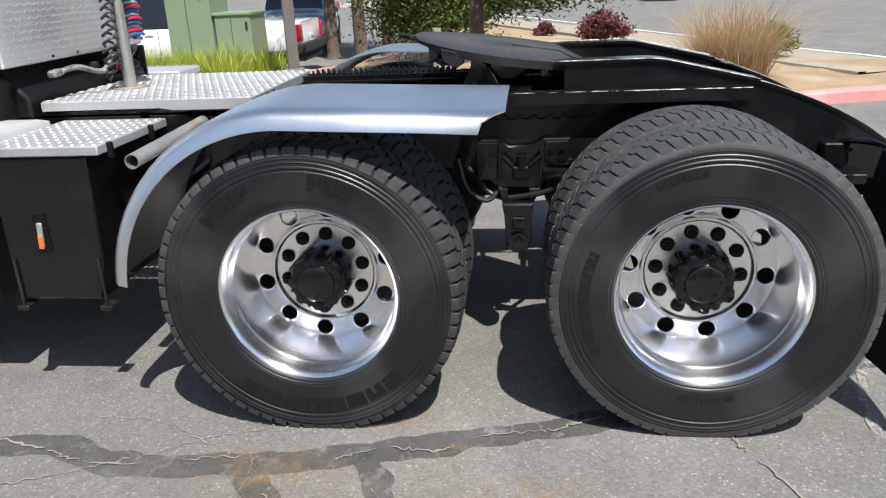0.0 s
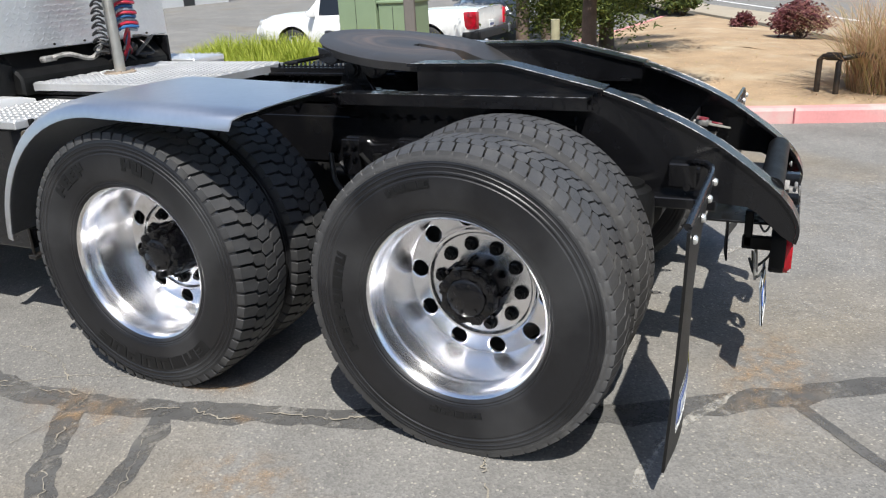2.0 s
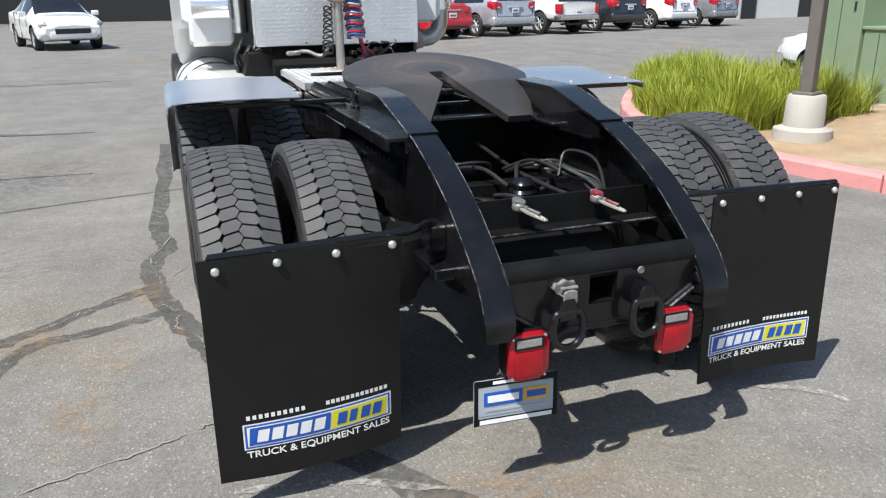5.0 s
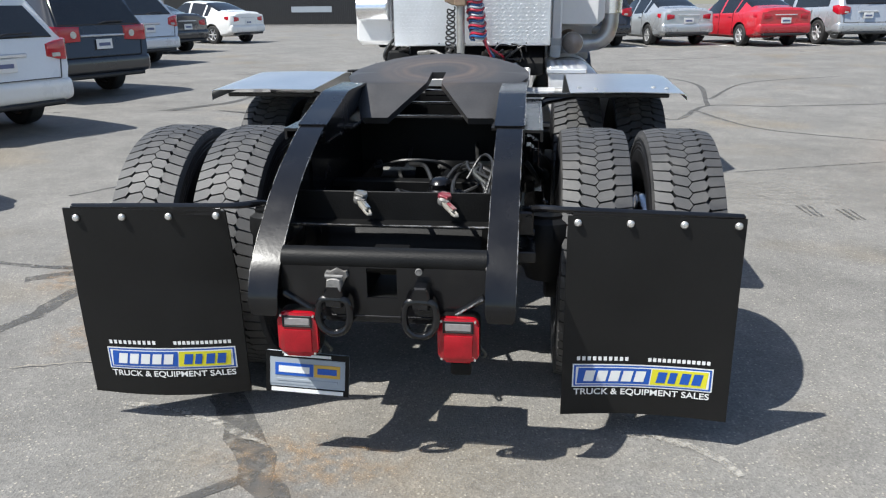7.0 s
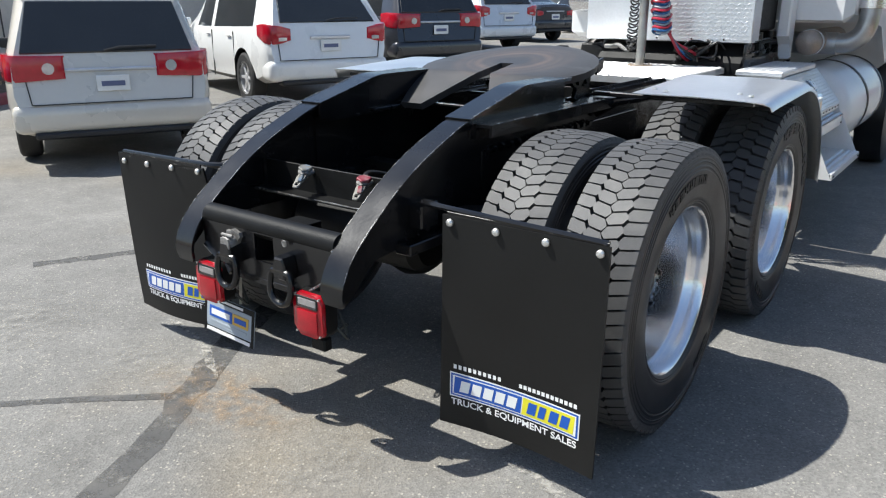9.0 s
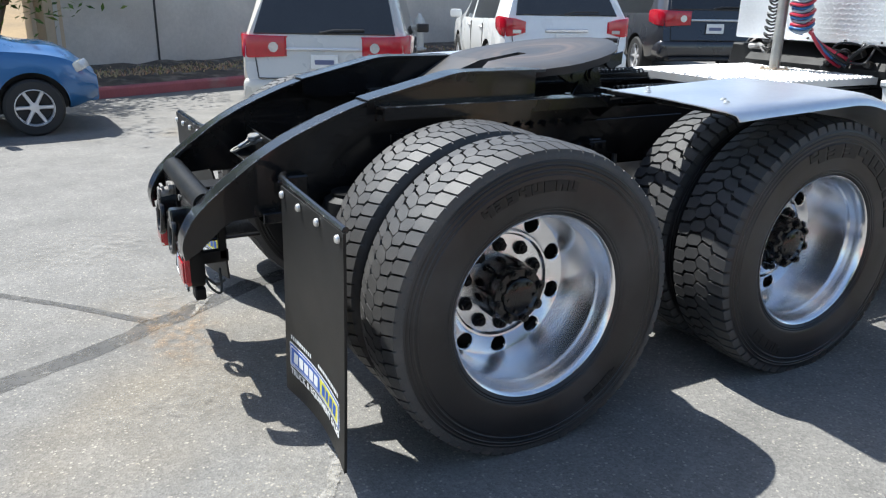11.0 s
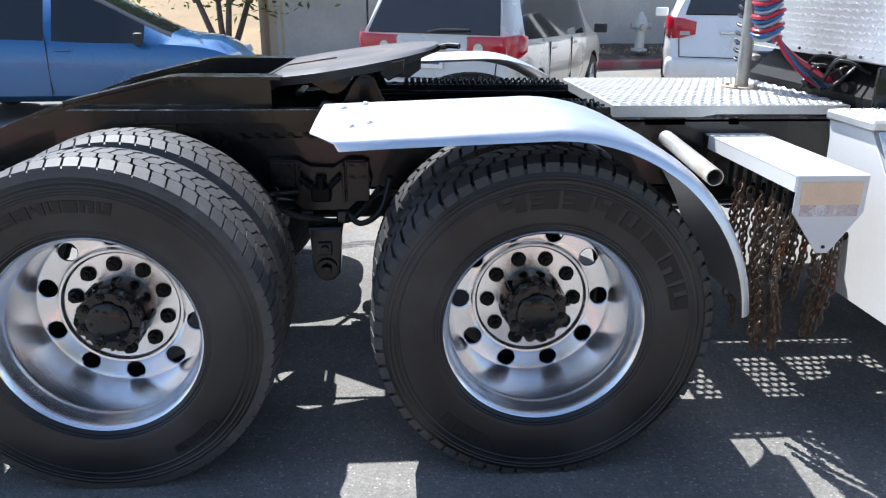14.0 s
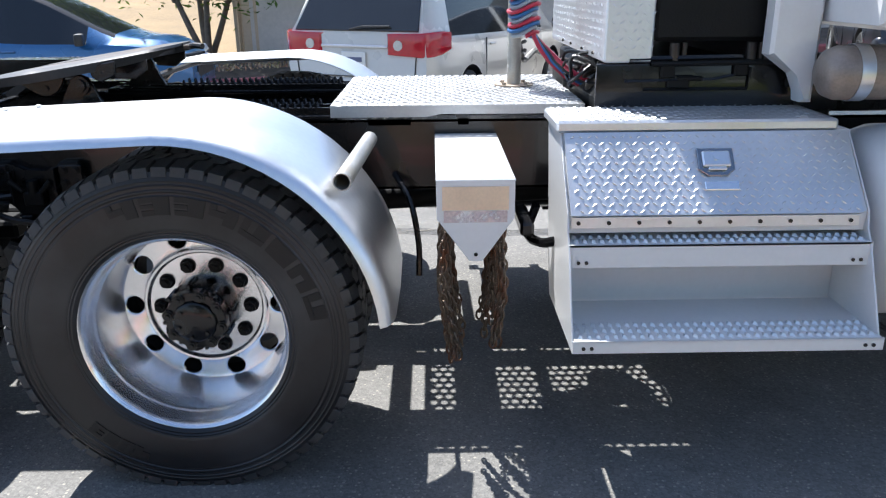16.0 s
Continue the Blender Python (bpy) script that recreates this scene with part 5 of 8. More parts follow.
# ---- truck, forward of the drive axles ----
# perforated deck between the rails
bm = bmesh.new()
nx, ny, x0, y0, cw, cl = 20, 24, -0.45, 1.77, 0.045, 0.0396
ring8 = ((-0.72, -0.72), (0, -1), (0.72, -0.72), (1, 0), (0.72, 0.72), (0, 1), (-0.72, 0.72), (-1, 0))
for i in range(nx):
    odd = i % 2
    for j in range(ny - odd):
        cx, cy = x0 + cw * (i + 0.5), y0 + cl * (j + 0.5 + 0.5 * odd)
        sq = [bm.verts.new((cx + dx * cw / 2, cy + dy * cl / 2, 1.118)) for dx, dy in ((-1, -1), (0, -1), (1, -1), (1, 0), (1, 1), (0, 1), (-1, 1), (-1, 0))]
        lip = [bm.verts.new((cx + 0.0168 * dx, cy + 0.0158 * dy, 1.1255)) for dx, dy in ring8]
        ho = [bm.verts.new((cx + 0.0145 * dx, cy + 0.0138 * dy, 1.1235)) for dx, dy in ring8]
        for k in range(8):
            q = (k + 1) % 8
            bm.faces.new((sq[k], sq[q], lip[q], lip[k]))
            bm.faces.new((lip[k], lip[q], ho[q], ho[k]))
    if odd:
        for ya, yb in ((y0, y0 + cl / 2), (y0 + cl * (ny - 0.5), y0 + cl * ny)):
            bm.faces.new([bm.verts.new((x0 + cw * (i + u), yy, 1.118)) for u, yy in ((0, ya), (1, ya), (1, yb), (0, yb))])
bmesh.ops.remove_doubles(bm, verts=bm.verts, dist=0.0005)
part("deck_plate", bm, DECK, truck, "perforated aluminium tread deck between the rails", angle=20)
bm = bmesh.new()
for s in (-1, 1):
    slab(bm, [(1.765, 1.118), (2.72, 1.118), (2.72, 1.082), (2.18, 1.084), (2.12, 1.074), (1.765, 1.074)], s * 0.448, s * 0.454)
box(bm, (0, 1.768, 1.098), (0.9, 0.006, 0.04), bev=0)
box(bm, (0, 2.718, 1.098), (0.9, 0.006, 0.04), bev=0)
part("deck_edge", bm, DECK, truck, "folded aluminium deck edge")
# bars added under the deck to break its dotted sunlight into groups
for y, w in ((1.985, 0.17), (2.265, 0.05)):
    bm = bmesh.new()
    box(bm, (0, y, 1.05), (0.86, w, 0.03), bev=0.004)
    part("shade_bearer", bm, BLACKDULL, truck)
bm = bmesh.new()
cyl(bm, (0.24, 2.26, 0.98), (0.10, 2.66, 0.98), 0.075, 20)
cyl(bm, (0.10, 2.66, 0.98), (0.085, 2.70, 0.98), 0.05, 20)
part("air_tank", bm, BLACKDULL, truck)
# invented blocks over the rear axle that cut down the sun patch below
bm = bmesh.new()
box(bm, (0.30, 0.17, 0.62), (0.17, 0.60, 0.07), bev=0.012)
box(bm, (0.12, 0.03, 0.66), (0.30, 0.22, 0.06), bev=0.012)
box(bm, (0.06, 0.36, 0.64), (0.30, 0.10, 0.05), bev=0.01)
cyl(bm, (-0.25, 0.47, 0.70), (0.30, 0.20, 0.66), 0.03, 14)
part("shade_blocks", bm, BLACKDULL, truck)
# hose mast
bm = bmesh.new()
cyl(bm, (-0.06, 2.505, 1.12), (-0.06, 2.505, 1.95), 0.030, 20)
mast = part("hose_mast", bm, GALV, truck, "weathered grey hose mast tube")
bm = bmesh.new()
cyl(bm, (-0.06, 2.505, 1.122), (-0.06, 2.505, 1.130), 0.085, 24)
for k in range(4):
    a = math.pi / 4 + k * math.pi / 2
    cyl(bm, (-0.06 + 0.065 * math.cos(a), 2.505 + 0.065 * math.sin(a), 1.13), (-0.06 + 0.065 * math.cos(a), 2.505 + 0.065 * math.sin(a), 1.14), 0.009, 6)
part("mast_foot", bm, mat("rusty_foot", (0.36, 0.29, 0.22), 0.7, 0.3, 0.25, 14), mast)
bm = bmesh.new()
box(bm, (-0.06, 2.49, 1.60), (0.085, 0.09, 0.05), bev=0.008)
box(bm, (-0.13, 2.49, 1.62), (0.08, 0.04, 0.06), (0, 25, 0), 0.008)
box(bm, (0.03, 2.5, 1.63), (0.09, 0.03, 0.03), (0, -15, 0), 0.006)
part("mast_clamp", bm, mat("brown_clamp", (0.26, 0.19, 0.13), 0.6, 0.3, 0.3, 18), mast)


def coil(a, b, r, turns, wire, phase, ov=1.0):
    a, b = Vector(a), Vector(b)
    pts = []
    for i in range(int(turns * 14) + 1):
        t = i / (turns * 14)
        th = 2 * math.pi * turns * t + phase
        rr = r * (1 + 0.15 * math.sin(5 * t + phase))
        p = a.lerp(b, t) + Vector((rr * math.cos(th), rr * ov * math.sin(th), 0.01 * math.sin(th * 2)))
        pts.append(p)
    return tube(bmesh.new(), pts, wire, 7)


for mt, ph, lb in ((HRED, 0.0, "coiled red air hose"), (HBLUE, 2.1, "coiled blue air hose"), (LGREY, 4.2, "coiled grey power cable")):
    part("coiled_hose", coil((0.07, 2.53, 1.34), (0.02, 2.52, 1.78), 0.056, 8, 0.0085, ph), mt, truck, lb)
part("coiled_hose", coil((-0.14, 2.53, 1.22), (-0.13, 2.51, 1.56), 0.032, 9, 0.006, 0.5), HBLACK, truck, "small black coiled cable")
for k, mt in enumerate((HRED, HBLUE, HGREY, HRED)):
    bm = tube(bmesh.new(), smooth_line([(0.09, 2.54, 1.40 - 0.01 * k), (0.13, 2.60 + 0.01 * k, 1.28), (0.17 + 0.02 * k, 2.70, 1.18 + 0.012 * k), (0.22 + 0.015 * k, 2.80, 1.13 + 0.01 * k)], 7), 0.010, 7)
    part("hose_run", bm, mt, truck)
bm = bmesh.new()
tube(bm, smooth_line([(-0.35, 2.66, 1.24), (-0.28, 2.62, 1.25), (-0.18, 2.56, 1.22), (-0.12, 2.53, 1.3)], 6), 0.013, 7)
box(bm, (-0.36, 2.68, 1.235), (0.10, 0.04, 0.03), (0, 0, 10), 0.008)
part("power_lead", bm, CAST, truck)
# black housing below the plate box
bm = bmesh.new()
slab(bm, [(2.74, 1.15), (2.86, 1.27), (3.6, 1.29), (3.6, 1.06), (2.74, 1.06)], -0.5, 0.56, bev=0.012)
part("rear_housing", bm, BLACKDULL, truck, "black housing under the cab box")
bm = bmesh.new()
box(bm, (0.57, 3.17, 1.19), (0.02, 0.88, 0.17), bev=0.009, seg=2)
for y in (3.46, 3.52):
    box(bm, (0.583, y, 1.23), (0.012, 0.08, 0.022), bev=0.004)
box(bm, (0.583, 3.04, 1.225), (0.012, 0.07, 0.02), bev=0.004)
tube(bm, [(0.59, 2.83, 1.215), (0.59, 3.15, 1.22), (0.59, 3.22, 1.235), (0.59, 3.225, 1.29)], 0.005, 6)
tube(bm, [(0.59, 2.84, 1.29), (0.59, 3.24, 1.295)], 0.012, 6)
part("housing_rail", bm, BLACK, truck)
bm = bmesh.new()
for yy, zz, sy, sz in ((3.02, 1.205, 0.08, 0.030), (3.06, 1.222, 0.09, 0.016), (3.44, 1.205, 0.07, 0.030), (3.46, 1.238, 0.10, 0.018), (2.98, 1.255, 0.05, 0.06), (3.24, 1.26, 0.05, 0.06)):
    box(bm, (0.588, yy, zz), (0.022, sy, sz), bev=0.004)
tube(bm, [(0.586, 2.90, 1.185), (0.586, 3.27, 1.185), (0.586, 3.275, 1.26)], 0.006, 6)
tube(bm, [(0.60, 2.92, 1.275), (0.60, 3.36, 1.28)], 0.010, 8)
part("housing_tab", bm, BLACKDULL, truck)
for yy in (3.0, 3.27):
    bm = bmesh.new()
    cyl(bm, (0.585, yy, 1.275), (0.585, yy, 1.345), 0.018, 12)
    cyl(bm, (0.585, yy + 0.035, 1.275), (0.585, yy + 0.035, 1.345), 0.010, 10)
    part("mount_bolt", bm, GREASE, truck)
for k in range(9):
    r = random.Random(k)
    bm = bmesh.new()
    box(bm, (r.uniform(0.05, 0.42), r.uniform(2.70, 2.78), r.uniform(1.12, 1.25)), (r.uniform(0.03, 0.09), 0.05, r.uniform(0.02, 0.05)), (r.uniform(-30, 30), r.uniform(-20, 20), r.uniform(-30, 30)), 0.006)
    part("valve_block", bm, GREASE, truck)
for k in range(6):
    r = random.Random(k + 30)
    bm = bmesh.new()
    tube(bm, smooth_line([(r.uniform(0.1, 0.4), 2.70, r.uniform(1.13, 1.22)), (r.uniform(0.1, 0.45), 2.68, r.uniform(1.15, 1.3)), (r.uniform(0.2, 0.45), 2.8, r.uniform(1.2, 1.3))], 5), 0.007, 6)
    part("valve_wire", bm, HBLACK, truck)


def diamonds(bm, org, u, v, nu, nv, su, sv, h, nrm):
    """Raised lens bars in alternating slant on a sheet."""
    org, u, v, nrm = Vector(org), Vector(u).normalized(), Vector(v).normalized(), Vector(nrm).normalized()
    for i in range(nu):
        for j in range(nv):
            c = org + u * su * (i + 0.5 + (0.5 if j % 2 else 0)) + v * sv * (j + 0.5)
            d = (u + v * (0.75 if (i + j) % 2 else -0.75)).normalized() if h > 0.0012 else (u * 0.35 + v).normalized()
            e = nrm.cross(d)
            L, w = su * 0.42, su * 0.13
            p = [c + d * L, c + e * w, c - d * L, c - e * w]
            vs = [bm.verts.new(q + nrm * 0.0004) for q in p]
            t = bm.verts.new(c + nrm * h)
            for k in range(4):
                bm.faces.new((vs[k], vs[(k + 1) % 4], t))
    return bm


# plate-clad box behind the cab
bm = bmesh.new()
box(bm, (0, 2.835, 1.78), (1.20, 0.17, 1.0), bev=0.006)
cb = part("cab_box", bm, PLATE, truck, "white tread-plate box behind the cab")
bm = diamonds(bmesh.new(), (-0.59, 2.748, 1.29), (1, 0, 0), (0, 0, 1), 38, 17, 0.0305, 0.028, 0.0022, (0, -1, 0))
part("tread_pattern", bm, PLATE, cb)
bm = diamonds(bmesh.new(), (0.602, 2.76, 1.29), (0, 1, 0), (0, 0, 1), 5, 17, 0.0305, 0.028, 0.0022, (1, 0, 0))
part("tread_pattern", bm, PLATE, cb)
for x in (-0.25, -0.05, 0.2, 0.42):
    bm = bmesh.new()
    cyl(bm, (x, 2.75, 1.30), (x, 2.742, 1.30), 0.006, 8)
    part("box_rivet", bm, GREASE, cb)
bm = bmesh.new()
box(bm, (0, 3.125, 1.78), (1.19, 0.41, 0.86), bev=0.015)
box(bm, (0, 3.3, 1.33), (1.12, 0.06, 0.16), bev=0.01)
part("box_body", bm, BLACKDULL, cb, "dark grey box body")
# cab shell, only its lower rear shows
bm = bmesh.new()
slab(bm, [(3.47, 1.42), (3.46, 2.4), (3.55, 2.75), (5.2, 2.75), (5.6, 1.9), (7.0, 1.75), (7.15, 1.0), (5.4, 0.95), (4.9, 1.40), (3.55, 1.40)], -1.06, 1.06, bev=0.06)
part("cab_body", bm, WHITE, truck, "white painted truck cab body")
for s in (-1, 1):
    bm = bmesh.new()
    if s < 0:
        slab(bm, [(3.30, 1.30), (3.30, 1.9), (3.40, 1.9), (3.46, 1.40), (3.62, 1.26), (3.42, 1.26)], s * 0.70, s * 1.02, bev=0.02)
    else:
        slab(bm, [(3.29, 1.9), (3.455, 1.9), (3.455, 1.15), (3.415, 1.15), (3.40, 1.25), (3.29, 1.31)], 0.615, 0.70, bev=0.012)
    part("cab_corner", bm, WHITE, truck)
    bm = bmesh.new()
    lathe(bm, [(0, -0.35), (0.22, -0.345), (0.275, -0.33), (0.312, -0.30), (0.33, -0.25), (0.33, 1.2), (0.30, 1.24), (0, 1.24)], 40)
    for v in bm.verts:
        v.co = Vector((v.co.y, v.co.x, v.co.z))
    part("fuel_tank", bm, WHITE, truck, "round white fuel tank", m=pose(s * 0.80, 4.3 if s < 0 else 3.90, 0.74 if s < 0 else 0.76))
    bm = bmesh.new()
    lathe(bm, [(0.334, -0.03), (0.337, -0.03), (0.337, 0.03), (0.334, 0.03)], 40)
    for v in bm.verts:
        v.co = Vector((v.co.y, v.co.x, v.co.z))
    strap = part("tank_strap", bm, GREASE, truck, m=pose(s * 0.80, 4.3, 0.74 if s < 0 else 0.76))
    again(strap, truck, pose(s * 0.80, 5.05, 0.74 if s < 0 else 0.76))
    # front steer wheel, seen far ahead
    bm = lathe(bmesh.new(), [(0.30, -0.13), (0.42, -0.14), (0.52, -0.12), (0.535, 0), (0.52, 0.12), (0.42, 0.14), (0.30, 0.13)], 40)
    part("steer_tyre", bm, RUBBER, truck, m=pose(s * 1.0, 6.1, 0.53))
bm = bmesh.new()
cyl(bm, (0.45, 3.72, 1.25), (0.95, 3.72, 1.25), 0.08, 24)
tube(bm, smooth_line([(0.9, 3.72, 1.25), (1.04, 3.72, 1.27), (1.12, 3.72, 1.37), (1.13, 3.73, 1.62), (1.13, 3.73, 2.2)], 8), 0.07, 20)
part("exhaust_pipe", bm, mat("dull_exhaust", (0.42, 0.42, 0.42), 0.35, 0.8, 0.2, 10), truck, "grey exhaust elbow beside the cab")
bm = bmesh.new()
lathe(bm, [(0.0, 0.0), (0.05, 0.006), (0.075, 0.025), (0.088, 0.06), (0.088, 1.0), (0.0, 1.0)], 28, axis="z")
mf = part("muffler", bm, mat("brown_muffler", (0.30, 0.25, 0.215), 0.45, 0.4, 0.25, 8, 0.05, 60, stain=(0.36, 0.31, 0.26), amount=0.3), truck, "brown-tinted steel muffler under the cab", m=pose(0.80, 3.41, 1.262, -90, 0, 0))
bm = bmesh.new()
lathe(bm, [(0.090, -0.022), (0.0925, -0.022), (0.0925, 0.022), (0.090, 0.022)], 28, axis="z")
part("muffler_strap", bm, SATIN, mf, m=pose(0, 0, 0.12))
bm = bmesh.new()
cyl(bm, (1.13, 3.73, 1.5), (1.13, 3.73, 2.1), 0.095, 20)
part("exhaust_guard", bm, ALLOY, truck)
bm = bmesh.new()
cyl(bm, (-0.66, 3.3, 1.36), (-0.66, 3.3, 2.0), 0.07, 20)
cyl(bm, (-0.72, 3.25, 1.56), (-0.98, 3.3, 1.56), 0.10, 20)
part("air_cleaner", bm, ALLOY, truck)
bm = bmesh.new()
tube(bm, smooth_line([(-0.52, 3.1, 1.10), (-0.56, 3.0, 1.20), (-0.62, 3.02, 1.24), (-0.66, 3.1, 1.18), (-0.70, 3.2, 1.1)], 7), 0.014, 7)
tube(bm, smooth_line([(-0.62, 3.0, 1.27), (-0.66, 2.96, 1.21), (-0.66, 2.95, 1.12), (-0.62, 2.98, 1.08)], 7), 0.02, 7)
part("under_cab_pipe", bm, GREASE, truck)
for k in range(16):
    r = random.Random(k + 60)
    bm = bmesh.new()
    box(bm, (r.uniform(-0.72, -0.36), r.uniform(2.98, 3.2), r.uniform(1.06, 1.24)), (r.uniform(0.03, 0.1), r.uniform(0.03, 0.1), r.uniform(0.02, 0.07)), (0, r.uniform(-25, 25), r.uniform(-25, 25)), 0.006)
    part("cab_fitting", bm, BLACKDULL if k % 3 else GREASE, truck)
for k in range(4):
    r = random.Random(k + 160)
    bm = bmesh.new()
    x0 = r.uniform(-0.70, -0.42)
    tube(bm, smooth_line([(x0, r.uniform(3.0, 3.25), 1.08), (x0 + r.uniform(-0.08, 0.08), 2.98 + r.uniform(0, 0.1), 1.18 + r.uniform(-0.04, 0.06)), (x0 + r.uniform(-0.06, 0.08), 3.1, 1.22 + r.uniform(-0.03, 0.1)), (x0 + r.uniform(-0.05, 0.1), 3.3, 1.2)], 7), r.uniform(0.008, 0.018), 7)
    part("cab_hose", bm, HBLACK if k % 3 else GREASE, truck, "dark hose between cab and frame")
bm = bmesh.new()
slab(bm, [(-0.70, 1.06), (-0.42, 1.06), (-0.44, 1.20), (-0.54, 1.24), (-0.66, 1.24)], 2.80, 3.2, "y", 0.01)
part("cab_mount", bm, BLACKDULL, truck)

# left side: battery box, white locker, step board
bm = bmesh.new()
slab(bm, [(2.225, 1.0), (2.62, 1.0), (2.62, 0.43), (2.27, 0.43), (2.235, 0.6)], -1.0, -0.46, bev=0.006)
bb = part("battery_box", bm, BLACK, truck, "glossy black battery box with a white tread lid")
bm = bmesh.new()
box(bm, (-0.725, 2.40, 1.022), (0.57, 0.47, 0.036), bev=0.004)
part("box_lid", bm, DECK, bb)
bm = bmesh.new()
for k in range(11):
    for j in range(10):
        lathe_pt = (-0.985 + 0.055 * j, 2.19 + 0.042 * k, 1.0405)
        bmesh.ops.create_cone(bm, cap_ends=True, segments=7, radius1=0.015, radius2=0.008, depth=0.007, matrix=pose(*lathe_pt))
tagged(part("lid_tread", bm, DECK, bb), kind="stuff")
bm = bmesh.new()
box(bm, (-1.003, 2.46, 0.71), (0.008, 0.055, 0.16), bev=0.003)
part("latch_recess", bm, BLACKDULL, bb)
bm = bmesh.new()
box(bm, (-1.01, 2.462, 0.70), (0.012, 0.022, 0.10), (4, 0, 0), 0.004)
part("latch_handle", bm, BOLT, bb, "chrome latch with orange tag")
bm = bmesh.new()
box(bm, (-1.018, 2.462, 0.672), (0.004, 0.02, 0.05), (4, 0, 0), 0.001)
part("latch_tag", bm, ORANGE, bb)
for y in (2.25, 2.60):
    bm = bmesh.new()
    cyl(bm, (-1.008, y, 0.38), (-1.008, y, 0.60), 0.006, 8)
    box(bm, (-0.99, y, 0.40), (0.07, 0.05, 0.02), bev=0.004)
    part("hold_down_bolt", bm, GREASE, bb)
for x in (-0.6, -0.93):
    bm = bmesh.new()
    box(bm, (x, 2.16, 1.01), (0.025, 0.02, 0.06), bev=0.004)
    part("lid_strap", bm, BLACKDULL, bb)
bm = bmesh.new()
slab(bm, [(2.66, 1.02), (3.90, 1.02), (3.90, 0.62), (3.10, 0.62), (2.70, 0.90), (2.66, 0.94)], -1.06, -0.5, bev=0.015)
lk = part("side_locker", bm, WHITE, truck, "white painted side locker with a recessed grip")
bm = bmesh.new()
box(bm, (-1.062, 3.78, 0.93), (0.006, 0.16, 0.03), bev=0.002)
box(bm, (-1.062, 2.72, 0.97), (0.006, 0.03, 0.03), bev=0.002)
part("locker_grip", bm, LGREY, lk)
bm = bmesh.new()
slab(bm, [(-1.055, 1.021), (-1.02, 1.045), (-0.95, 1.066), (-0.85, 1.078), (-0.72, 1.08), (-0.58, 1.07), (-0.50, 1.05), (-0.49, 1.021)], 2.665, 3.895, "y", 0.004)
part("locker_top", bm, WHITE, lk, "rounded white locker cover")
bm = bmesh.new()
slab(bm, [(2.74, 0.86), (3.10, 0.61), (3.9, 0.61), (3.9, 0.42), (2.72, 0.42)], -0.98, -0.5, bev=0.01)
part("locker_support", bm, BLACKDULL, lk)
bm = bmesh.new()
box(bm, (-1.06, 4.85, 0.44), (0.17, 2.8, 0.035), bev=0.005)
box(bm, (-1.14, 4.85, 0.40), (0.012, 2.8, 0.09), bev=0.002)
box(bm, (-0.98, 4.85, 0.40), (0.03, 2.8, 0.09), bev=0.002)
part("step_board", bm, DECK, truck, "white side step board")
for y in (3.62, 4.4, 5.4):
    bm = bmesh.new()
    slab(bm, [(-1.1, 0.42), (-0.48, 0.48), (-0.48, 0.84), (-0.53, 0.84), (-0.53, 0.53), (-1.1, 0.47)], y - 0.015, y + 0.015, "y")
    part("step_bracket", bm, BLACKDULL, truck)

# right side: tapered chain bracket
bm = bmesh.new()
slab(bm, [(2.157, 1.002), (2.39, 1.002), (2.39, 0.885), (2.295, 0.75), (2.255, 0.75), (2.157, 0.885)], 1.144, 1.150, bev=0.002)
box(bm, (0.79, 2.2735, 1.002), (0.72, 0.236, 0.008), bev=0.003)
box(bm, (0.80, 2.159, 0.975), (0.68, 0.005, 0.05), bev=0.001)
box(bm, (0.80, 2.388, 0.975), (0.68, 0.005, 0.05), bev=0.001)
br = part("chain_bracket", bm, WHITE, truck, "white tapered bracket holding snow chains")
bm = bmesh.new()
box(bm, (1.1515, 2.273, 0.948), (0.002, 0.198, 0.072), bev=0)
part("reflector", bm, CREAM, br, "sun-faded reflector film")
bm = bmesh.new()
box(bm, (1.1513, 2.273, 0.892), (0.0016, 0.190, 0.036), bev=0)
part("reflector", bm, PINKISH, br, "faded pink reflector film")
bm = bmesh.new()
cyl(bm, (1.149, 2.275, 0.772), (1.153, 2.275, 0.772), 0.006, 10)
part("bracket_hole", bm, BLACKDULL, br)
for k in range(7):
    for y in (2.19, 2.36):
        bm = bmesh.new()
        box(bm, (0.62 + 0.075 * k, y, 0.91), (0.012, 0.02, 0.14), bev=0.003)
        part("chain_hook", bm, BLACKDULL, br)


def chain(path, link=0.034):
    """Interlocked oval links along a line."""
    bm = bmesh.new()
    pts = [Vector(p) for p in path]
    acc, k = 0.0, 0
    for a, b in zip(pts, pts[1:]):
        d = b - a
        L = d.length
        while acc < L:
            c = a + d * (acc / L)
            q = d.to_track_quat("Z", "Y").to_matrix()
            ring = []
            for i in range(11):
                t = 2 * math.pi * i / 10
                o = Vector((0.0115 * math.cos(t), 0, link * 0.62 * math.sin(t)))
                if k % 2:
                    o = Vector((0, o.x, o.z))
                ring.append(c + q @ o)
            tube(bm, ring, 0.0044, 5, False)
            acc += link * 0.86
            k += 1
        acc -= L
    return bm


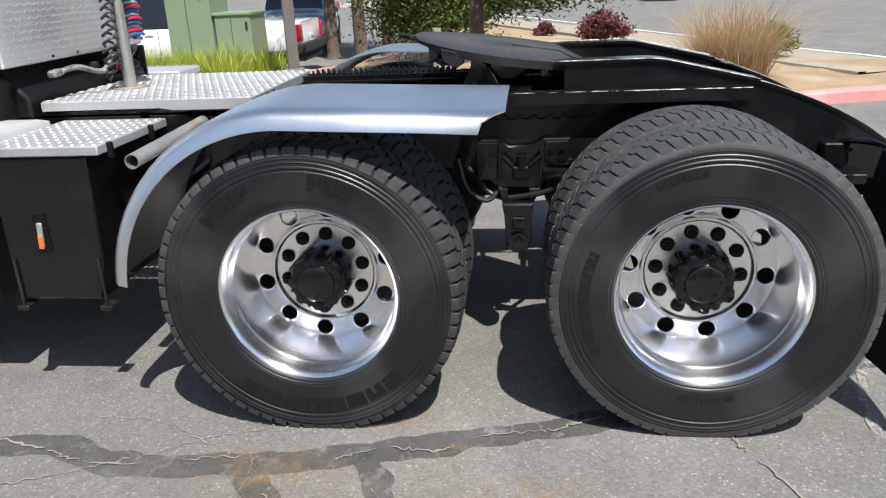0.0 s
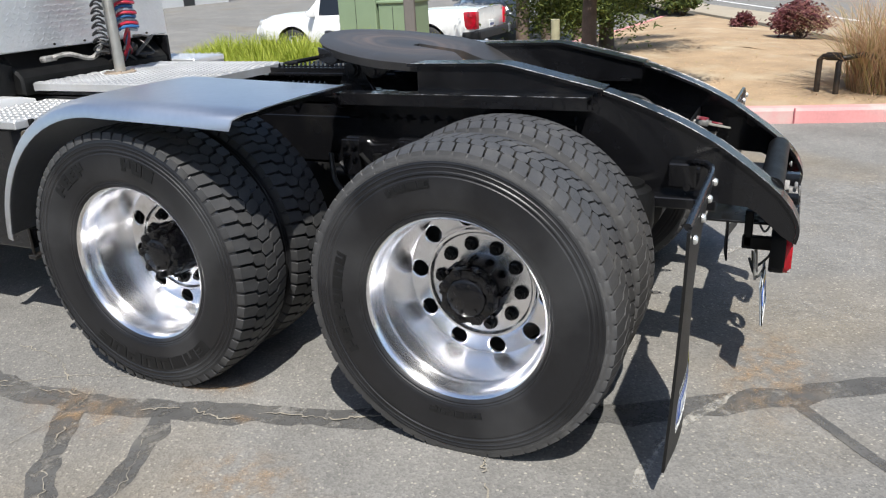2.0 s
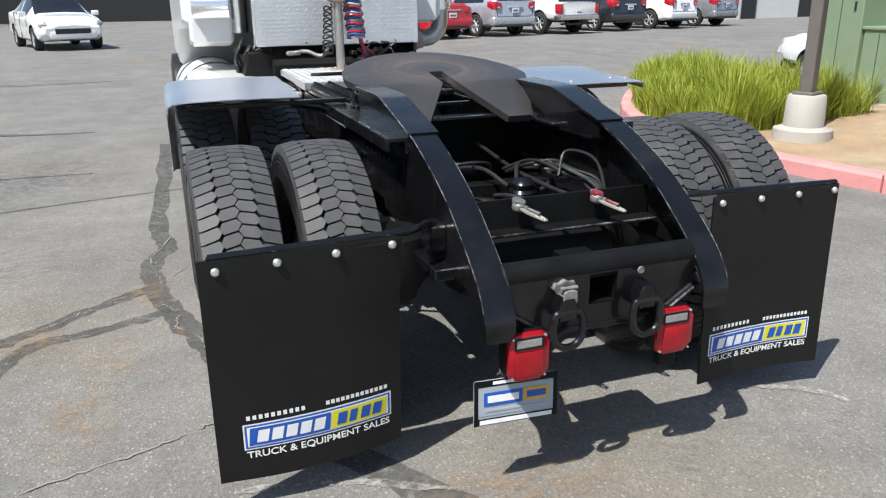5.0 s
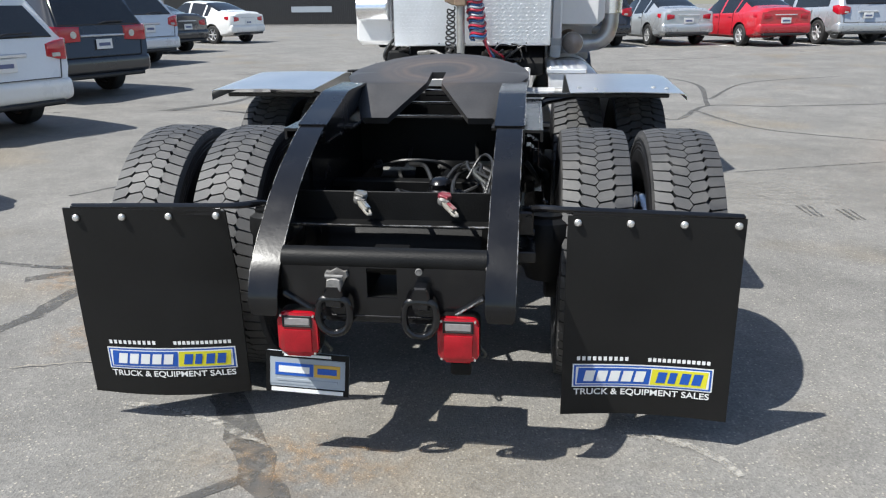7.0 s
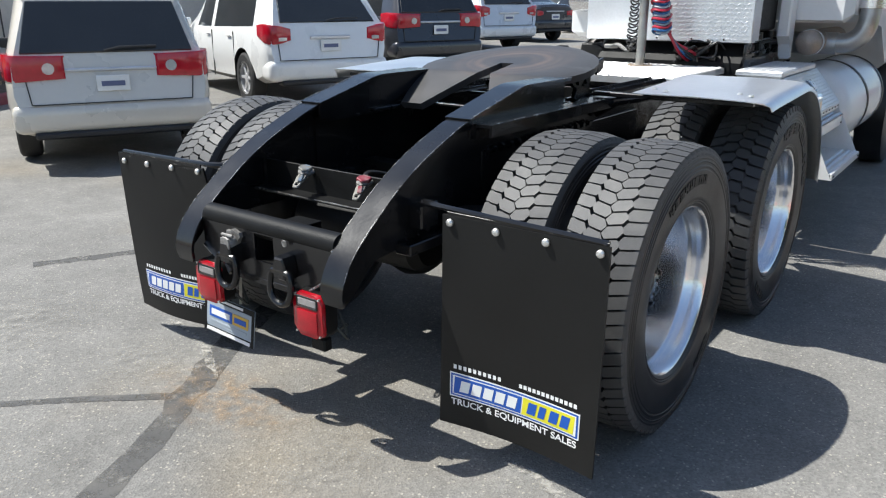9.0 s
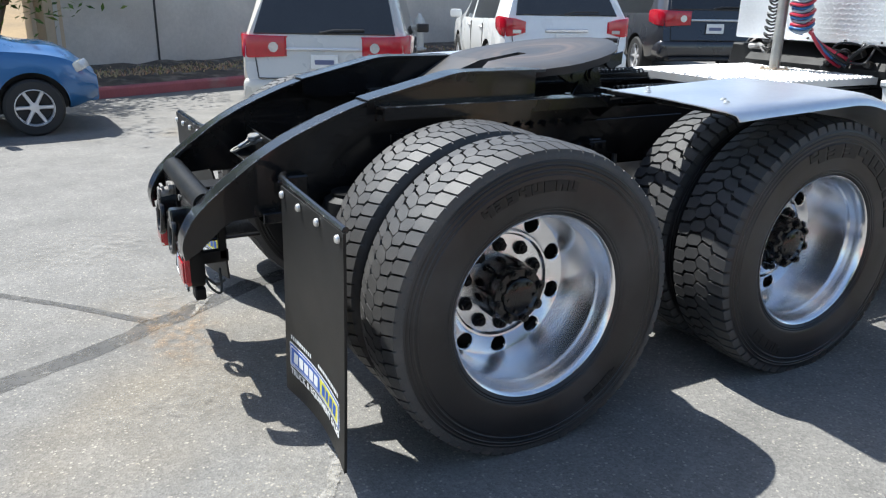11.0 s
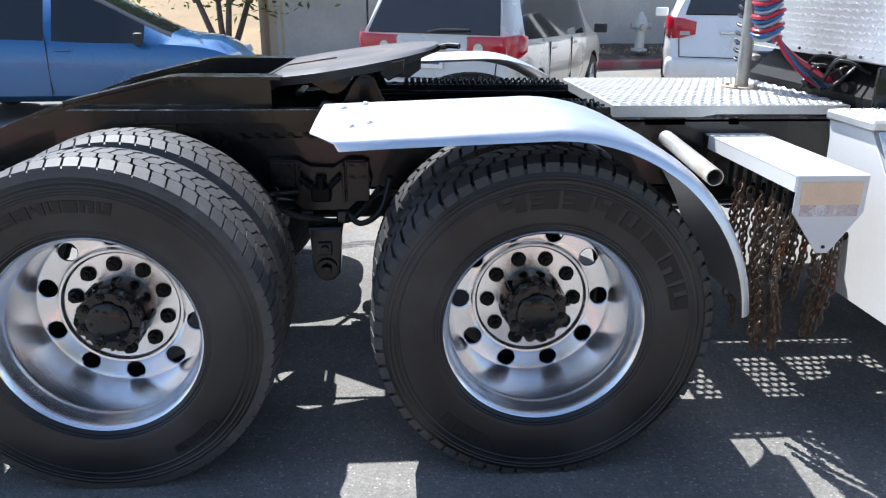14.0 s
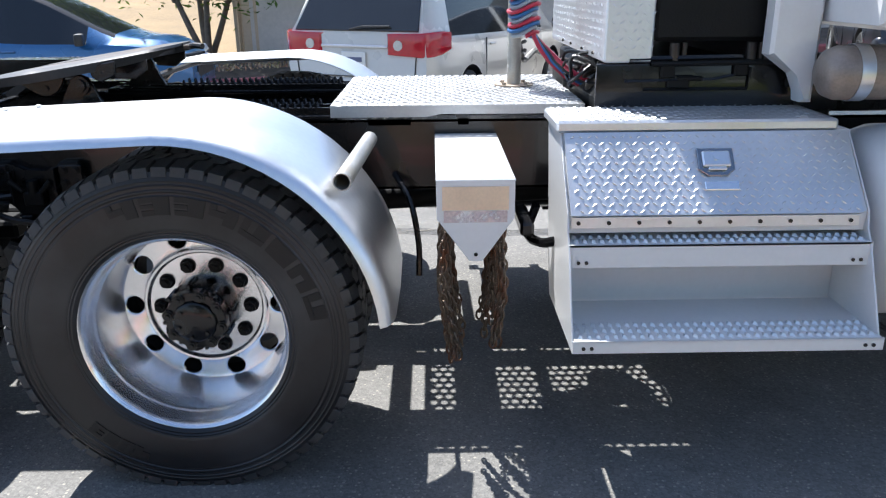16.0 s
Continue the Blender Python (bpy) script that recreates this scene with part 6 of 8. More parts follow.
for y in (2.205, 2.345):
    bm = bmesh.new()
    box(bm, (0.85, y, 0.955), (0.58, 0.012, 0.03), bev=0.002)
    part("hook_rail", bm, BLACKDULL, br)
cr = random.Random(11)
for side, y0 in ((0, 2.19), (1, 2.355)):
    for k in range(14):
        x = 0.66 + 0.0335 * k + cr.uniform(-0.012, 0.012)
        low = 0.36 + cr.uniform(-0.05, 0.12) + (0.02 if side else 0)
        y = y0 + cr.uniform(-0.012, 0.012)
        path = [(x, y, 0.86), (x + cr.uniform(-0.01, 0.01), y + cr.uniform(-0.02, 0.02), 0.62), (x + cr.uniform(-0.02, 0.02), y + (0.03 if not side else -0.02) + cr.uniform(-0.02, 0.02), low)]
        ob = tagged(part("snow_chain", chain(path), CHAIN), "rusty snow chain hanging from a white bracket", "chain", "snow chains")

# right side: slanted tool box with two steps
bm = bmesh.new()
ends = [(0.585, 1.086), (0.85, 1.086), (1.05, 0.865), (1.06, 0.81), (1.09, 0.775), (1.236, 0.475), (0.76, 0.475), (0.70, 0.60), (0.66, 0.8)]
slab(bm, ends, 2.566, 2.572, "y", 0.001)
tb = part("tool_box", bm, WHITE, truck, "aluminium tool box with a slanted tread-plate door and two steps")
bm = slab(bmesh.new(), ends, 3.512, 3.518, "y", 0.001)
part("end_panel", bm, WHITE, tb)
bm = bmesh.new()
box(bm, (0.90, 3.042, 0.64), (0.01, 0.938, 0.34), bev=0.001)
slab(bm, [(0.85, 1.085), (1.045, 0.862), (1.04, 0.80), (0.9, 0.78), (0.6, 0.8), (0.59, 1.085)], 2.573, 3.511, "y")
part("box_shell", bm, WHITE, tb)
bm = bmesh.new()
box(bm, (0.7245, 3.010, 1.105), (0.295, 0.920, 0.038), bev=0.008)
part("box_top", bm, PLATE, tb)
part("tread_pattern", diamonds(bmesh.new(), (0.590, 2.555, 1.1285), (1, 0, 0), (0, 1, 0), 10, 32, 0.028, 0.0275, 0.003, (0, 0, 1)), PLATE, tb)
dn = Vector((0.225, 0, 0.184)).normalized()
du = Vector((0.184, 0, -0.225)).normalized()
bm = bmesh.new()
slab(bm, [(0.878, 1.088), (1.062, 0.863), (1.056, 0.858), (0.871, 1.083)], 2.575, 3.492, "y")
door = part("box_door", bm, PLATE, tb, "slanted tread-plate door")
part("tread_pattern", diamonds(bmesh.new(), (0.8815, 2.585, 1.0845), (0, 1, 0), du, 33, 12, 0.0270, 0.0238, 0.0036, dn), PLATE, door)
bm = bmesh.new()
M = Matrix.Translation((0.9665, 3.05, 0.980))
R = Matrix((Vector((0, 1, 0)), -du, dn)).transposed().to_4x4()
slab(bm, [(-0.058, 0.075), (0.058, 0.075), (0.058, 0.0), (0.03, -0.022), (-0.03, -0.022), (-0.058, 0.0)], 0.001, 0.008, "z", 0.002)
lt = part("latch_plate", bm, mat("dark_chrome", (0.30, 0.31, 0.33), 0.22, 1.0, 0.1, 20), door, "chrome recessed paddle latch", m=M @ R)
bm = bmesh.new()
box(bm, (0, 0.035, 0.012), (0.09, 0.055, 0.010), bev=0.006)
cyl(bm, (0, 0.04, 0.01), (0, 0.04, 0.022), 0.013, 14)
box(bm, (0, 0.0, 0.014), (0.06, 0.012, 0.008), bev=0.003)
part("latch_paddle", bm, SATIN, lt)
bm = bmesh.new()
box(bm, (0.01, -0.055, 0.004), (0.11, 0.032, 0.006), bev=0.012)
part("latch_badge", bm, ALLOY, lt)
bm = bmesh.new()
box(bm, (1.056, 3.03, 0.838), (0.006, 0.905, 0.036), bev=0.001)
hs = part("hinge_strip", bm, PLATE, tb)
for k in range(10):
    bm = bmesh.new()
    cyl(bm, (1.058, 2.60 + 0.095 * k, 0.838), (1.064, 2.60 + 0.095 * k, 0.838), 0.0065, 8)
    part("hinge_rivet", bm, GREASE, hs)
for x0, x1, z, zf in ((0.93, 1.092, 0.776, 0.70), (0.92, 1.238, 0.516, 0.475)):
    bm = bmesh.new()
    box(bm, ((x0 + x1) / 2, 3.045, z - 0.004), (x1 - x0, 0.945, 0.008), bev=0.001)
    box(bm, (x1 - 0.004, 3.045, (z + zf) / 2), (0.008, 0.955, z - zf), bev=0.001)
    st = part("step_tread", bm, WHITE, tb, "white folded step tread")
    bm = bmesh.new()
    for k in range(34):
        for j in range(2 if x1 < 1.2 else 3):
            c = (x1 - 0.028 - 0.042 * j, 2.595 + 0.0272 * k, z + 0.003)
            bmesh.ops.create_cone(bm, cap_ends=True, segments=4, radius1=0.013, radius2=0.005, depth=0.013, matrix=pose(*c, 0, 0, 20) @ Matrix.Diagonal((1.5, 0.8, 1, 1)))
    part("grip_teeth", bm, PLATE, st)
    for y in (2.60, 2.625, 3.465, 3.49):
        bm = bmesh.new()
        cyl(bm, (x1 - 0.002, y, zf + 0.018), (x1 + 0.004, y, zf + 0.018), 0.006, 8)
        part("step_bolt", bm, GREASE, st)
# dark under-chassis pieces that shade the ground between the rails
bm = bmesh.new()
box(bm, (0, 3.3, 0.7), (0.5, 0.9, 0.3), bev=0.03)
part("gearbox", bm, BLACKDULL, truck)
bm = lathe(bmesh.new(), [(0, -0.5), (0.12, -0.48), (0.14, -0.42), (0.14, 0.42), (0.12, 0.48), (0, 0.5)], 24, axis="x")
for v in bm.verts:
    v.co = Vector((v.co.y, v.co.x, v.co.z))
part("air_tank", bm, BLACK, truck, m=pose(-0.25, 2.4, 0.66))
bm = bmesh.new()
box(bm, (0.63, 2.48, 0.72), (0.26, 0.05, 0.05), bev=0.01)
tube(bm, smooth_line([(0.45, 2.55, 0.72), (0.6, 2.5, 0.66), (0.75, 2.53, 0.67), (0.82, 2.58, 0.70)], 6), 0.018, 8)
part("side_bracket", bm, BLACK, truck)

# ---- parked cars ----
GLASS = mat("tinted_glass", (0.012, 0.014, 0.016), 0.06, 0, 0.2, 3, 0.0, 30, 0.03, spec=0.7)
TRIM = mat("dark_trim", (0.02, 0.02, 0.021), 0.5, 0, 0.2, 8, 0.15, 120)
CARTYRE = mat("car_tyre", (0.022, 0.022, 0.022), 0.7, 0, 0.2, 8, 0.3, 120)
RIMM = mat("car_rim", (0.70, 0.70, 0.71), 0.36, 0.6, 0.1, 8)
TAILR = mat("car_tail_lamp", (0.46, 0.006, 0.020), 0.15, 0, 0.15, 20, 0.1, 60, coat=0.7)
HEADL = mat("car_headlight", (0.55, 0.55, 0.53), 0.12, 0.2, 0.2, 20, coat=0.7)
BAR = mat("plate_bar", (0.12, 0.14, 0.25), 0.5, 0, 0.1, 20)


def paint(name, c, metal=0.0):
    return mat(name, c, 0.28, metal, 0.03, 2, 0.0, 30, 0.04, coat=0.9)


PAINT = {"white": paint("car_white", (0.82, 0.82, 0.80)), "champagne": paint("car_champagne", (0.66, 0.615, 0.54), 0.12), "blue": paint("car_blue", (0.025, 0.125, 0.31), 0.25), "black": paint("car_black", (0.022, 0.023, 0.028)),
         "silver": paint("car_silver", (0.52, 0.54, 0.56), 0.5), "red": paint("car_red", (0.50, 0.018, 0.03)), "grey": paint("car_grey", (0.30, 0.31, 0.32), 0.4), "pearl": paint("car_pearl", (0.66, 0.69, 0.72), 0.1)}
# station: along, sill, belt, roof, half width, half roof width, rake
SHAPES = {
    "van": dict(st=[(-2.54, 0.50, 1.10, 1.66, 0.90, 0.70, 0.36), (-2.36, 0.36, 1.10, 1.74, 0.965, 0.75, 0.24), (-1.9, 0.27, 1.08, 1.77, 0.985, 0.77, 0.1), (-0.6, 0.25, 1.05, 1.78, 0.985, 0.78, 0), (0.6, 0.25, 1.03, 1.74, 0.985, 0.76, 0), (1.0, 0.25, 1.02, 1.68, 0.98, 0.72, 0), (1.75, 0.25, 0.98, 1.10, 0.96, 0.76, 0), (2.25, 0.3, 0.82, 0.92, 0.90, 0.66, 0), (2.5, 0.42, 0.62, 0.68, 0.78, 0.55, 0)],
                side=((-2.0, -1.1), (-1.04, 0.0), (0.05, 1.0)), front=(1.02, 1.72), rear=None, w=(-1.55, 1.48), r=0.335),
    "suv": dict(st=[(-2.38, 0.55, 1.12, 1.60, 0.88, 0.66, 0.42), (-2.2, 0.40, 1.12, 1.68, 0.945, 0.72, 0.28), (-1.7, 0.30, 1.10, 1.71, 0.955, 0.74, 0.1), (-0.6, 0.28, 1.07, 1.73, 0.955, 0.75, 0), (0.3, 0.28, 1.05, 1.70, 0.955, 0.73, 0), (0.65, 0.28, 1.05, 1.64, 0.955, 0.70, 0), (1.4, 0.28, 1.02, 1.14, 0.94, 0.74, 0), (2.1, 0.34, 0.95, 1.03, 0.90, 0.68, 0), (2.36, 0.45, 0.7, 0.78, 0.78, 0.58, 0)],
                side=((-1.85, -1.06), (-1.0, -0.06), (0.0, 0.75)), front=(0.68, 1.38), rear=None, w=(-1.40, 1.40), r=0.365),
    "sedan": dict(st=[(-2.28, 0.45, 0.97, 1.02, 0.78, 0.62, 0.05), (-2.14, 0.32, 0.99, 1.09, 0.86, 0.66, 0), (-1.62, 0.24, 0.98, 1.13, 0.885, 0.66, 0), (-1.15, 0.23, 0.96, 1.30, 0.89, 0.62, 0), (-0.72, 0.22, 0.94, 1.43, 0.89, 0.58, 0), (-0.1, 0.22, 0.92, 1.47, 0.89, 0.60, 0), (0.35, 0.22, 0.91, 1.43, 0.89, 0.58, 0), (1.15, 0.22, 0.89, 0.99, 0.885, 0.68, 0), (1.9, 0.26, 0.79, 0.88, 0.84, 0.62, 0), (2.26, 0.36, 0.60, 0.66, 0.70, 0.5, 0)],
                  side=((-1.12, -0.92), (-0.86, -0.16), (-0.08, 0.78)), front=(0.38, 1.13), rear=(-1.55, -0.80), w=(-1.32, 1.36), r=0.315),
    "hatch": dict(st=[(-2.12, 0.45, 0.96, 1.05, 0.76, 0.62, 0.05), (-1.95, 0.32, 0.97, 1.10, 0.82, 0.64, 0), (-1.4, 0.24, 0.95, 1.14, 0.845, 0.64, 0), (-0.7, 0.22, 0.94, 1.42, 0.85, 0.57, 0), (-0.1, 0.22, 0.92, 1.48, 0.85, 0.59, 0), (0.3, 0.22, 0.90, 1.44, 0.85, 0.57, 0), (1.2, 0.22, 0.88, 1.00, 0.845, 0.66, 0), (1.75, 0.26, 0.80, 0.90, 0.82, 0.6, 0), (2.08, 0.36, 0.60, 0.66, 0.70, 0.5, 0)],
                  side=((-0.95, -0.22), (-0.1, 0.85)), front=(0.34, 1.16), rear=(-1.35, -0.74), w=(-1.22, 1.42), r=0.30),
    "pickup": dict(st=[(-2.66, 0.60, 1.00, 1.06, 0.88, 0.82, 0), (-2.55, 0.50, 1.02, 1.08, 0.93, 0.85, 0), (-1.5, 0.45, 1.02, 1.08, 0.935, 0.85, 0), (-0.72, 0.42, 1.04, 1.09, 0.935, 0.85, 0), (-0.62, 0.42, 1.04, 1.70, 0.935, 0.70, 0), (0.3, 0.42, 1.04, 1.78, 0.935, 0.72, 0), (0.75, 0.42, 1.04, 1.72, 0.935, 0.69, 0), (1.35, 0.42, 1.04, 1.14, 0.93, 0.76, 0), (2.3, 0.48, 1.0, 1.06, 0.90, 0.70, 0), (2.64, 0.58, 0.8, 0.86, 0.80, 0.6, 0)],
                   side=((-0.55, 0.1), (0.2, 0.95)), front=(0.78, 1.33), rear=None, w=(-1.6, 1.62), r=0.385),
}


def rim_parts(r, spokes):
    bm = lathe(bmesh.new(), [(r * 0.62, -0.10), (r * 0.64, -0.115), (r * 0.9, -0.115), (r * 0.985, -0.09), (r, -0.05), (r, 0.05), (r * 0.985, 0.09), (r * 0.9, 0.112), (r * 0.66, 0.112), (r * 0.62, 0.095)], 36)
    rb = lathe(bmesh.new(), [(r * 0.62, -0.1), (r * 0.6, 0.02), (r * 0.605, 0.09), (r * 0.655, 0.1), (r * 0.66, 0.106), (r * 0.625, 0.108)], 36)
    lathe(rb, [(r * 0.17, 0.05), (r * 0.16, 0.088), (0.0, 0.092)], 18)
    for k in range(spokes):
        a = 2 * math.pi * k / spokes
        box(rb, (0.066, r * 0.38 * math.cos(a), r * 0.38 * math.sin(a)), (0.03, r * 0.50, r * (0.5 / (spokes ** 0.5)) * 0.62), (math.degrees(a), 0, 0), 0.008)
    db = lathe(bmesh.new(), [(r * 0.61, 0.0), (0.0, 0.0)], 24)
    return bm, rb, db


def split(me, index):
    bm = bmesh.new()
    bm.from_mesh(me)
    bmesh.ops.delete(bm, geom=[f for f in bm.faces if f.material_index != index], context="FACES")
    return bm


def islands(bm):
    """Parts a mesh into its connected pieces."""
    seen, out = set(), []
    bm.faces.ensure_lookup_table()
    for f in bm.faces:
        if f.index in seen:
            continue
        group, stack = [], [f]
        seen.add(f.index)
        while stack:
            g = stack.pop()
            group.append(g)
            for e in g.edges:
                for o in e.link_faces:
                    if o.index not in seen:
                        seen.add(o.index)
                        stack.append(o)
        nb = bmesh.new()
        vm = {}
        for g in group:
            for v in g.verts:
                if v.index not in vm:
                    vm[v.index] = nb.verts.new(v.co)
            nb.faces.new([vm[v.index] for v in g.verts])
        out.append(nb)
    bm.free()
    return out


def wrap_lamp(bm, s, plan, low, high):
    """A lamp that wraps the corner of a body, plan of (x, y) with its lower and upper edge."""
    rows = []
    for (u, y), z0, z1 in zip(plan, low, high):
        col = []
        for x, yy, z in ((u, y, z0), (u + 0.006, y - 0.006, z0 + 0.02), (u + 0.006, y - 0.006, z1 - 0.02), (u, y, z1), (u - 0.06, y + 0.06, z1), (u - 0.06, y + 0.06, z0)):
            col.append(bm.verts.new((s * x, yy, z)))
        rows.append(col)
    for a, b in zip(rows, rows[1:]):
        for k in range(6):
            bm.faces.new((a[k], a[(k + 1) % 6], b[(k + 1) % 6], b[k]))
    bm.faces.new(rows[0])
    bm.faces.new(rows[-1])
    return bm


cars = {}
CHROMEB = mat("chrome_bumper", (0.6, 0.6, 0.6), 0.2, 0.9, 0.1, 8)


def car(shape, colour, label, x, y, rz, group="parked cars", spokes=6, size=1.0, chrome=True):
    """A parked car: lofted body with cut wheel arches, windows, wheels, lamps, bumpers and plate."""
    S = SHAPES[shape]
    root = tagged(new("car" if shape != "pickup" else "pickup_truck"), label, "car" if shape != "pickup" else "pickup", group)
    if shape not in cars:
        st = smooth_line([Vector(s[:4]) for s in S["st"]], 6), smooth_line([Vector((*s[4:7],)) for s in S["st"]], 6)
        bm = bmesh.new()
        rings = []
        for a, b in zip(*st):
            yy, zb, zs, zt = a
            wb, wt, rake = b
            half = [(0, zb), (0.82 * wb, zb), (0.955 * wb, zb + 0.08), (wb, zb + 0.42 * (zs - zb)), (0.985 * wb, zs - 0.07), (0.955 * wb, zs), (wt, zt - 0.05), (wt - 0.06, zt - 0.012), (wt - 0.16, zt), (0, zt + 0.018)]
            pts = half + [(-u, v) for u, v in half[-2:0:-1]]
            rings.append([bm.verts.new((u, yy + max(0, rake) * max(0, (v - zs) / max(0.1, zt - zs)), v)) for u, v in pts])
        n = len(rings[0])
        for i in range(len(rings) - 1):
            ym = (st[0][i][0] + st[0][i + 1][0]) / 2
            for j in range(n):
                f = bm.faces.new((rings[i][j], rings[i][(j + 1) % n], rings[i + 1][(j + 1) % n], rings[i + 1][j]))
                jj = j if j < 9 else n - 1 - j
                if jj == 5 and any(a < ym < b for a, b in S["side"]):
                    f.material_index = 1
                if jj >= 6 and S["front"][0] < ym < S["front"][1]:
                    f.material_index = 2
                if jj >= 6 and S["rear"] and S["rear"][0] < ym < S["rear"][1]:
                    f.material_index = 3
        bm.faces.new(rings[0])
        bm.faces.new(rings[-1])
        bmesh.ops.recalc_face_normals(bm, faces=bm.faces)
        me = bpy.data.meshes.new("tmp")
        bm.to_mesh(me)
        bm.free()
        cut = bmesh.new()
        for wy in S["w"]:
            for s in (-1, 1):
                w = S["st"][3][4]
                cyl(cut, (s * (w - 0.28), wy, S["r"] + 0.01), (s * (w + 0.1), wy, S["r"] + 0.01), S["r"] + 0.055, 36)
        for f in cut.faces:
            f.material_index = 4
        cm = bpy.data.meshes.new("tmpcut")
        cut.to_mesh(cm)
        cut.free()
        m0 = PAINT["white"]
        for k in range(5):
            me.materials.append(m0)
            cm.materials.append(m0)
        a, b = new("tmp_a", me), new("tmp_b", cm)
        mod = a.modifiers.new("cut", "BOOLEAN")
        mod.operation, mod.object, mod.solver = "DIFFERENCE", b, "EXACT"
        done = bpy.data.meshes.new_from_object(a.evaluated_get(bpy.context.evaluated_depsgraph_get()))
        bpy.data.objects.remove(a)
        bpy.data.objects.remove(b)
        cars[shape] = {"me": done}
        c = cars[shape]
        wt, rim, disc = rim_parts(S["r"], spokes)
        for nm, bmm, mt in (("tyre", wt, CARTYRE), ("rim", rim, RIMM), ("disc", disc, TRIM)):
            ob = part(nm, bmm, mt)
            c[nm] = ob.data
            bpy.data.objects.remove(ob)
        bpy.data.meshes.remove(me)
        bpy.data.meshes.remove(cm)
    c = cars[shape]
    for idx, nm, mt in ((0, "body", PAINT[colour]), (1, "side_window", GLASS), (2, "windscreen", GLASS), (3, "rear_window", GLASS), (4, "wheel_arch", TRIM)):
        bm = split(c["me"], idx)
        for piece in (islands(bm) if idx in (1, 4) else [bm]):
            if piece.faces:
                part(nm, piece, mt, root)
            else:
                piece.free()
    w = S["st"][3][4]
    for wy in S["w"]:
        for s in (-1, 1):
            wh = new("wheel", c["tyre"])
            wh.parent = root
            wh.matrix_basis = pose(s * (w - 0.125), wy, S["r"], 0, 0, 0 if s > 0 else 180)
            for nm in ("rim", "disc"):
                o = new(nm, c[nm])
                o.parent = wh
    yr = S["st"][0][0]
    yf = S["st"][-1][0]
    for s in (-1, 1):
        bm = bmesh.new()
        ym = S["front"][1] - 0.28
        box(bm, (s * (w + 0.07), ym, S["st"][5][2] + 0.05), (0.20, 0.10, 0.14), (0, 0, s * 12), 0.03, 2)
        part("mirror", bm, PAINT[colour] if colour not in ("champagne", "blue") else TRIM, root)
        for q in S["side"][-2:]:
            bm = bmesh.new()
            box(bm, (s * (w + 0.004), q[0] + 0.12, S["st"][4][2] - 0.10), (0.025, 0.17, 0.025), bev=0.008)
            part("door_handle", bm, PAINT[colour], root)
        for q in S["side"][1:]:
            bm = bmesh.new()
            box(bm, (s * (w * 0.992), q[0] - 0.06, 0.66), (0.020, 0.005, 0.70), bev=0)
            part("door_gap", bm, TRIM, root)
    for s in (-1, 1):
        hl = bmesh.new()
        box(hl, (s * S["st"][-2][4] * 0.80, yf - 0.24, S["st"][-1][2] + 0.075), (0.20, 0.32, 0.11), (24, s * 8, -s * 30), 0.035, 2)
        part("headlight", hl, HEADL, root)
    bm = bmesh.new()
    box(bm, (0, yf - 0.06, 0.42), (S["st"][-1][4] * 1.7, 0.16, 0.22), bev=0.05, seg=2)
    part("front_bumper", bm, PAINT[colour] if shape != "pickup" else TRIM, root)
    bm = bmesh.new()
    box(bm, (0, yf + 0.01, 0.52), (0.9, 0.03, 0.14), bev=0.01)
    part("grille", bm, TRIM, root)
    zs = S["st"][1][2]
    W = S["st"][1][4]
    # rear end
    bm = bmesh.new()
    box(bm, (0, yr + 0.165 if shape != "pickup" else yr + 0.10, 0.52 if shape != "pickup" else 0.58), (2 * W * 0.985, 0.40, 0.30 if shape != "pickup" else 0.18), bev=0.12 if shape != "pickup" else 0.05, seg=5)
    part("rear_bumper", bm, PAINT[colour] if shape != "pickup" else (CHROMEB if chrome else TRIM), root)
    bm = bmesh.new()
    box(bm, (0, yr + 0.06, 0.355), (2 * W * 0.8, 0.2, 0.07), bev=0.02)
    part("bumper_valance", bm, TRIM, root)
    if shape in ("van", "suv"):
        rk = 0.36 / 0.56 if shape == "van" else 0.42 / 0.48
        ang = math.degrees(math.atan(rk))
        z0, z1 = (1.145, 1.63) if shape == "van" else (1.16, 1.54)
        bm = bmesh.new()
        h = (z1 - z0) / math.cos(radians(ang))
        box(bm, (0, 0, 0), (1.60 if shape == "van" else 1.46, 0.02, h), bev=0.01)
        for v in bm.verts:
            v.co.x *= 1 - 0.14 * (v.co.z / h + 0.5)
        part("rear_window", bm, GLASS, root, m=pose(0, yr + rk * ((z0 + z1) / 2 - zs) - 0.008, (z0 + z1) / 2, -ang, 0, 0))
        bm = bmesh.new()
        tube(bm, [(-0.05, yr + 0.0, z0 + 0.02), (0.10, yr + 0.01, z0 + 0.05), (0.45, yr + 0.02, z0 + 0.055)], 0.012, 6)
        part("rear_wiper", bm, TRIM, root)
        for s in (-1, 1):
            bm = bmesh.new()
            if shape == "van":
                wrap_lamp(bm, s, ((0.44, yr - 0.014), (0.68, yr - 0.020), (0.84, yr - 0.016), (0.905, yr + 0.02), (0.948, yr + 0.10), (0.978, yr + 0.22), (0.992, yr + 0.42)), (0.905, 0.895, 0.885, 0.885, 0.89, 0.905, 0.95), (1.125, 1.13, 1.135, 1.14, 1.145, 1.15, 1.13))
            else:
                wrap_lamp(bm, s, ((0.60, yr - 0.012), (0.75, yr - 0.018), (0.84, yr - 0.012), (0.90, yr + 0.03), (0.935, yr + 0.12), (0.955, yr + 0.30)), (0.93, 0.89, 0.88, 0.88, 0.90, 0.98), (1.08, 1.12, 1.13, 1.14, 1.15, 1.13))
            lam = part("tail_lamp", bm, TAILR, root)
            bm = bmesh.new()
